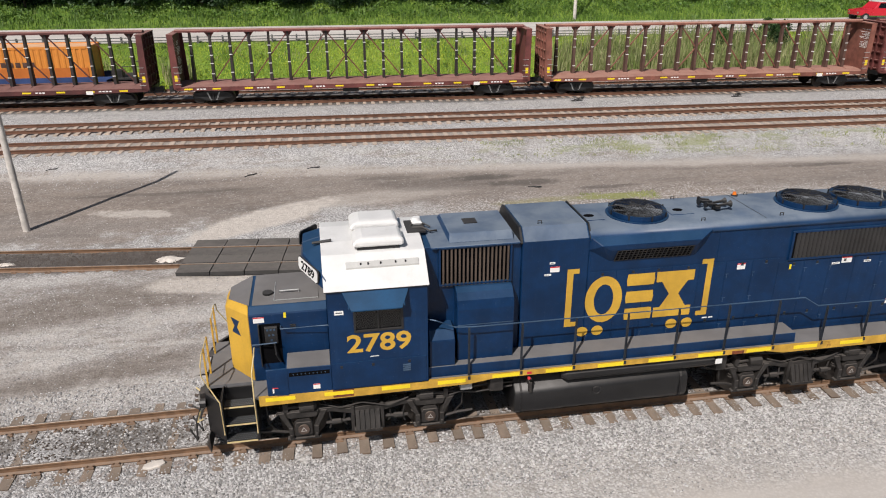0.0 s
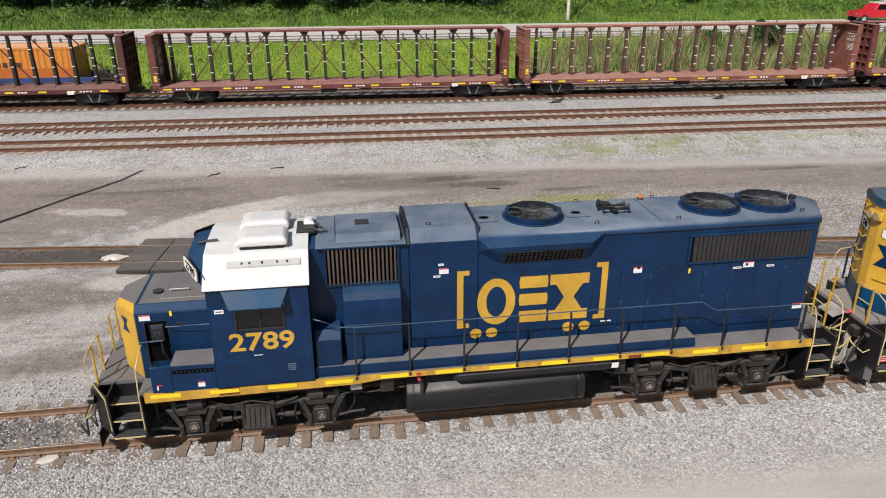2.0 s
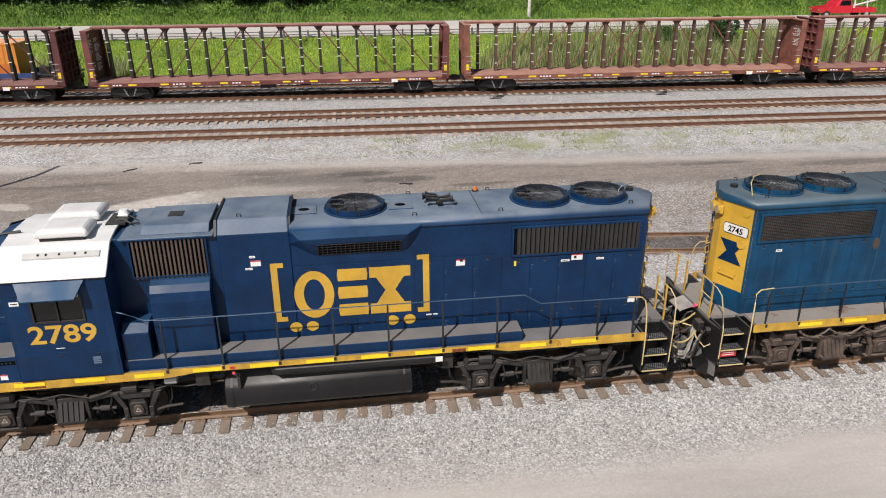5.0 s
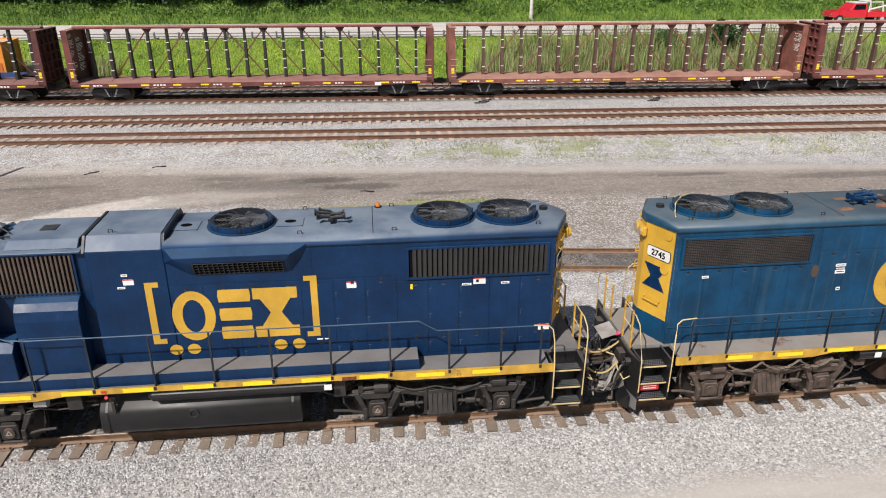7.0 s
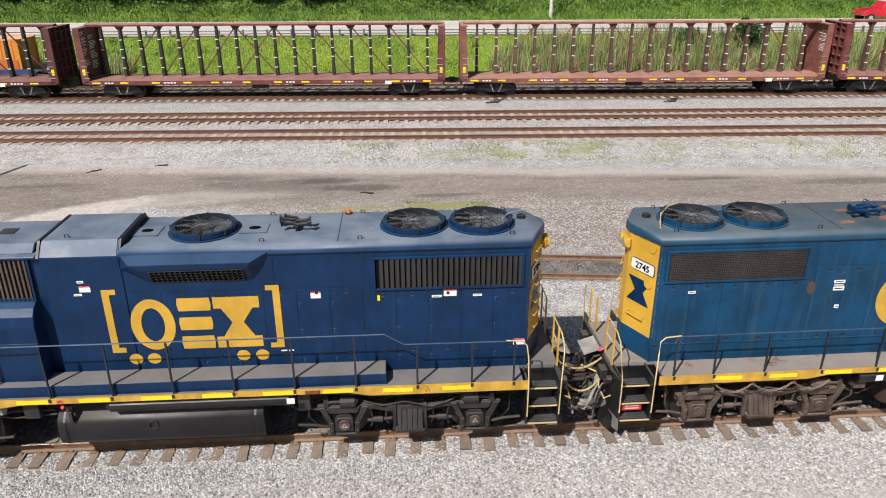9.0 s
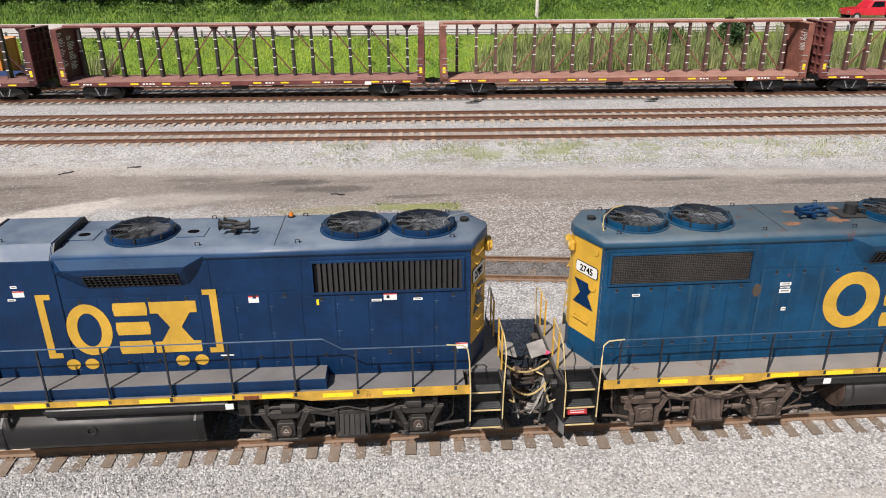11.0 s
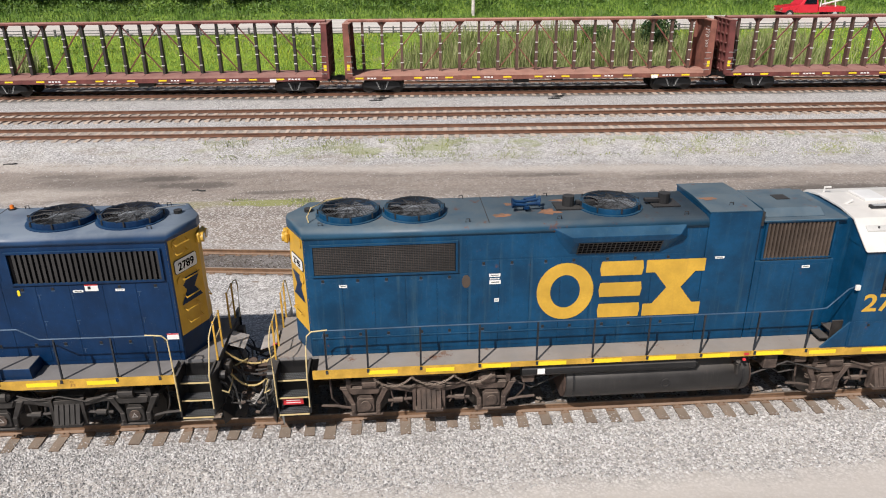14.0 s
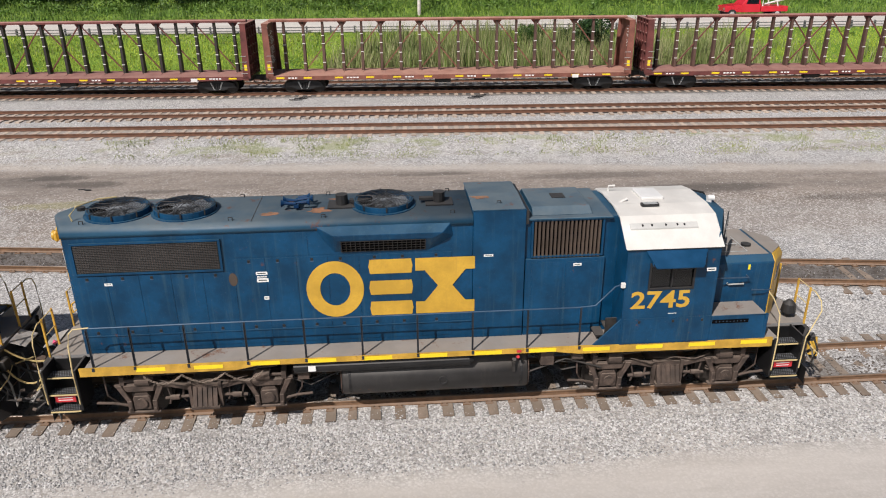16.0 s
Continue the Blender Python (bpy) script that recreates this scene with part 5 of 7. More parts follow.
        P("fan_hub", "fanblade", lambda bm: (cyl(bm, (X(u), FY, 4.55), (X(u), FY, 4.64), 0.25, 16), cyl(bm, (X(u), FY, 4.64), (X(u), FY, 4.70), 0.25, 16, 0.06)), parent=fan)
        for i in range(8):
            def blade(bm):
                a = 2 * math.pi * i / 8 + u
                c0, s0 = math.cos(a), math.sin(a)
                hull(bm, [(X(u) + r * c0 - k * s0, FY + r * s0 + k * c0, z + dz + FZ) for r, hw in ((0.14, 0.07), (0.55, 0.15)) for k, z in ((-hw, 4.58), (hw, 4.65)) for dz in (0, 0.012)])
            P("fan_blade", "fanblade", blade, parent=fan)
        def guard(bm):
            for k in range(11):
                r = 0.08 + k * 0.053
                ring(bm, (X(u), FY), r - 0.0045, r + 0.0045, 4.708 + FZ, 4.718 + FZ, 28)
            for i in range(10):
                a = math.pi * i / 5 + 0.2
                tube(bm, [(X(u) + 0.06 * math.cos(a), FY + 0.06 * math.sin(a), 4.745 + FZ), (X(u) + 0.3 * math.cos(a), FY + 0.3 * math.sin(a), 4.735 + FZ), (X(u) + 0.645 * math.cos(a), FY + 0.645 * math.sin(a), 4.70 + FZ)], 0.008, 4)
            cyl(bm, (X(u), FY, 4.685), (X(u), FY, 4.72), 0.045, 10)
        P("fan_guard", "black", guard, parent=fan)
        for i in range(8):
            a = math.pi * i / 4 + 0.1
            P("guard_clip", "black", lambda bm: box(bm, X(u) + 0.648 * math.cos(a) - 0.014, X(u) + 0.648 * math.cos(a) + 0.014, FY + 0.648 * math.sin(a) - 0.014, FY + 0.648 * math.sin(a) + 0.014, 4.58, 4.685), parent=fan)
    hornm = "tank" if variant == 1 else "blue"
    def horn(bm):
        cyl(bm, (X(-3.0), -0.1, 4.52), (X(-3.0), -0.1, 4.66), 0.05, 8)
        bx(bm, -2.95, -3.05, -0.30, 0.18, 4.60, 4.66)
    hn = P("air_horn", hornm, horn, "multi-trumpet air horn")
    for du, y in ((0.26, 0.02), (0.22, -0.2), (-0.22, -0.05), (0.20, 0.15), (-0.24, -0.25)):
        def trumpet(bm):
            cyl(bm, (X(-3.0), y, 4.68), (X(-3.0 + du), y, 4.70), 0.025, 8, 0.04)
            cyl(bm, (X(-3.0 + du), y, 4.70), (X(-3.0 + du * 1.3), y, 4.70), 0.04, 10, 0.085)
        P("trumpet", hornm, trumpet, parent=hn)
    for u, y in ((0.3, -0.72), (-2.4, -0.74), (-4.3, -0.74), (-7.3, -0.7), (0.3, 0.72), (-2.4, 0.74), (-4.3, 0.74), (-7.3, 0.7), (1.3, -0.6)):
        z = 4.525 if u < 0.5 else 4.655
        P("lifting_eye", "black", lambda bm: bar(bm, [(u - 0.04, y, z), (u - 0.04, y, z + 0.07), (u + 0.04, y, z + 0.07), (u + 0.04, y, z)], 0.012, 5))
    P("roof_seam", "black", lambda bm: bx(bm, -3.86, -3.875, -0.82, 0.82, 4.53, 4.534))
    bc = variant == 1 and P("beacon", "orange", lambda bm: cyl(bm, (X(-4.0), 0.72, 4.56), (X(-4.0), 0.72, 4.63), 0.05, 10, 0.035), "amber beacon")
    if bc:
        P("beacon_base", "black", lambda bm: cyl(bm, (X(-4.0), 0.72, 4.52), (X(-4.0), 0.72, 4.56), 0.08, 10), parent=bc)
    if variant == 1:
        for u in (-0.02, -2.15):
            hp = P("roof_hatch", roofm, lambda bm: bx(bm, u + 0.27, u - 0.27, -0.3, 0.2, 4.53, 4.545))
            # black oval on the plate, the hole's shade drawn flat
            P("exhaust_hole", "dark", lambda bm: prism(bm, [(X(p[0]), p[1]) for p in arc((u, -0.02), 0.12, 0.09, 16)], "z", 4.545, 4.55), parent=hp)
        P("roof_grab_rail", "galv", lambda bm: bar(bm, [(-7.2, -0.3, 4.53), (-7.15, -0.3, 4.72), (-7.3, -0.1, 4.75), (-7.75, 0.35, 4.66)], 0.014))
    else:
        for u in (0.06, -2.05):
            st = P("exhaust_stack", "black", lambda bm: cyl(bm, (X(u), 0.0, 4.53), (X(u), 0.0, 4.78), 0.13, 12), "sooty exhaust stack")
            P("stack_base", "black", lambda bm: bx(bm, u + 0.3, u - 0.3, -0.25, 0.25, 4.53, 4.56), parent=st)
            P("stack_arm", "black", lambda bm: bx(bm, u + 0.12 - (0.55 if u > 0 else -0.05), u + 0.12 + (-0.2 if u > 0 else 0.45), -0.06, 0.06, 4.6, 4.66), parent=st)
        P("roof_cable", "railgrip", lambda bm: bar(bm, [(-7.55, -0.5, 4.54), (-7.58, -0.5, 4.66), (-7.5, -0.3, 4.78), (-7.2, 0.1, 4.80), (-6.9, 0.35, 4.76)], 0.018))
    if variant == 2:
        for u0, yc, ru, ry in ((-2.55, -0.30, 0.34, 0.20), (-3.55, -0.42, 0.26, 0.13), (-3.25, 0.25, 0.22, 0.12), (-2.2, 0.42, 0.16, 0.08), (0.95, -0.2, 0.25, 0.16)):
            z0 = 4.53 if u0 < 0.5 else 4.69
            def patch(bm):
                prism(bm, [(X(u0) + ru * math.cos(a) * w, yc + ry * math.sin(a) * w) for a in [k * math.pi / 14 for k in range(28)] for w in [0.75 + 0.6 * noise.noise(Vector((math.cos(a) * 2 + u0, math.sin(a) * 2, yc * 5)))]], "z", z0, z0 + 0.003)
            P("rust_patch", "rustbright", patch, "orange rust patch on the roof")
    P("end_light", "black", lambda bm: cyl(bm, (X(-7.62), 0.2, 4.52), (X(-7.62), 0.2, 4.6), 0.09, 10))

    # rear end of the hood: two facets that meet in a blunt point
    def facet(side, k, w, out=0.0):
        """A point on a rear facet: k from the outer edge to the middle."""
        return (X(-7.645 - 0.385 * k - out * 0.90), side * (0.93 - 0.80 * k + out * 0.43), w)
    def rear(bm, z0, z1, grow=0.0):
        hull(bm, [(X(u), y, z) for u, y in ((-7.63, -0.93 - grow), (-7.63, 0.93 + grow), (-8.03, -0.13), (-8.03, 0.13)) for z in (z0, z1)])
    rp = P("rear_panel", "yellow", lambda bm: rear(bm, 2.18, 4.335, 0.002), "yellow rear hood end")
    P("rear_lower", body, lambda bm: rear(bm, 1.63, 2.18))
    lamp = P("headlight", "yellow", lambda bm: bx(bm, -8.02, -8.13, -0.24, 0.24, 3.98, 4.22), "twin headlight", 0.04)
    for y in (-0.115, 0.115):
        P("lamp_rim", "yellow", lambda bm: cyl(bm, (X(-8.12), y, 4.1), (X(-8.17), y, 4.1), 0.105, 16), parent=lamp)
        P("lamp_lens", "chrome", lambda bm: cyl(bm, (X(-8.155), y, 4.1), (X(-8.178), y, 4.1), 0.085, 14), parent=lamp)
    for side in (-1, 1):
        def board(bm, grow, o0, o1):
            h, c = (0.14 if variant == 1 else 0.115) + grow, 0.04
            hull(bm, [facet(side, q, 3.70 + z, o) for o in (o0, o1) for q, z in ((0.14 - grow, h - c), (0.14 - grow, c - h), (0.17, -h), (0.83, -h), (0.86 + grow, c - h), (0.86 + grow, h - c), (0.83, h), (0.17, h))])
        P("number_board_rim", "tank", lambda bm: board(bm, 0.015, 0.001, 0.012), parent=rp)
        nb = P("number_board", "white", lambda bm: board(bm, 0.0, 0.002, 0.018), "white board with dark running number")
        n = Vector((-s * 0.90, side * 0.43, 0)).normalized()
        up = Vector((0, 0, 1))
        rot = Matrix((up.cross(n), up, n)).transposed().to_4x4()
        lettered("2789" if variant == 1 else "2745", 0.235 if variant == 1 else 0.20, "dark", nb, Matrix.Translation(Vector(facet(side, 0.5, 3.615 if variant == 1 else 3.627, 0.021))) @ rot, name="board_number")
        def rear_mark(bm):
            for k in (-1, 1):
                hull(bm, [facet(side, q, 3.12 + z, o) for o in (0.001, 0.005) for q, z in ((0.20, k * 0.28), (0.92, k * 0.28), (0.68, 0.0), (0.42, 0.0))])
        P("rear_emblem", "blue", rear_mark, "dark blue emblem shapes", parent=rp)
        rungs = ((2.42, 0.3, 0.75), (2.72, 0.25, 0.7), (3.40, 0.3, 0.8), (4.18, 0.2, 0.62), (3.0, 0.3, 0.75), (3.98, 0.2, 0.55)) if (variant == 1) == (side == -1) else ((2.55, 0.3, 0.8),)
        for w, k0, k1 in rungs:
            def rung(bm):
                tube(bm, [facet(side, k0, w + 0.05), facet(side, k0, w, 0.08), facet(side, k1, w, 0.08), facet(side, k1, w + 0.05)], 0.014, 6)
            P("grab_iron", "yellow", rung, parent=rp)
        for w in (3.38, 4.18):
            def cover(bm):
                c = Vector(facet(side, 0.28, w))
                cyl(bm, c, c + n * 0.015, 0.11, 16)
            P("round_cover", "yellow", cover, parent=rp)

    # handrails
    US = [3.0, 1.85, 0.66, -0.52, -1.70, -2.90, -4.12, -5.35, -6.45, -7.3]
    for side in (-1, 1):
        y = side * 1.50
        hi = 2.81 if variant == 1 else 2.57
        rl = P("handrail", "handrail", lambda bm: bar(bm, [(-7.35, y, 2.40), (-7.3, y, 2.56), (-5.1, y, 2.57), (-4.72, y, hi), (2.9, y, hi), (3.3, y, hi + 0.03), (3.7, y, 3.03), (3.86, side * 1.45, 3.05)], 0.015))
        for u in US:
            top = hi if u > -4.8 else 2.565
            def post(bm):
                bx(bm, u - 0.020, u + 0.020, y - 0.008, y + 0.008, 1.60, top)
                bx(bm, u - 0.020, u - 0.010, side * 1.49, side * 1.53, 1.6, top - 0.05)
                bx(bm, u - 0.026, u + 0.026, side * 1.555, side * 1.570, 1.57, 1.65)
            P("rail_post", "postblue", post, parent=rl)

    # end platforms, steps, couplers
    for e in (-1, 1):
        EO = 0.26 if e > 0 else 0.13 if variant == 1 else 0.24      # how far the platform reaches out
        E = lambda u: e * (u + (EO if u > 8.16 else 0.0)) if e > 0 else -u - EO
        def pilot(bm):
            bx(bm, E(8.165), E(8.24), -1.08, 1.08, 0.62, 1.56)
            for k in (-1, 1):
                hull(bm, [(X(E(u)), k * y, z) for u, y in ((8.165, 1.05), (8.24, 1.08), (8.12, 1.46), (8.155, 1.49)) for z in (0.62, 1.56)])
            hull(bm, [(X(E(u)), y, z) for u, y, z in ((8.24, -1.3, 0.62), (8.24, 1.3, 0.62), (8.24, -1.3, 0.2), (8.24, 1.3, 0.2), (8.38, -1.0, 0.2), (8.38, 1.0, 0.2))])
        P("pilot", "tank", pilot, "black pilot plate", 0.01)
        def coupler(bm):
            K = E if e < 0 else lambda u: u + 0.02
            bx(bm, K(8.2), K(8.50), -0.14, 0.14, 0.74, 0.98)
            hull(bm, [(X(K(u)), yy, z) for u, yy in ((8.48, -0.18), (8.48, 0.18), (8.74, 0.19), (8.80, 0.05), (8.76, -0.19)) for z in (0.72, 0.98)])
        P("coupler", "couplerust" if e < 0 else "tank", coupler, "", 0.02)
        def lid(bm):
            hull(bm, [(X(E(u)), yy, z) for u, z in ((8.26, 1.60), (8.62, 1.48)) for yy in (-0.30, 0.30)] + [(X(E(u)), yy, z + 0.02) for u, z in ((8.26, 1.60), (8.62, 1.48)) for yy in (-0.30, 0.30)])
        P("drop_plate", "plate", lid)
        for sgn in (-1, 1):
            er = P("end_railing", "railgrip", lambda bm: bar(bm, [(E(8.19), sgn * 0.42, 2.10), (E(8.19), sgn * 0.42, 2.50), (E(8.19), sgn * 0.92, 2.50), (E(8.19), sgn * 0.92, 2.10), (E(8.19), sgn * 0.44, 2.10)], 0.014), "pale yellow end railing")
            for yy in (0.92, 0.42):
                P("rail_post", "sillyellow", lambda bm: bx(bm, E(8.17), E(8.205), sgn * yy - 0.02, sgn * yy + 0.02, 1.60, 2.52), parent=er)
        for side in (-1, 1):
            def well(bm):
                bx(bm, E(7.44), E(7.485), side * 0.92, side * 1.545, 0.62, 1.60)
                bx(bm, E(8.12), E(8.155), side * 0.92, side * 1.50, 0.62, 1.60)
                bx(bm, E(7.48), E(8.15), side * 0.92, side * 0.95, 0.62, 1.56)
            ws = P("step_well", "tank", well, "black stepwell with three treads")
            for i, w in enumerate((0.60, 0.96, 1.33)):
                yo = 1.56 - i * 0.09
                P("tread", "slatdark", lambda bm: bx(bm, E(7.49), E(8.115), side * (yo - 0.28), side * yo, w, w + 0.03), parent=ws)
                P("tread_edge", "railgrip", lambda bm: bx(bm, E(7.49), E(8.115), side * yo, side * (yo + 0.012), w, w + 0.032), parent=ws)
                def mesh_grid(bm):
                    for k in range(12):
                        for j in range(4):
                            q = 7.515 + k * 0.051 + (j % 2) * 0.025
                            bx(bm, E(q), E(q + 0.022), side * (yo - 0.25 + j * 0.06), side * (yo - 0.225 + j * 0.06), w + 0.03, w + 0.036)
                tagged(P("tread_grid", "fanblade", mesh_grid, parent=ws), kind="stuff")
            if variant == 2:
                P("warning_plate", "red", lambda bm: bx(bm, E(7.62), E(8.05), side * 1.40, side * 1.41, 0.76, 0.92), parent=ws)
                P("warning_print", "decal", lambda bm: [bx(bm, E(7.68), E(7.98), side * 1.41, side * 1.413, z, z + 0.02) for z in (0.80, 0.86)], parent=ws)
            def grabs(bm):
                bar(bm, [(E(7.47), side * 1.58, 0.8), (E(7.47), side * 1.60, 1.6), (E(7.45), side * 1.56, 2.2), (E(7.42), side * 1.50, 2.45), (E(7.32), side * 1.50, 2.55), (E(7.0), side * 1.50, 2.575)] if e == -1 else
                    [(E(7.47), side * 1.58, 0.8), (E(7.47), side * 1.60, 1.6), (E(7.47), side * 1.50, 2.2), (E(7.42), side * 1.25, 2.45), (E(7.42), side * 1.02, 2.5)], 0.015)
                bar(bm, [(E(8.14), side * 1.54, 0.8), (E(8.15), side * 1.56, 1.6), (E(8.2), side * 1.45, 2.2), (E(8.2), side * 1.36, 2.40), (E(8.2), side * 1.1, 2.50), (E(8.2), side * 0.92, 2.48)], 0.015)
            P("step_grab", "railgrip", grabs)
        rnd = random.Random(variant * 10 + e)
        for i in range(9):
            yy = -1.15 + i * 0.28 + rnd.uniform(-0.08, 0.08)
            z0 = rnd.uniform(1.05, 1.5)
            pts = [(E(8.24), yy, z0), (E(8.36), yy + rnd.uniform(-0.05, 0.05), z0 - 0.04), (E(8.47), yy + rnd.uniform(-0.1, 0.1), z0 - 0.3), (E(8.5 + rnd.uniform(-0.08, 0.12)), yy + rnd.uniform(-0.2, 0.2), rnd.uniform(0.4, 0.7)), (E(8.62 + rnd.uniform(-0.05, 0.12)), yy + rnd.uniform(-0.2, 0.3), rnd.uniform(0.35, 0.75))]
            hz = P("air_hose", ("hose", "hosegrey", "hose")[i % 3], lambda bm: bar(bm, pts, 0.024, 6))
            P("hose_coupling", "greasy2", lambda bm: bar(bm, [pts[-1], (pts[-1][0] + e * 0.09, pts[-1][1] + 0.03, pts[-1][2])], 0.035, 6), parent=hz)
        for yy, z in ((-0.75, 1.32), (0.2, 1.36), (0.8, 1.3)):
            P("jumper_socket", "greasy", lambda bm: bx(bm, E(8.24), E(8.40), yy - 0.13, yy + 0.13, z - 0.12, z + 0.13), "", 0.015)
        P("cable_reel", "tank", lambda bm: cyl(bm, (X(E(8.24)), -1.12, 1.35), (X(E(8.36)), -1.12, 1.35), 0.1, 12))
        P("uncoupling_lever", "railgrip", lambda bm: bar(bm, [(E(8.3), -1.35, 1.12), (E(8.42), -1.3, 1.02), (E(8.42), -0.9, 1.05), (E(8.34), -0.5, 1.15), (E(8.6), -0.1, 1.1)], 0.018))
        for yy in (-0.95, -0.65, 0.65, 0.95):
            P("hose_valve", "red" if e == 1 else ironm, lambda bm: cyl(bm, (X(E(8.24)), yy, 1.22), (X(E(8.34)), yy, 1.22), 0.04, 8))
    if variant == 2:
        def plow(bm):
            hull(bm, [(X(u), y, z) for u, y, z in ((-8.3, -1.35, 0.75), (-8.3, -1.35, 0.16), (-8.34, -1.35, 0.75), (-8.75, -0.1, 0.75), (-8.8, -0.1, 0.16), (-8.72, 0.0, 0.75))])
            hull(bm, [(X(u), y, z) for u, y, z in ((-8.3, 1.35, 0.75), (-8.3, 1.35, 0.16), (-8.34, 1.35, 0.75), (-8.75, 0.1, 0.75), (-8.8, 0.1, 0.16), (-8.72, 0.0, 0.75))])
        P("snow_plow", "dullgalv", plow, "dark grey steel snow plow blade", 0.008)

        for i in range(6):
            q = i * 0.09
            pts = [(-8.52, -0.55 - q * 0.3, 1.30 - q * 0.2), (-8.66, -0.62 - q * 0.3, 1.12 - q * 0.3), (-8.72 - q * 0.25, -0.72 - q * 0.5, 0.85 - q * 0.2), (-8.84 - q * 0.3, -0.78 - q * 0.5, 0.62 - q * 0.15), (-9.0 - q * 0.2, -0.70 - q * 0.4, 0.60 - q * 0.12)]
            hz = P("jumper_hose", "plate" if i % 2 else "hosegrey", lambda bm: bar(bm, pts, 0.022, 6), "pale grey jumper hose")
            P("hose_coupling", "greasy2", lambda bm: bar(bm, [pts[-1], (pts[-1][0] - 0.1, pts[-1][1] + 0.02, pts[-1][2] + 0.02)], 0.036, 6), parent=hz)

    if variant == 1:
        P("sill_patch", "rustpatch", lambda bm: bx(bm, 5.45, 5.88, -1.56, -1.5645, 1.46, 1.63), "rust-red patch on the yellow sill")
        P("sill_patch", "rustpatch", lambda bm: bx(bm, -3.1, -3.4, -1.56, -1.5635, 1.54, 1.62))
        for z in (1.96, 2.005, 2.05, 2.095):
            P("cab_louver", "handrail", lambda bm: hull(bm, [(X(u), y, w) for u in (4.25, 4.41) for y, w in ((-1.57, z), (-1.584, z), (-1.57, z + 0.025))]))
        P("nose_louver", "tank", lambda bm: [bx(bm, 6.55, 6.66, -0.93, -0.945, z, z + 0.02) for z in (2.83, 2.87, 2.91)])
    else:
        P("cable_tag", "pink", lambda bm: hull(bm, [(X(u), y, z) for u, y, z in ((-8.52, -0.42, 1.62), (-8.58, -0.36, 1.60), (-8.46, -0.36, 1.66), (-8.54, -0.50, 1.70), (-8.47, -0.47, 1.72), (-8.55, -0.38, 1.73))]), "crumpled pink plastic tag on a jumper cable")
        P("nose_grab", "galv", lambda bm: bar(bm, [(6.45, -0.93, 2.72), (6.45, -0.99, 2.72), (6.8, -0.99, 2.72), (6.8, -0.93, 2.72)], 0.02))
        P("side_mirror", "dirtywhite", lambda bm: bx(bm, 3.80, 3.90, -1.58, -1.52, 3.02, 3.14), "small white mirror beside the cab", 0.01)

    # fuel tank and air reservoirs
    if variant == 1:
        half = [(0.95, 1.29), (1.16, 1.21), (1.35, 1.04), (1.395, 0.98), (1.415, 0.90), (1.415, 0.56), (1.385, 0.47), (1.29, 0.40), (1.12, 0.37)]
        prof = [(-a, b) for a, b in half] + [(a, b) for a, b in reversed(half)]
    else:
        prof = [(side * (0.95 + 0.47 * math.cos(a)), 0.86 + 0.47 * math.sin(a)) for side, rng in ((1, range(-6, 7)), (-1, range(-6, 7))) for a in [k * math.pi / 12 for k in (rng if side == 1 else reversed(rng))]]
    def tank(bm):
        prism(bm, prof, "x", X(-2.2), X(1.93))
    tk = P("fuel_tank", "tank" if variant == 1 else "tanktoplit", tank, "large black fuel tank slung under the frame", 0.03)
    for poly in tk.data.polygons:
        poly.use_smooth = abs(poly.normal.x) < 0.9
    if variant == 2:
        for u in (-2.215, 1.945):
            P("tank_end", "couplerust", lambda bm: prism(bm, [(a * 0.985, (b - 0.86) * 0.97 + 0.86) for a, b in prof], "x", X(u - 0.01), X(u + 0.01)), "rusty tank end plate", parent=tk)
    P("fuel_gauge", "black", lambda bm: [ring_side(bm, X(0.02), -1.425, 0.86)], parent=tk)
    for u in (-2.05, 1.75):
        P("tank_band", "tank", lambda bm: prism(bm, [(a * 1.006, (b - 0.87) * 1.012 + 0.87) for a, b in prof], "x", X(u), X(u + 0.05)), parent=tk)
    def filler(bm):
        cyl(bm, (X(1.6), -1.3, 1.2), (X(1.6), -1.42, 1.32), 0.05, 10)
        bx(bm, 1.56, 1.62, -1.46, -1.36, 1.0, 1.25)
    P("fuel_filler", "greasy", filler, parent=tk)
    P("filler_cap", "red", lambda bm: cyl(bm, (X(1.66), -1.5, 1.42), (X(1.66), -1.54, 1.44), 0.035, 10), parent=tk)
    for side in (-1, 1):
        def reservoir(bm):
            u0, u1 = (0.78, -2.75) if variant == 1 else (0.6, -3.2)
            cyl(bm, (X(u0), side * 1.37, 1.345), (X(u1), side * 1.37, 1.345), 0.14, 14)
            cyl(bm, (X(u0), side * 1.37, 1.345), (X(u0 + 0.1), side * 1.37, 1.345), 0.14, 14, 0.06)
        P("air_reservoir", "tank", reservoir, "", 0.0, None, False)
    rnd = random.Random(5 + variant)
    for side in (-1, 1):
        for u0, u1 in ((-2.2, -3.6), (1.95, 3.6)):
            for k in range(3):
                y = side * rnd.uniform(0.9, 1.35)
                za, zb, zc = rnd.uniform(0.9, 1.35), rnd.uniform(0.7, 1.3), rnd.uniform(0.8, 1.3)
                P("under_pipe", "greasy", lambda bm: bar(bm, [(u0, y, za), ((u0 + u1) / 2, y, zb), (u1, y, zc)], 0.02))
        P("valve_box", ironm, lambda bm: bx(bm, -2.9, -3.15, side * 1.1, side * 1.35, 1.0, 1.45), "", 0.01)
        P("valve_box", ironm, lambda bm: bx(bm, 2.2, 2.5, side * 1.1, side * 1.4, 1.1, 1.45), "", 0.01)
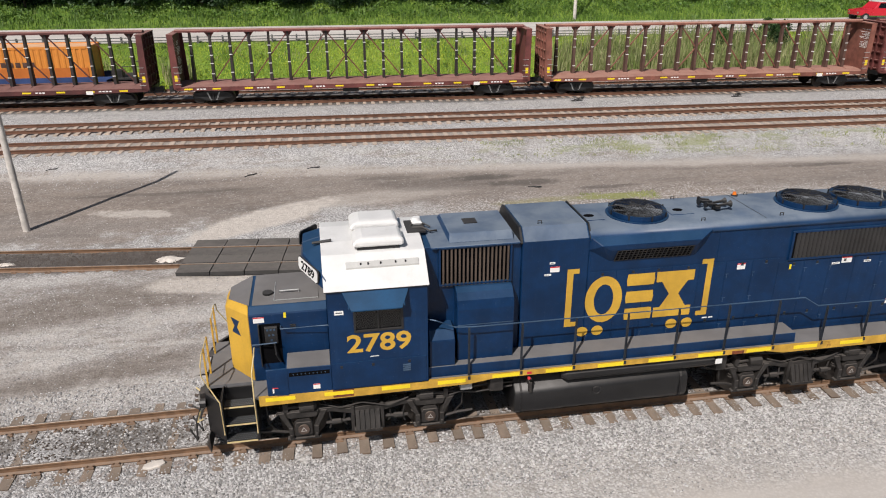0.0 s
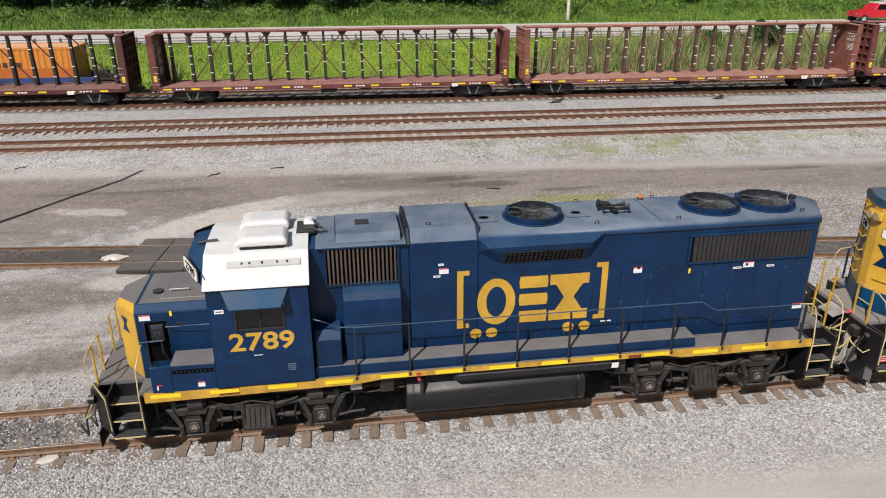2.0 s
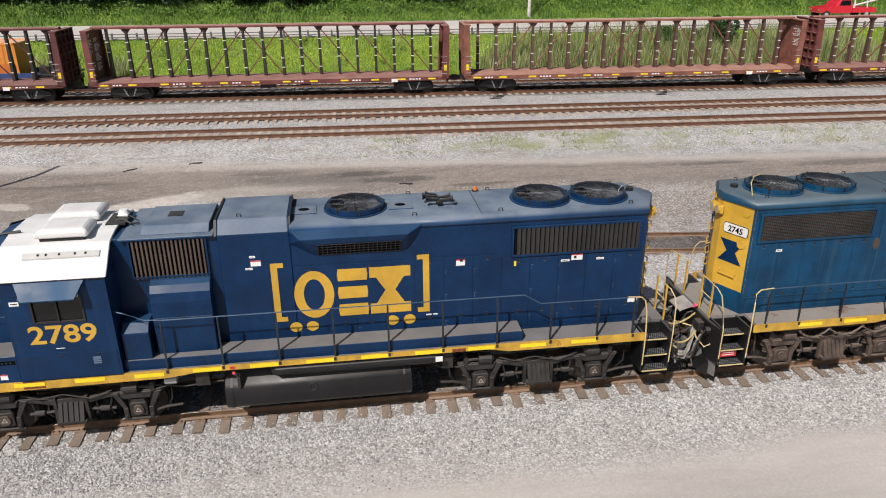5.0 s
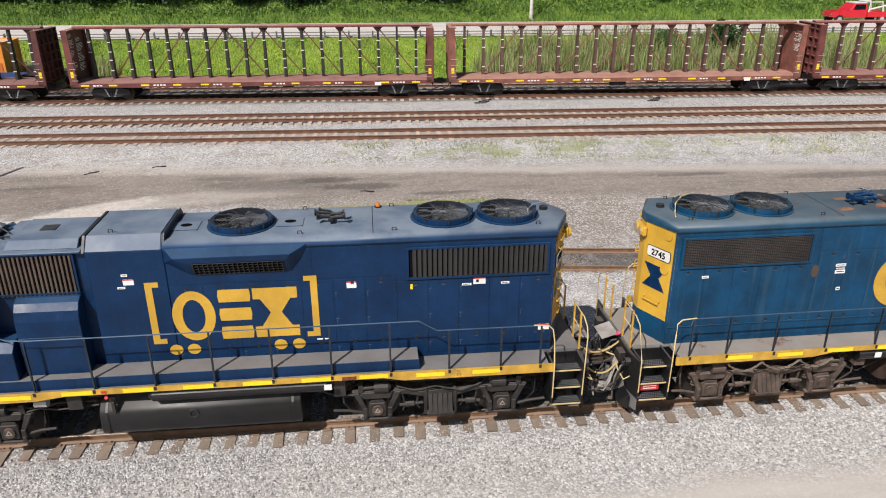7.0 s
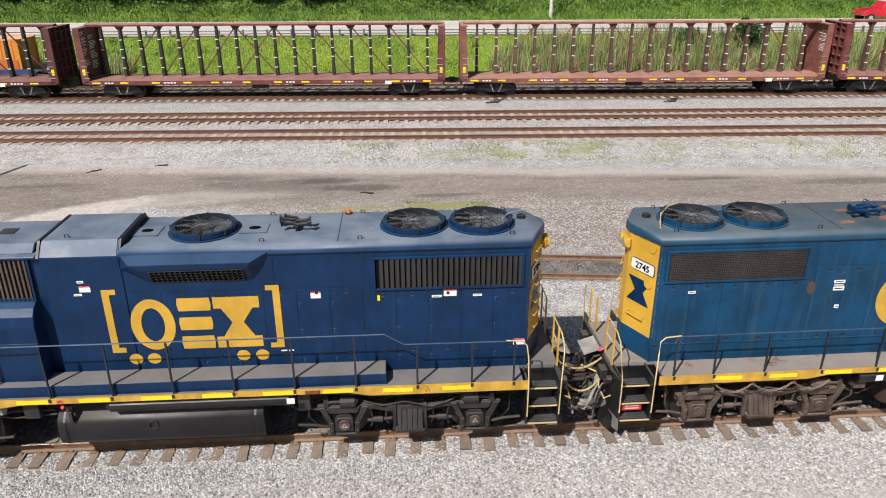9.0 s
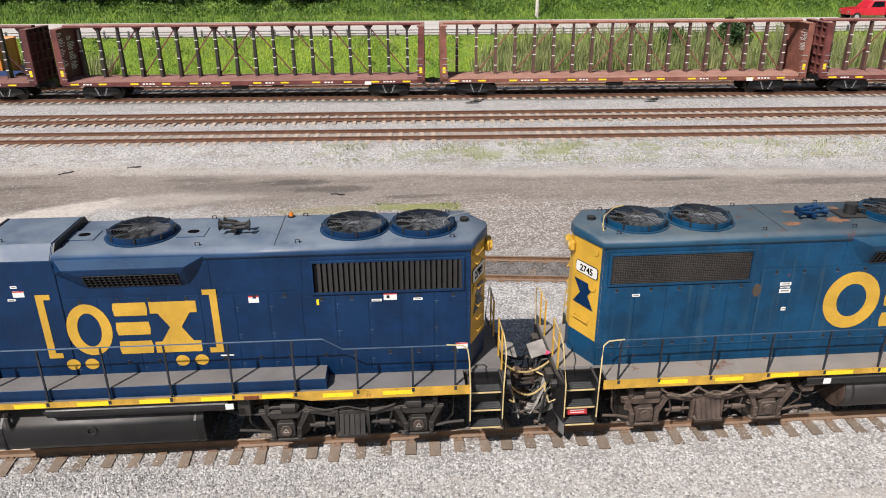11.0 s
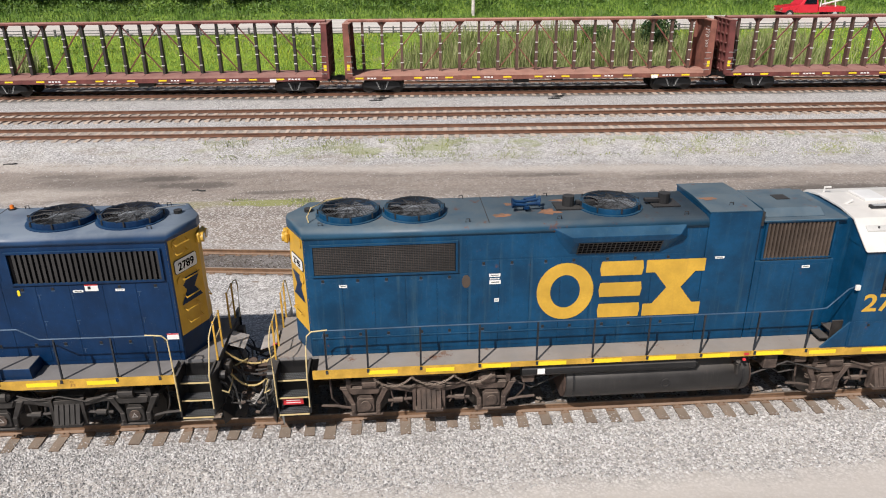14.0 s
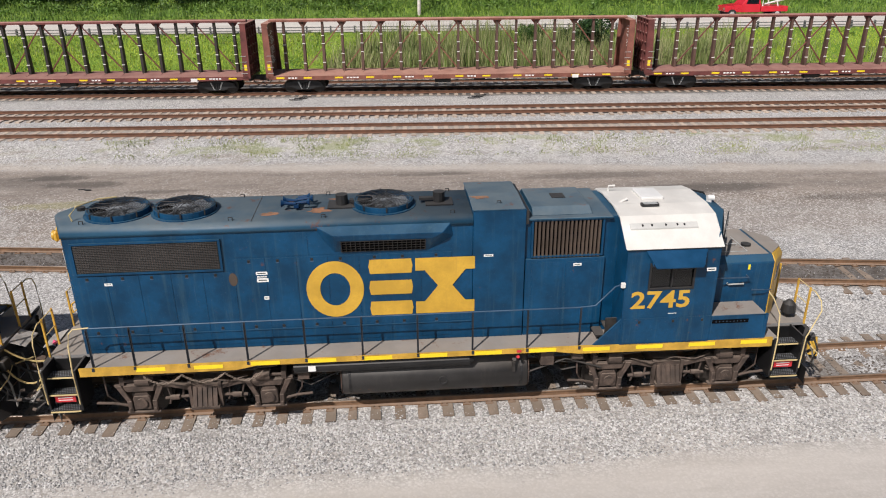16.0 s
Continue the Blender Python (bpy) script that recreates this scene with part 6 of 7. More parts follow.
        P("air_filter", "galv" if variant == 1 else ironm, lambda bm: cyl(bm, (X(2.9), side * 1.32, 1.28), (X(3.15), side * 1.32, 1.28), 0.1, 10))

    # trucks
    for uc in (5.18, -5.18):
        tr = P("truck", ironm, lambda bm: truck_frame(bm, X(uc)), "greasy two-axle truck with coil springs", 0.012)
        for du in (-1.8, 1.8):
            P("end_beam", ironm, lambda bm: end_beam(bm, X(uc + du)), parent=tr)
        for du in (-1.37, 1.37):
            P("axle", "wheel", lambda bm: cyl(bm, (X(uc + du), -1.0, 0.508), (X(uc + du), 1.0, 0.508), 0.08, 10), parent=tr)
            for side in (-1, 1):
                P("wheel", "wheel", lambda bm: wheel(bm, X(uc + du), side), parent=tr)
                P("pedestal", ironm, lambda bm: pedestal(bm, X(uc + du), side), "", 0.012, tr)
                P("journal_plate", ironm, lambda bm: journal_plate(bm, X(uc + du), side), "", 0.012, tr)
                P("journal_box", ironm, lambda bm: journal(bm, X(uc + du), side), parent=tr)
                for kk in (-0.33, 0.33):
                    P("coil_spring", ironm, lambda bm: coil(bm, X(uc + du) + kk, side), parent=tr)
                P("journal_cover", "greasy2", lambda bm: cyl(bm, (X(uc + du), side * 1.30, 0.57), (X(uc + du), side * 1.338, 0.57), 0.12, 16), parent=tr)
                P("journal_mark", "plate" if variant == 1 else "slat", lambda bm: tri_mark(bm, X(uc + du), side), parent=tr)
        for side in (-1, 1):
            P("side_frame", ironm, lambda bm: side_frame(bm, X(uc), side), "", 0.012, tr)
            P("spring_hanger", ironm, lambda bm: hanger(bm, X(uc), side), parent=tr)
            for k in (-0.22, -0.11, 0.0, 0.11, 0.22):
                P("hanger_rib", ironm, lambda bm: hull(bm, [(X(uc) + q, side * y, z) for q in (k - 0.04, k + 0.04) for y, z in ((1.20, 0.875), (1.265, 0.875), (1.425, 0.475), (1.36, 0.475))]), parent=tr)
            for k in (-0.32, 0.32):
                P("hanger_link", ironm, lambda bm: box(bm, X(uc) + k - 0.035, X(uc) + k + 0.035, side * 1.20, side * 1.29, 0.38, 1.0), parent=tr)
            for du in (-1.37, 1.37):
                kd = 1 if du > 0 else -1
                P("brake_cylinder", ironm, lambda bm: (cyl(bm, (X(uc + du - kd * 0.24), side * 1.27, 1.13), (X(uc + du + kd * 0.06), side * 1.27, 1.13), 0.125, 14), cyl(bm, (X(uc + du - kd * 0.30), side * 1.27, 1.13), (X(uc + du - kd * 0.24), side * 1.27, 1.13), 0.05, 8, 0.11), cyl(bm, (X(uc + du + kd * 0.06), side * 1.27, 1.13), (X(uc + du + kd * 0.34), side * 1.27, 1.12), 0.035, 8)), parent=tr)
                P("cylinder_bracket", ironm, lambda bm: hull(bm, [(X(uc + du + kd * q), side * y, z) for q in (0.30, 0.40) for y, z in ((1.1, 1.0), (1.3, 1.02), (1.3, 1.22), (1.1, 1.25))]), parent=tr)
                P("sand_pipe", ironm, lambda bm: bar(bm, [(uc + du + kd * 0.75, side * 1.2, 1.3), (uc + du + kd * 0.72, side * 1.22, 0.75), (uc + du + kd * 0.52, side * 1.0, 0.32), (uc + du + kd * 0.46, side * 0.85, 0.2)], 0.022), parent=tr)
            def rods(bm):
                for du in (-1.37, 1.37):
                    k = 1 if du > 0 else -1
                    bar(bm, [(uc + du - 0.52 * k, side * 1.16, 0.98), (uc + du - 0.60 * k, side * 1.2, 0.62), (uc + du - 0.55 * k, side * 1.18, 0.44)], 0.022)
                    bar(bm, [(uc + du - 0.90 * k, side * 1.16, 0.95), (uc + du - 0.86 * k, side * 1.2, 0.60), (uc + du - 0.92 * k, side * 1.16, 0.48)], 0.022)
                    bar(bm, [(uc + du - 0.48 * k, side * 1.2, 0.60), (uc + du - 1.0 * k, side * 1.2, 0.63)], 0.035)
                    bar(bm, [(uc + du - 0.60 * k, side * 1.23, 0.63), (uc + du - 0.80 * k, side * 1.23, 0.635)], 0.06, 8)
                    bar(bm, [(uc + du + 0.34 * k, side * 1.2, 0.46), (uc + du + 0.62 * k, side * 1.25, 0.56), (uc + du + 0.95 * k, side * 1.3, 0.62)], 0.03)
                bar(bm, [(uc - 1.7, side * 1.25, 1.34), (uc - 1.2, side * 1.3, 1.25), (uc - 0.5, side * 1.3, 1.28), (uc + 0.4, side * 1.28, 1.24), (uc + 1.6, side * 1.25, 1.33)], 0.018)
                bar(bm, [(uc - 0.9, side * 1.3, 1.12), (uc - 0.45, side * 1.34, 0.98), (uc + 0.1, side * 1.3, 1.10), (uc + 0.6, side * 1.32, 1.04), (uc + 0.95, side * 1.28, 1.14)], 0.016)
            P("brake_rigging", ironm, rods, parent=tr)
            if variant == 2 and uc < 0 and side == -1:
                def chains(bm):
                    for a, b in ((-6.35, -5.55), (-5.55, -4.65), (-4.65, -3.85)):
                        pts = sag((X(a), -1.50, 1.36), (X(b), -1.50, 1.36), 0.2, 14)
                        for i, (p, q) in enumerate(zip(pts, pts[1:])):
                            o = 0.018
                            k = Vector((0, o, 0)) if i % 2 else Vector((0, 0, o))
                            tube(bm, [p + k, q + k], 0.011, 4)
                            tube(bm, [p - k, q - k], 0.011, 4)
                P("safety_chain", "chain", chains, "rusty safety chain hanging under the sill")
    return root


LOCO_1 = pose(5.83, 14.43, 0.25)
LOCO_2 = pose(23.76, 14.60, 0.155, 0, 0.15, 0.78)
locomotive("dark blue and yellow diesel locomotive with a white cab roof", -1, LOCO_1, 1)
locomotive("faded teal-blue diesel locomotive with yellow ends and white cab roof", 1, LOCO_2, 2)


def cable(name, mat, pts, label, category, r=0.022):
    bm = bmesh.new()
    tube(bm, pts, r, 6)
    return single(name, bm, mat, label, category)


# hoses strung between the coupled ends
for i, (y0, y1, z0, z1, d, mt) in enumerate(((13.95, 14.1, 1.78, 1.74, 0.42, "hosey"), (13.7, 13.85, 1.60, 1.66, 0.55, "hosey"), (13.9, 14.0, 1.55, 1.5, 0.42, "hose"), (14.3, 14.5, 1.5, 1.45, 0.4, "hose"),
                                             (14.9, 15.0, 1.6, 1.5, 0.4, "hose"), (13.5, 13.75, 1.25, 1.2, 0.45, "hose"), (13.4, 13.6, 1.15, 1.05, 0.5, "hose"), (15.1, 15.2, 1.55, 1.5, 0.4, "hose"))):
    cable("connecting_hose", mt, sag((14.20, y0, z0), (15.40, y1, z1), d, 10, 0.12 * (-1) ** i),
          "tan jumper hose looped between the coupled locomotives" if mt == "hosey" else "black air hose hanging between the coupled locomotives", "hose", 0.024)


# ---- flat cars with a centre frame ----
def freight_truck(bm, x, y_half=1.0):
    for s in (-1, 1):
        prism(bm, [(x - 1.2, 0.40), (x - 1.08, 0.66), (x - 0.5, 0.80), (x + 0.5, 0.80), (x + 1.08, 0.66), (x + 1.2, 0.40), (x + 0.75, 0.36), (x + 0.42, 0.22), (x - 0.42, 0.22), (x - 0.75, 0.36)], "y", s * 0.94, s * 1.06)
        for k in (-0.16, 0.0, 0.16):
            cyl(bm, (x + k, s * 1.07, 0.34), (x + k, s * 1.07, 0.62), 0.055, 8)
    box(bm, x - 0.2, x + 0.2, -1.0, 1.0, 0.5, 0.78)


bm = bmesh.new()
box(bm, -0.095, 0.095, -0.03, 0.02, -0.022, 0.022)
CLEAT = mesh_of("strap_cleat", bm, "decal")


def flat_car(label, xl, xr, paint_mat, riser_mat, group, text_side, seed):
    """A lumber flat car: deck, end bulkheads and a trussed frame along its middle. xl and xr are the bulkheads' outer faces."""
    L = xr - xl
    xm = (xl + xr) / 2
    m = pose(xm, CAR_LINE(xm), 1.20, 0, 0, math.degrees(math.atan(-0.045)))
    root = thing("flat_car", label, "railway car", m, group)
    rnd = random.Random(seed)
    H = L / 2

    def P(name, mat, build, lab="", bevel=0.0, parent=None):
        bm = bmesh.new()
        build(bm)
        return part(name, bm, mat, parent or root, lab, bevel)

    def deck(bm):
        prism(bm, [(-1.42, 1.06), (1.42, 1.06), (1.42, 1.12), (0.25, 1.22), (-0.25, 1.22), (-1.42, 1.12)], "x", -H, H)
    P("deck", paint_mat, deck, "scuffed steel deck")
    def sill(bm):
        for s in (-1, 1):
            prism(bm, [(-H + 0.02, 1.06), (-H + 0.02, 0.92), (-H + 3.2, 0.86), (H - 3.2, 0.86), (H - 0.02, 0.92), (H - 0.02, 1.06)], "y", s * 1.36, s * 1.42)
        box(bm, -H, H, -0.3, 0.3, 0.72, 1.05)
        for i in range(19):
            x = -H + 0.6 + i * (L - 1.2) / 18
            box(bm, x - 0.05, x + 0.05, -1.36, 1.36, 0.9, 1.05)
    sl = P("side_sill", paint_mat, sill)
    n = 18
    xs = [-H + 0.95 + i * (L - 1.9) / (n - 1) for i in range(n)]
    for i, x in enumerate(xs):
        def post(bm):
            hull(bm, [(x + a, y, z) for a, y, z in ((-0.085, 0.22, 1.2), (0.085, 0.22, 1.2), (-0.085, -0.22, 1.2), (0.085, -0.22, 1.2), (-0.065, 0.12, 4.25), (0.065, 0.12, 4.25), (-0.065, -0.12, 4.25), (0.065, -0.12, 4.25))])
        ps = P("post", riser_mat, post)
        for z in (1.75, 2.35, 2.9, 3.45):
            if rnd.random() < 0.85:
                ob = new("strap_cleat", CLEAT)
                ob.parent = ps
                ob.location = (x, -0.215 + (z - 1.2) * 0.032, z + rnd.uniform(-0.05, 0.05))
        for sd in (-1, 1):
            P("stake_pocket", paint_mat, lambda bm: hull(bm, [(x + a, sd * y, z) for a in (-0.04, 0.04) for y, z in ((0.34, 1.2), (1.1, 1.14), (0.3, 1.25))]), parent=ps)
    def chord(bm):
        prism(bm, [(-0.24, 4.25), (0.24, 4.25), (0.24, 4.36), (0.14, 4.42), (-0.14, 4.42), (-0.24, 4.36)], "x", -H + 0.1, H - 0.1)
        for i, x in enumerate(xs):
            if i % 2:
                hull(bm, [(x + a, y, z) for a, z in ((-0.32, 4.26), (0.32, 4.26), (0.07, 3.95), (-0.07, 3.95)) for y in (-0.05, 0.05)])
    P("top_chord", paint_mat, chord, "long steel top rail")
    mid = (n - 1) / 2
    for i in range(1, n - 2, 2):
        a, b = xs[i], xs[i + 2] if i + 2 < n else xs[-1]
        lo, hi = (a, b) if i + 1 < mid else (b, a)
        if abs(i + 1 - mid) < 1.2:
            pairs = ((a, b), (b, a))
        else:
            pairs = ((lo, hi),)
        for p, q in pairs:
            P("diagonal", paint_mat, lambda bm: hull(bm, [(x + k, y, z) for x, z in ((p, 1.25), (q, 4.2)) for k in (-0.042, 0.042) for y in (-0.035, 0.035)]))
    for e in (-1, 1):
        bh = P("bulkhead", paint_mat, lambda bm: box(bm, e * H, e * (H - 0.05), -1.36, 1.36, 1.08, 4.22), "ribbed end bulkhead")
        for y in (-1.30, -0.65, 0.0, 0.65, 1.30):
            P("upright_rib", paint_mat, lambda bm: box(bm, e * H, e * (H + 0.14), y - 0.06, y + 0.06, 1.08, 4.20), parent=bh)
        for z in (1.2, 1.75, 2.3, 2.85, 3.4, 3.95):
            P("cross_rib", paint_mat, lambda bm: box(bm, e * H, e * (H + 0.11), -1.36, 1.36, z - 0.04, z + 0.04), parent=bh)
        for sd in (-1, 1):
            P("edge_post", paint_mat, lambda bm: hull(bm, [(e * (H - a), sd * (1.36 + k), z) for a, z in ((-0.12, 1.0), (0.34, 1.0), (0.22, 4.22), (-0.12, 4.22)) for k in (0.0, 0.06)]), parent=bh)
        P("bulkhead_cap", paint_mat, lambda bm: box(bm, e * (H - 0.3), e * (H + 0.14), -1.42, 1.42, 4.22, 4.28), parent=bh)
        for z in (1.3, 1.65, 2.0, 2.35):
            P("ladder_rung", "galv", lambda bm: box(bm, e * (H - 0.02), e * (H - 0.4), -1.46, -1.42, z, z + 0.025), parent=bh)
        P("yellow_plate", "reflect", lambda bm: box(bm, e * (H - 0.02), e * (H - 0.2), -1.425, -1.42, 1.5, 1.85), parent=bh)
        if e == text_side or text_side == 0:
            def text_bars(bm):
                rr = random.Random(seed + 3)
                for c in range(2 if e < 0 else 1):
                    for k in range(24 if e < 0 else 15):
                        z = (1.7 if c else 2.0 if e < 0 else 2.6) + k * 0.085
                        if k % 7 == 6:
                            continue
                        y = -1.15 + c * 1.25
                        stop = y + rr.uniform(0.35, 0.9)
                        while y < stop:
                            w = rr.uniform(0.06, 0.2)
                            box(bm, e * (H - 0.05), e * (H - 0.055), y, y + w, z, z + 0.04)
                            y += w + 0.05
            tagged(P("stencilled_print", "decal", text_bars, "blocks of white stencilled print", parent=bh), "blocks of white stencilled print", kind="stuff")
        def coup(bm):
            box(bm, e * H, e * (H + 0.55), -0.12, 0.12, 0.72, 0.96)
            box(bm, e * (H + 0.42), e * (H + 0.66), -0.2, 0.2, 0.68, 1.0)
            tube(bm, sag((e * H, -0.35, 0.8), (e * (H + 0.6), -0.3, 0.6), 0.25, 6), 0.03, 5)
            box(bm, e * H, e * (H + 0.1), -1.3, 1.3, 0.8, 1.06)
        P("coupler", "black", coup)
        tr = P("truck", "black", lambda bm: freight_truck(bm, e * (H - 2.15)), "dark cast-steel freight truck")
        for du in (-0.89, 0.89):
            for s in (-1, 1):
                P("wheel", "wheel", lambda bm: (cyl(bm, (e * (H - 2.15) + du, s * 0.68, 0.42), (e * (H - 2.15) + du, s * 0.82, 0.42), 0.42, 20), cyl(bm, (e * (H - 2.15) + du, s * 0.82, 0.42), (e * (H - 2.15) + du, s * 1.0, 0.42), 0.1, 10)), parent=tr)
        for k in (-1, 1):
            P("truck_spring_face", "galv", lambda bm: prism(bm, [(e * (H - 2.15) + k * 0.32, 0.72), (e * (H - 2.15) + k * 0.42, 0.72), (e * (H - 2.15) + k * 0.2, 0.26), (e * (H - 2.15) + k * 0.12, 0.26)], "y", -1.062, -1.075), parent=tr)
    # reflectors and stencils along the sill
    k = 0
    x = -H + 0.5
    while x < H - 0.4:
        P("reflector", "reflect", lambda bm: box(bm, x, x + 0.5, -1.42, -1.428, 0.96, 1.05), parent=sl)
        if k % 2 == 0:
            P("sill_print", "decal", lambda bm: [box(bm, x + 0.75 + j * 0.2, x + 0.75 + j * 0.2 + 0.14, -1.42, -1.426, 0.96, 1.04) for j in range(4 if k in (2, 10) else 3)], parent=sl)
        x += 1.95 if k % 3 else 1.7
        k += 1
    P("placard", "decal", lambda bm: box(bm, (H - 3.6), (H - 3.2), -1.43, -1.44, 0.83, 1.04), parent=sl)
    P("brake_gear", "black", lambda bm: (cyl(bm, (-0.9, -0.75, 0.72), (0.1, -0.75, 0.72), 0.2, 10), cyl(bm, (1.6, -0.6, 0.75), (2.3, -0.6, 0.75), 0.14, 10), tube(bm, [(-6, -0.9, 0.8), (6, -0.9, 0.8)], 0.03, 5), tube(bm, [(-7, -0.5, 0.6), (7, -0.5, 0.62)], 0.025, 5)))
    return root


GRP = "line of lumber flat cars"
flat_car("dark maroon empty lumber flat car with black posts", -32.6, -10.0, "maroonshaded", "riser", GRP, 0, 1)
flat_car("maroon empty lumber flat car with black posts and white stencils", -8.35, 13.85, "maroon", "riser", GRP, -1, 2)
flat_car("rusty red empty lumber flat car with brown posts", 15.05, 37.7, "redox", "riser2", GRP, 0, 3)
flat_car("brown-maroon empty lumber flat car with strapped posts", 38.75, 61.2, "maroon", "riser2", GRP, -1, 4)
flat_car("maroon empty lumber flat car at the end of the line", 62.4, 84.8, "maroon", "riser", GRP, 0, 5)


# ---- container train on the far track ----
def container(x0, x1, z0, h, mat, low):
    xm = (x0 + x1) / 2
    m = pose(xm, BOX_LINE(xm), z0, 0, 0, math.degrees(math.atan(-0.045)))
    root = thing("container", "orange corrugated shipping container with a pale roof", "container", m, "containers on the train")
    H = (x1 - x0) / 2
    def P(name, mt, build, lab=""):
        bm = bmesh.new()
        build(bm)
        return part(name, bm, mt, root, lab)
    P("container_body", mat, lambda bm: box(bm, -H + 0.05, H - 0.05, -1.22, 1.22, 0.1, h - 0.05))
    for sd in (-1, 1):
        bm = bmesh.new()
        prism(bm, [(0, sd * 1.22), (0.05, sd * 1.25), (0.17, sd * 1.25), (0.22, sd * 1.22)], "z", 0.16, h - 0.16)
        rib = mesh_of("corrugation", bm, mat)
        x = -H + 0.3
        while x < H - 0.3:
            ob = new("corrugation", rib)
            ob.parent = root
            ob.location = (x, 0, 0)
            x += 0.38
    def frame_bars(bm):
        for s in (-1, 1):
            box(bm, -H, H, s * 1.2, s * 1.26, h - 0.16, h)
            box(bm, -H, H, s * 1.2, s * 1.26, 0, 0.16)
            for e in (-1, 1):
                box(bm, e * H, e * (H - 0.14), s * 1.1, s * 1.26, 0, h)
    P("corner_frame", mat, frame_bars)
    P("dark_band", low, lambda bm: [box(bm, -H + 0.2, H - 0.2, s * 1.252, s * 1.257, 0.2, h * 0.52) for s in (-1, 1)], "deeper orange lower half")
    P("print_bars", "riser2", lambda bm: [box(bm, 2.0 + i * 0.45, 2.3 + i * 0.45, -1.257, -1.26, h * 0.55, h * 0.66) for i in range(6)])
    return root


def well_car(x0, x1, lab):
    """A low well car: side girders, platforms and trucks at its ends."""
    xm = (x0 + x1) / 2
    m = pose(xm, BOX_LINE(xm), 1.02, 0, 0, math.degrees(math.atan(-0.045)))
    root = thing("well_car", lab, "railway car", m, "container train")
    H = (x1 - x0) / 2
    def P(name, mt, build, l="", parent=None):
        bm = bmesh.new()
        build(bm)
        return part(name, bm, mt, parent or root, l)
    for s in (-1, 1):
        P("side_girder", "wellblue", lambda bm: prism(bm, [(-H + 2.6, 0.45), (H - 2.6, 0.45), (H - 2.4, 1.05), (H - 1.9, 1.28), (-H + 1.9, 1.28), (-H + 2.4, 1.05)], "y", s * 1.32, s * 1.42))
        P("girder_print", "decal", lambda bm: [box(bm, -3 + i * 0.5, -2.7 + i * 0.5, s * 1.42, s * 1.425, 0.9, 1.1) for i in range(7)])
        P("girder_reflectors", "reflect", lambda bm: [box(bm, -H + 3 + i * 2.2, -H + 3.4 + i * 2.2, s * 1.42, s * 1.425, 0.6, 0.68) for i in range(int((2 * H - 6) / 2.2))])
    P("well_floor", "black", lambda bm: box(bm, -H + 2.5, H - 2.5, -1.32, 1.32, 0.28, 0.36))
    for e in (-1, 1):
        def plat(bm):
            box(bm, e * (H - 2.6), e * H, -1.3, 1.3, 1.02, 1.12)
            box(bm, e * (H - 2.4), e * (H + 0.3), -0.3, 0.3, 0.7, 1.02)
            for y in (-1.2, 1.2):
                tube(bm, [(e * (H - 0.2), y, 1.12), (e * (H - 0.2), y, 1.9), (e * (H - 1.3), y, 1.9), (e * (H - 1.3), y, 1.12)], 0.03, 5)
            box(bm, e * (H - 2.2), e * (H - 1.5), -0.9, -0.2, 1.12, 1.6)
        P("end_platform", "black", plat)
        tr = P("truck", "black", lambda bm: freight_truck(bm, e * (H - 1.3)))
        for du in (-0.89, 0.89):
            for s in (-1, 1):
                P("wheel", "wheel", lambda bm: cyl(bm, (e * (H - 1.3) + du, s * 0.68, 0.42), (e * (H - 1.3) + du, s * 0.84, 0.42), 0.42, 18), parent=tr)
    P("end_plate", "reflect", lambda bm: box(bm, H - 0.5, H - 0.3, -1.31, -1.30, 1.2, 1.5))
    return root


well_car(-34.0, -11.2, "blue well car with an empty black end platform")
container(-30.6, -14.5, 1.42, 2.86, "contorange", "contdark")
well_car(-57.2, -34.6, "blue well car carrying an orange container")
container(-53.9, -37.8, 1.42, 2.86, "contorange", "contdark")


# ---- road edge, pole, truck ----
def guard_rail():
    yv = lambda x: 60.55 + FAR_SLOPE * x
    root = thing("guard_rail", "galvanised double guard rail beside the road", "guard rail", kind="structure")
    x = -60.0
    while x < 110:
        bm = bmesh.new()
        z = ground_z(x, yv(x))
        box(bm, x - 0.06, x + 0.06, yv(x) - 0.08, yv(x) + 0.08, z - 0.2, z + 0.56)
        part("post", bm, "dullgalv", root)
        x += 1.9
    for h in (0.24, 0.46):
        bm = bmesh.new()
        pts = [Vector((k, yv(k) - 0.12, 3.36 + h)) for k in axis_steps([(-62, 112, 6)])]
        sweep(bm, pts, [(-0.02, -0.035), (0.02, -0.025), (-0.01, 0.0), (0.02, 0.025), (-0.02, 0.035), (-0.035, 0.035), (-0.03, 0.0), (-0.035, -0.035)])
        part("rail_beam", bm, "dullgalv", root)
    return root


guard_rail()


def utility_pole(x, y, h, lean, label, r=0.16):
    z = ground_z(x, y)
    root = thing("utility_pole", label, "pole", Matrix.Translation((x, y, z - 0.1)) @ Matrix.Rotation(radians(lean), 4, "Y"))
    bm = bmesh.new()
    cyl(bm, (0, 0, 0), (0, 0, h), r, 24, r * 0.7)
    part("shaft", bm, "polewood", root)
    return root


utility_pole(-11.3, 28.4, 8.6, -0.8, "weathered grey light pole standing in the gravel", 0.135)
utility_pole(25.3, 69.9, 9.0, 0.0, "tall grey roadside pole behind the road", 0.17)


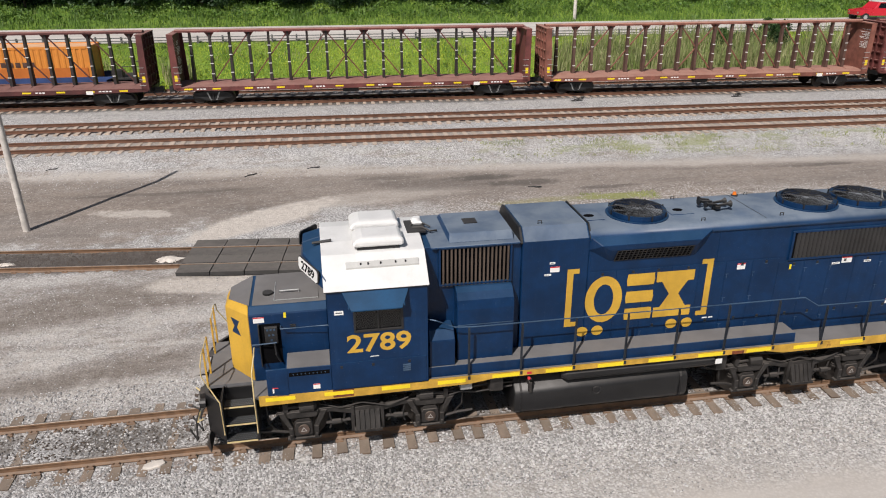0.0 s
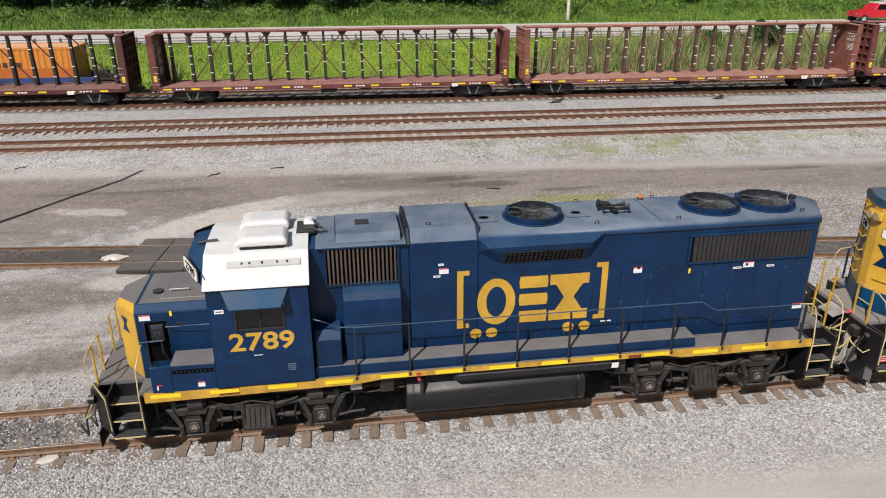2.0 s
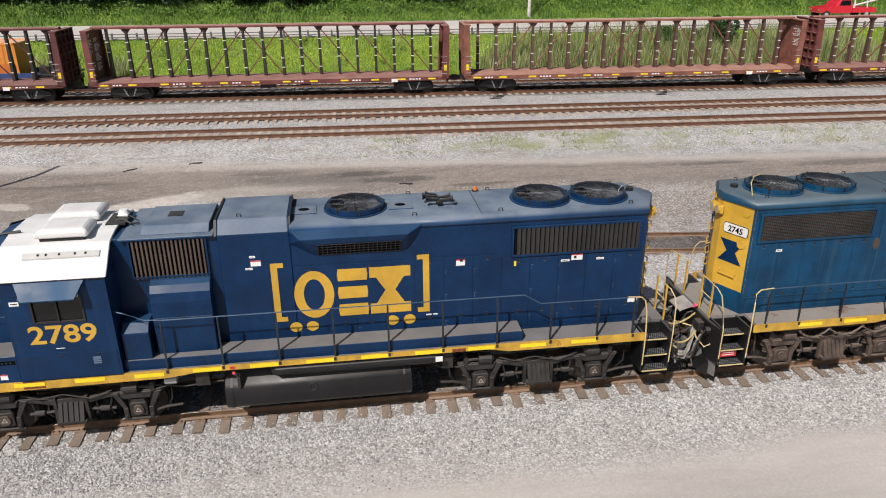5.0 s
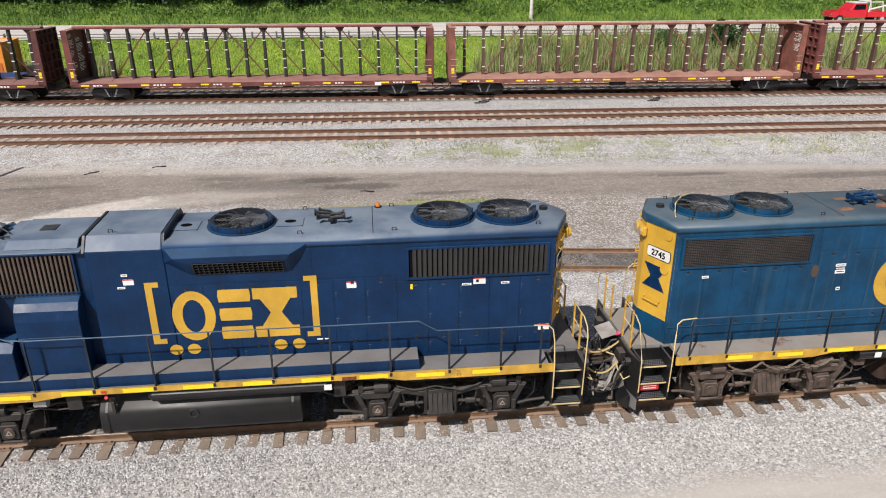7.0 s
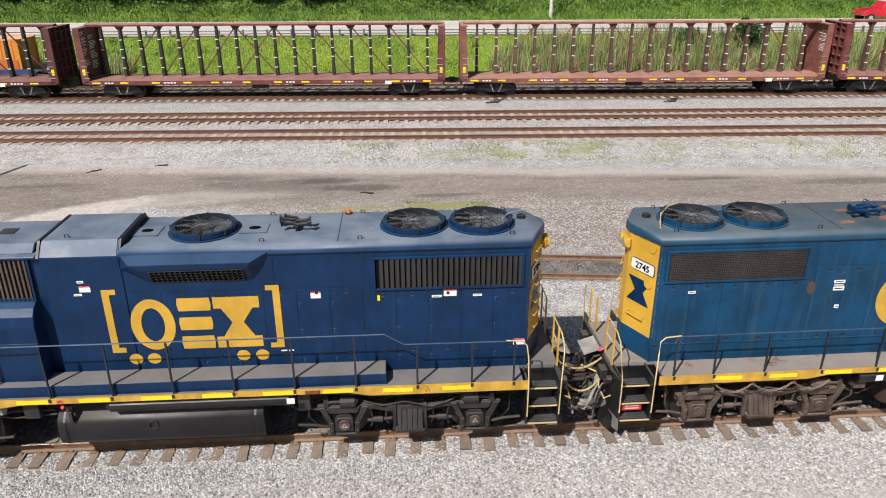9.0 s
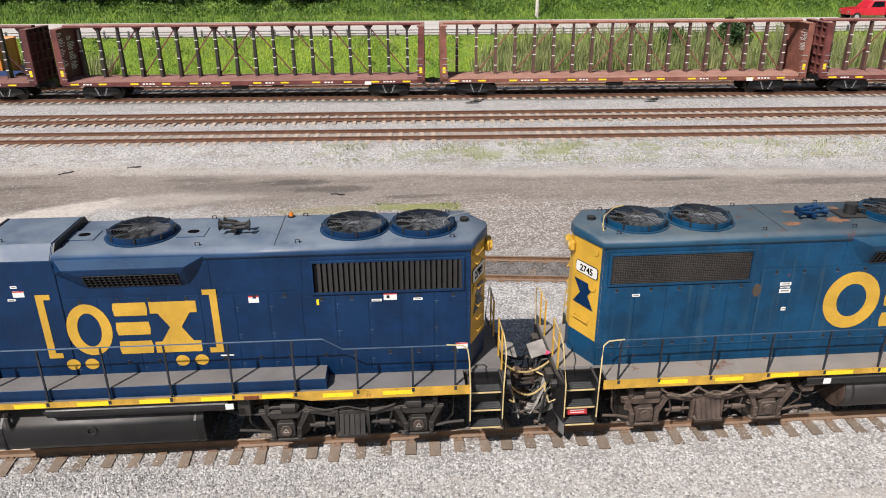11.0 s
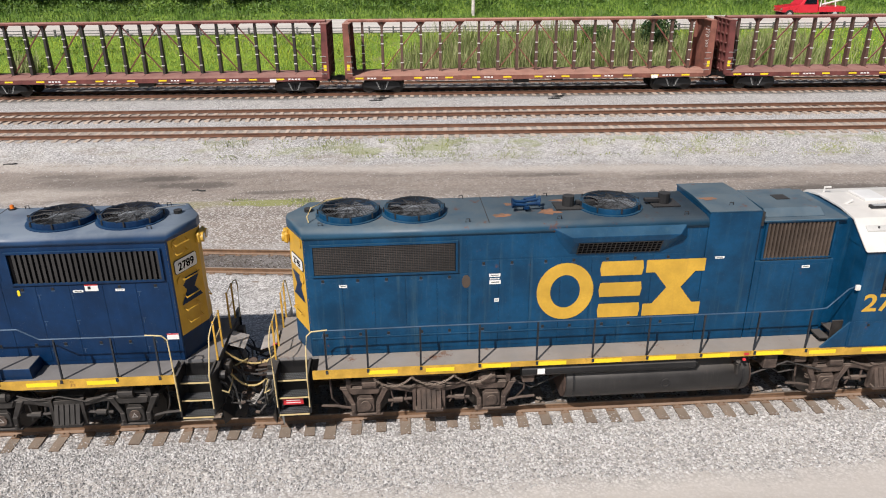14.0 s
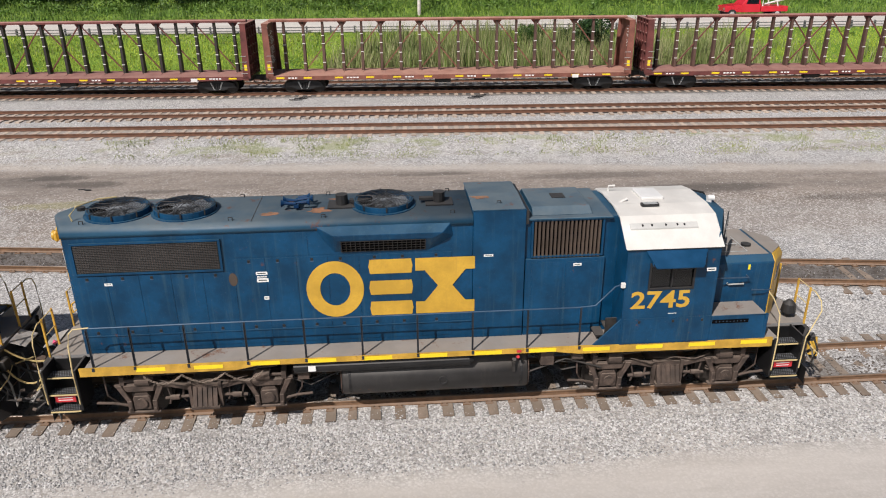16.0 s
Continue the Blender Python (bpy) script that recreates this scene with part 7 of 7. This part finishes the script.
def service_truck(x, y, z, yaw):
    root = thing("tow_truck", "red tow truck with white boom and cab roof", "truck", pose(x, y, z, 0, 0, yaw))
    def P(name, mt, build, l="", bevel=0.0, parent=None):
        bm = bmesh.new()
        build(bm)
        return part(name, bm, mt, parent or root, l, bevel)
    P("hood", "truckred", lambda bm: hull(bm, [(a, b, c) for b in (-0.95, 0.95) for a, c in ((-2.9, 0.55), (-2.95, 1.0), (-1.5, 1.15), (-1.5, 0.5))]), "", 0.05)
    cabp = P("cab", "truckred", lambda bm: hull(bm, [(a, b, c) for b, k in ((-0.95, 0), (0.95, 0)) for a, c in ((-1.6, 0.5), (-1.5, 1.15), (0.2, 1.15), (0.2, 0.5))] + [(a, b, 1.75) for b in (-0.8, 0.8) for a in (-0.95, 0.1)]), "", 0.05)
    P("cab_roof", "white", lambda bm: hull(bm, [(a, b, c) for a in (-0.98, 0.12) for b in (-0.82, 0.82) for c in (1.74, 1.82)]), parent=cabp)
    for s in (-1, 1):
        P("window", "glass", lambda bm: hull(bm, [(a, s * b, c) for a, b, c in ((-1.15, 0.945, 1.2), (0.0, 0.945, 1.2), (-0.9, 0.85, 1.65), (0.0, 0.85, 1.65), (-1.1, 0.93, 1.2), (0.0, 0.93, 1.2))]), parent=cabp)
    P("bed", "truckred", lambda bm: box(bm, 0.25, 2.6, -1.0, 1.0, 0.55, 1.0), "", 0.03)
    def rack(bm):
        for y in (-0.9, 0.9):
            tube(bm, [(0.35, y, 1.0), (0.35, y, 1.85), (1.5, y, 1.85), (1.7, y, 1.0)], 0.06, 6)
        tube(bm, [(0.35, -0.9, 1.85), (0.35, 0.9, 1.85)], 0.06, 6)
        tube(bm, [(0.9, 0, 1.1), (3.6, 0, 1.75)], 0.09, 6)
    P("boom", "white", rack, "white tubular boom")
    for a in (-2.3, 1.7):
        for s in (-1, 1):
            w = P("wheel", "tyre", lambda bm: cyl(bm, (a, s * 0.72, 0.38), (a, s * 0.98, 0.38), 0.38, 18))
            P("rim", "galv", lambda bm: cyl(bm, (a, s * 0.98, 0.38), (a, s * 0.99, 0.38), 0.2, 14), parent=w)
    for s in (-0.65, 0.65):
        P("headlight", "chrome", lambda bm: cyl(bm, (-2.94, s, 0.8), (-2.97, s, 0.8), 0.1, 10))
    return root


service_truck(55.0, 65.4, 3.53, -2.4)


# ---- yard clutter ----
def crossing_panels():
    """Rubber crossing panels laid over the second track."""
    root = thing("crossing_panels", "black rubber crossing panels with joints, dusty", "crossing", kind="structure")
    ang = math.atan(-0.122)
    for i in range(6):
        for y0, y1 in ((-1.45, -0.80), (-0.66, 0.0), (0.02, 0.66), (0.80, 1.45)):
            bm = bmesh.new()
            box(bm, 0.01, 1.13, y0, y1, -0.16, random.Random(i * 7 + int(y0 * 10)).uniform(-0.012, 0.002))
            ob = part("panel", bm, "mat", root, "", 0.008)
            x = -4.85 + i * 1.14
            ob.matrix_basis = Matrix.Translation((x, 24.1 - 0.122 * x, 0.30)) @ Matrix.Rotation(ang, 4, "Z")
    return root


crossing_panels()


def sand_heap(x, y, rx, ry, h, label):
    rnd = random.Random(int(x * 10))
    bm = bmesh.new()
    rows = []
    for i in range(7):
        k = i / 6
        row = []
        for a in range(22):
            t = a * math.pi / 11
            w = 1 + 0.55 * noise.noise(Vector((math.cos(t) * 2.2 + x, math.sin(t) * 2.2, k * 2))) + rnd.uniform(-0.08, 0.08)
            row.append(bm.verts.new((rx * (1 - k) * w * math.cos(t), ry * (1 - k) * w * math.sin(t), h * smooth_path(k) * rnd.uniform(0.8, 1.15) - 0.03)))
        rows.append(row)
    for a, b in zip(rows, rows[1:]):
        for i in range(22):
            bm.faces.new((a[i], a[(i + 1) % 22], b[(i + 1) % 22], b[i]))
    bmesh.ops.remove_doubles(bm, verts=bm.verts, dist=0.004)
    return single("sand_heap", bm, "palestone", label, "sand heap", Matrix.Translation((x, y, 0.13)), smooth=True)


sand_heap(-11.0, 25.25, 0.55, 0.28, 0.13, "low heap of pale sand between the siding rails")
sand_heap(-5.5, 24.75, 0.80, 0.40, 0.17, "pale sand heap beside the crossing panels")
bm = bmesh.new()
prism(bm, [(-0.24, -0.05), (-0.10, -0.12), (0.12, -0.10), (0.25, -0.02), (0.20, 0.09), (-0.02, 0.11), (-0.20, 0.07)], "z", 0, 0.09)
single("pale_stone", bm, "palestone", "flat pale stone lying by the rail", "stone", pose(-3.95, 13.42, ground_z(-3.95, 13.42) - 0.01, 2, -3, 8), bevel=0.025)
for x, y in ((17.0, 45.2), (28.0, 44.7)):
    for k in range(3):
        bm = bmesh.new()
        box(bm, -0.42, 0.42, -0.04, 0.04, 0, 0.05)
        single("scrap_bar", bm, "black", "rusty scrap iron bar lying on the ballast", "scrap metal", pose(x + (k - 1) * 0.25, y + (k - 1) * 0.35, ground_z(x, y) + 0.02 + 0.015 * k, 0, 4, 25 + 14 * (k - 1)), bevel=0.01)
bm = bmesh.new()
hull(bm, [(a, b, c) for a in (-0.3, 0.3) for b in (-0.15, 0.15) for c in (0, 0.2)])
single("junction_box", bm, "galv", "grey metal cabinet in the grass beside the track", "cabinet", pose(0.2, 50.4, ground_z(0.2, 50.4)), bevel=0.02)

bm = bmesh.new()
box(bm, -0.5, 0.5, -0.12, 0.12, 0, 0.06)
hull(bm, [(a, b, c) for a, c in ((-0.2, 0.06), (0.2, 0.06), (0.05, 0.2)) for b in (-0.1, 0.1)])
single("derail", bm, "yellow", "yellow steel derail lying across the rail", "derail", pose(33.6, 15.35, 0.13, 0, 0, 60), bevel=0.01)
bm = bmesh.new()
box(bm, -0.35, 0.35, -0.1, 0.1, 0, 0.05)
single("yellow_board", bm, "yellow", "dirty yellow board lying beside the rail", "board", pose(32.5, 15.6, 0.1, 0, 3, 5), bevel=0.008)


# ---- loose stones and plants ----
def far_y(x, yy):
    return yy + FAR_SLOPE * x


def triangles(name, verts, faces, mat, label, category, kind="stuff"):
    me = bpy.data.meshes.new(name)
    me.from_pydata([tuple(v) for v in verts], [], [tuple(f) for f in faces])
    me.materials.append(M[mat])
    return tagged(new(name, me), label, category, kind=kind)


def scatter_stones(name, regions, mat, label, seed):
    rng = np.random.RandomState(seed)
    oct_v = np.array([(1, 0, 0), (-1, 0, 0), (0, 1, 0), (0, -1, 0), (0, 0, 0.8), (0, 0, -0.5)])
    oct_f = np.array([(0, 2, 4), (2, 1, 4), (1, 3, 4), (3, 0, 4), (2, 0, 5), (1, 2, 5), (3, 1, 5), (0, 3, 5)])
    V, F = [], []
    k = 0
    for x0, x1, y0, y1, n, r0, r1 in regions:
        for _ in range(n):
            x, y = rng.uniform(x0, x1), rng.uniform(y0, y1)
            if y < 10.3 + 0.046 * x + rng.uniform(-0.3, 1.0) ** 3 and y < 13:
                continue
            r = rng.uniform(r0, r1)
            a = rng.uniform(0, 6.28)
            v = oct_v * rng.uniform(0.55, 1.15, (6, 3)) * r
            c, s = math.cos(a), math.sin(a)
            v = np.stack([v[:, 0] * c - v[:, 1] * s, v[:, 0] * s + v[:, 1] * c, v[:, 2]], 1) + (x, y, ground_z(x, y) + r * 0.15)
            V.append(v)
            F.append(oct_f + k)
            k += 6
    return triangles(name, np.concatenate(V), np.concatenate(F), mat, label, "gravel")


def stone_mat():
    m, nt, b = nodes_of("ballast_stone")
    g = nt.nodes.new("ShaderNodeNewGeometry")
    c = mixc(nt, g.outputs["Random Per Island"], (0.15, 0.149, 0.148), (0.61, 0.605, 0.598))
    c = mixc(nt, ramp(nt, noise_of(nt, coords(nt), 25, 3), 0.4, 0.7, 0, 0.4), c, (0.30, 0.27, 0.24))
    nt.links.new(c, b.inputs["Base Color"])
    b.inputs["Roughness"].default_value = 0.9
    return m


M["ballast"] = stone_mat()
scatter_stones("ballast_stones", [(-10, 37, 10.2, 11.7, 11000, 0.014, 0.036), (-10, 37, 11.5, 12.9, 22000, 0.02, 0.05), (-10, 37, 12.4, 13.6, 13000, 0.02, 0.048), (-10, -1.5, 15.1, 16.8, 2400, 0.02, 0.048), (-1.5, 37, 15.1, 18.2, 13000, 0.02, 0.048), (-10, -2.2, 13.75, 15.1, 1300, 0.02, 0.05), (-14, 45, 18.2, 23.0, 4000, 0.014, 0.03)],
               "ballast", "loose grey crushed-stone ballast along the locomotive track", 3)


def dirty_stone_mat():
    m, nt, b = nodes_of("dirty_ballast_stone")
    g = nt.nodes.new("ShaderNodeNewGeometry")
    c = mixc(nt, g.outputs["Random Per Island"], (0.045, 0.038, 0.033), (0.16, 0.14, 0.122))
    c = mixc(nt, ramp(nt, noise_of(nt, coords(nt), 1.3, 4), 0.42, 0.6, 0, 0.75), c, (0.085, 0.065, 0.05))
    nt.links.new(c, b.inputs["Base Color"])
    b.inputs["Roughness"].default_value = 0.9
    return m


scatter_stones("lane_pebbles", [(-22, 46, 26.0, 33.5, 2200, 0.014, 0.03), (-16, 2, 16.0, 23.5, 2600, 0.014, 0.034), (-20, 46, 33.0, 36.0, 3500, 0.02, 0.045), (6, 25, 24.3, 28.5, 1500, 0.02, 0.04)], "ballast", "loose pebbles scattered over the dirt lane", 6)
for x, y, turn, ln in ((-3.2, 33.8, 35, 0.35), (-0.3, 34.3, 8, 0.30), (-12.5, 35.8, 20, 0.28), (9.5, 30.0, -20, 0.3)):
    bm = bmesh.new()
    tube(bm, [(-ln, 0, 0.03), (-ln * 0.3, 0.05, 0.05), (ln * 0.4, -0.03, 0.06), (ln, 0.08, 0.04)], 0.03, 6)
    single("scrap_piece", bm, "black", "dark bent scrap piece lying in the gravel", "scrap metal", pose(x, y, ground_z(x, y) - 0.01, 0, 0, turn))


M["dirtyballast"] = dirty_stone_mat()
scatter_stones("oily_ballast", [(-10, 37, 13.8, 15.05, 6500, 0.02, 0.045)], "dirtyballast", "oil-stained ballast between the rails under the locomotives", 4)


def siding_stones():
    regions = []
    for i in range(66):
        x = -20.0 + i
        yc = 24.1 - 0.122 * (x + 0.5)
        regions.append((x, x + 1, yc - 0.68, yc + 0.68, 90, 0.018, 0.05))
    return scatter_stones("siding_ballast", regions, "dirtyballast", "dark dirty ballast between the siding rails", 9)


siding_stones()


def blades(name, regions, mat, label, seed, seg=2):
    """Grass: thin bent blades. Regions: x0, x1, yy0, yy1, count, height range, width, clumping."""
    rng = np.random.RandomState(seed)
    V, F = [], []
    k = 0
    for x0, x1, q0, q1, n, h0, h1, w, clump in regions:
        for _ in range(n):
            x, yy = rng.uniform(x0, x1), rng.uniform(q0, q1)
            if clump and noise.noise(Vector((x * clump, yy * clump, 5.5))) < -0.02:
                continue
            y = far_y(x, yy)
            z = ground_z(x, y) - 0.02
            h = rng.uniform(h0, h1) * (0.75 + 0.5 * (noise.noise(Vector((x * 0.35, yy * 0.35, 2.0))) + 0.5))
            a, lean = rng.uniform(0, 6.28), rng.uniform(0.05, 0.45) * h
            dx, dy = math.cos(a) * w / 2, math.sin(a) * w / 2
            lx, ly = math.cos(a + 1.3) * lean, math.sin(a + 1.3) * lean
            V += [(x - dx, y - dy, z), (x + dx, y + dy, z), (x + dx * 0.8 + lx * 0.35, y + dy * 0.8 + ly * 0.35, z + h * 0.6), (x - dx * 0.8 + lx * 0.35, y - dy * 0.8 + ly * 0.35, z + h * 0.6), (x + lx, y + ly, z + h)]
            F += [(k, k + 1, k + 2, k + 3), (k + 3, k + 2, k + 4)]
            k += 5
    return triangles(name, V, F, mat, label, "grass")


blades("bank_grass", [(-32, 72, 55.4, 60.3, 60000, 0.08, 0.24, 0.04, 0)], "grass", "bright green uncut grass on the road bank", 11)
blades("upper_bank_grass", [(-45, 85, 69.8, 80, 38000, 0.22, 0.55, 0.06, 0)], "upgrass", "deep green uncut grass above the road", 14)
blades("dry_grass", [(-32, 72, 58.6, 60.4, 7000, 0.15, 0.45, 0.025, 0.5), (-32, 72, 56.5, 60.0, 3000, 0.15, 0.4, 0.025, 0.3)], "reed", "dry tan grass along the guard rail", 15)
blades("reeds", [(17.5, 50, 54.9, 58.8, 9000, 1.1, 2.3, 0.05, 0.45), (22, 47, 55.0, 58.4, 4500, 1.8, 2.9, 0.045, 0), (-20, -9, 55.0, 58.0, 2200, 0.9, 1.9, 0.05, 0.3), (50, 80, 55.0, 58.6, 2500, 0.5, 1.5, 0.05, 0.4)], "reed", "tall pale green reeds growing behind the flat cars", 12)
blades("gravel_weeds", [(6, 60, 34.5, 36.5, 9000, 0.04, 0.13, 0.035, 0.8), (20, 60, 34.2, 36.2, 5000, 0.04, 0.13, 0.035, 0.6), (10.6, 14.6, 28.4, 29.3, 1500, 0.04, 0.12, 0.03, 0.7), (-20, 60, 33.5, 36.2, 1200, 0.03, 0.07, 0.03, 0.9), (-10.5, -8.5, 42.9, 43.4, 160, 0.05, 0.12, 0.03, 0)], "weed", "sparse low weeds in the gravel", 13)


def crown_mesh(name, mat, seed, radius, height, n, leaf):
    """Leaf clumps: many small quads round uneven lobes."""
    rnd = random.Random(seed)
    lobes = [(rnd.uniform(-0.75, 0.75) * radius, rnd.uniform(-0.75, 0.75) * radius, height * rnd.uniform(0.2, 0.85), radius * rnd.uniform(0.28, 0.6)) for _ in range(13)]
    V, F = [], []
    k = 0
    for _ in range(n):
        lx, ly, lz, lr = rnd.choice(lobes)
        d = Vector((rnd.gauss(0, 1), rnd.gauss(0, 1), rnd.gauss(0, 1))).normalized() * lr * rnd.uniform(0.6, 1.08)
        p = Vector((lx, ly, lz)) + d
        if p.z < 0.05:
            p.z = rnd.uniform(0.05, 0.5)
        a = Vector((rnd.gauss(0, 1), rnd.gauss(0, 1), rnd.gauss(0, 0.6))).normalized() * leaf * rnd.uniform(0.5, 1.2)
        b = a.cross(Vector((rnd.gauss(0, 1), rnd.gauss(0, 1), rnd.gauss(0, 1)))).normalized() * leaf * rnd.uniform(0.3, 0.7)
        V += [p - a, p + b, p + a, p - b]
        F.append((k, k + 1, k + 2, k + 3))
        k += 4
    me = bpy.data.meshes.new(name)
    me.from_pydata([tuple(v) for v in V], [], F)
    me.materials.append(M[mat])
    return me


def limbs(seed, h, r):
    rnd = random.Random(seed)
    bm = bmesh.new()
    cyl(bm, (0, 0, -0.2), (0.05, 0, h * 0.55), r, 8, r * 0.55)
    for i in range(6):
        a = i * 1.05 + rnd.uniform(-0.3, 0.3)
        z = h * rnd.uniform(0.2, 0.5)
        tip = (math.cos(a) * h * 0.33, math.sin(a) * h * 0.33, z + h * rnd.uniform(0.2, 0.4))
        cyl(bm, (0, 0, z), tip, r * 0.4, 6, r * 0.12)
    return mesh_of("trunk", bm, "bark")


TREES = [(crown_mesh("crown", "leafdark", 21, 3.0, 5.0, 5200, 0.24), limbs(1, 5.0, 0.16)), (crown_mesh("crown", "leaf", 22, 3.4, 5.6, 5600, 0.25), limbs(2, 5.6, 0.18)), (crown_mesh("crown", "leafdark", 23, 2.4, 3.6, 4200, 0.2), limbs(3, 3.6, 0.12))]


def tree(x, y, kind, scale, turn, label):
    root = thing("tree", label, "tree", Matrix.Translation((x, y, ground_z(x, y))) @ Matrix.Rotation(turn, 4, "Z") @ Matrix.Diagonal((scale, scale, scale, 1)), "trees along the bank")
    for nm, me in (("crown", TREES[kind][0]), ("trunk", TREES[kind][1])):
        ob = new(nm, me)
        ob.parent = root
    return root


rt = random.Random(77)
for i in range(30):
    x = -48 + i * 4.6 + rt.uniform(-1.2, 1.2)
    yy = (75.9 if x < 20 else 78.0) + rt.uniform(-0.8, 1.6)
    kind = rt.choice((0, 0, 1, 2))
    tree(x, far_y(x, yy), kind, rt.uniform(0.8, 1.25), rt.uniform(0, 6.2), "dense green deciduous tree at the top of the bank" if kind != 2 else "low dark green bush at the top of the bank")
for x, y, k, sc in ((38.2, 57.2, 2, 0.66), (37.0, 57.0, 2, 0.45), (33.6, 57.3, 1, 0.30), (36.2, 57.8, 2, 0.3)):
    tree(x, y, k, sc, x, "dark green leafy bush among the reeds")


def undergrowth(name, regions, mat, label, seed):
    """Leafy weeds and brambles over the bank: small leaf quads heaped into lumps."""
    rng = np.random.RandomState(seed)
    V, F = [], []
    k = 0
    for x0, x1, q0, q1, lumps, per, size, leaf in regions:
        for _ in range(lumps):
            cx, cq = rng.uniform(x0, x1), rng.uniform(q0, q1)
            r = size * rng.uniform(0.5, 1.3)
            for _ in range(per):
                d = rng.normal(0, 1, 3)
                d /= np.linalg.norm(d)
                x, q = cx + d[0] * r * 1.3, cq + d[1] * r
                y = far_y(x, q)
                z = ground_z(x, y) + abs(d[2]) * r * 0.9
                a = rng.normal(0, 1, 3)
                a *= leaf * rng.uniform(0.6, 1.3) / np.linalg.norm(a)
                b = np.cross(a, rng.normal(0, 1, 3))
                b *= leaf * 0.5 / (np.linalg.norm(b) + 1e-6)
                p = np.array((x, y, z))
                V += [p - a, p + b, p + a, p - b]
                F.append((k, k + 1, k + 2, k + 3))
                k += 4
    return triangles(name, V, F, mat, label, "undergrowth")


undergrowth("bank_weeds", [(-45, 85, 72.0, 76.8, 520, 45, 0.6, 0.13), (-45, 85, 55.6, 60.0, 180, 32, 0.3, 0.075)], "weedleaf", "leafy green weeds and brambles on the bank", 31)
undergrowth("bank_brambles", [(-45, 85, 76.4, 79.5, 220, 45, 0.9, 0.14), (-45, 20, 75.8, 79.0, 190, 50, 1.1, 0.15)], "leafdark", "dark brambles under the trees on the bank", 32)
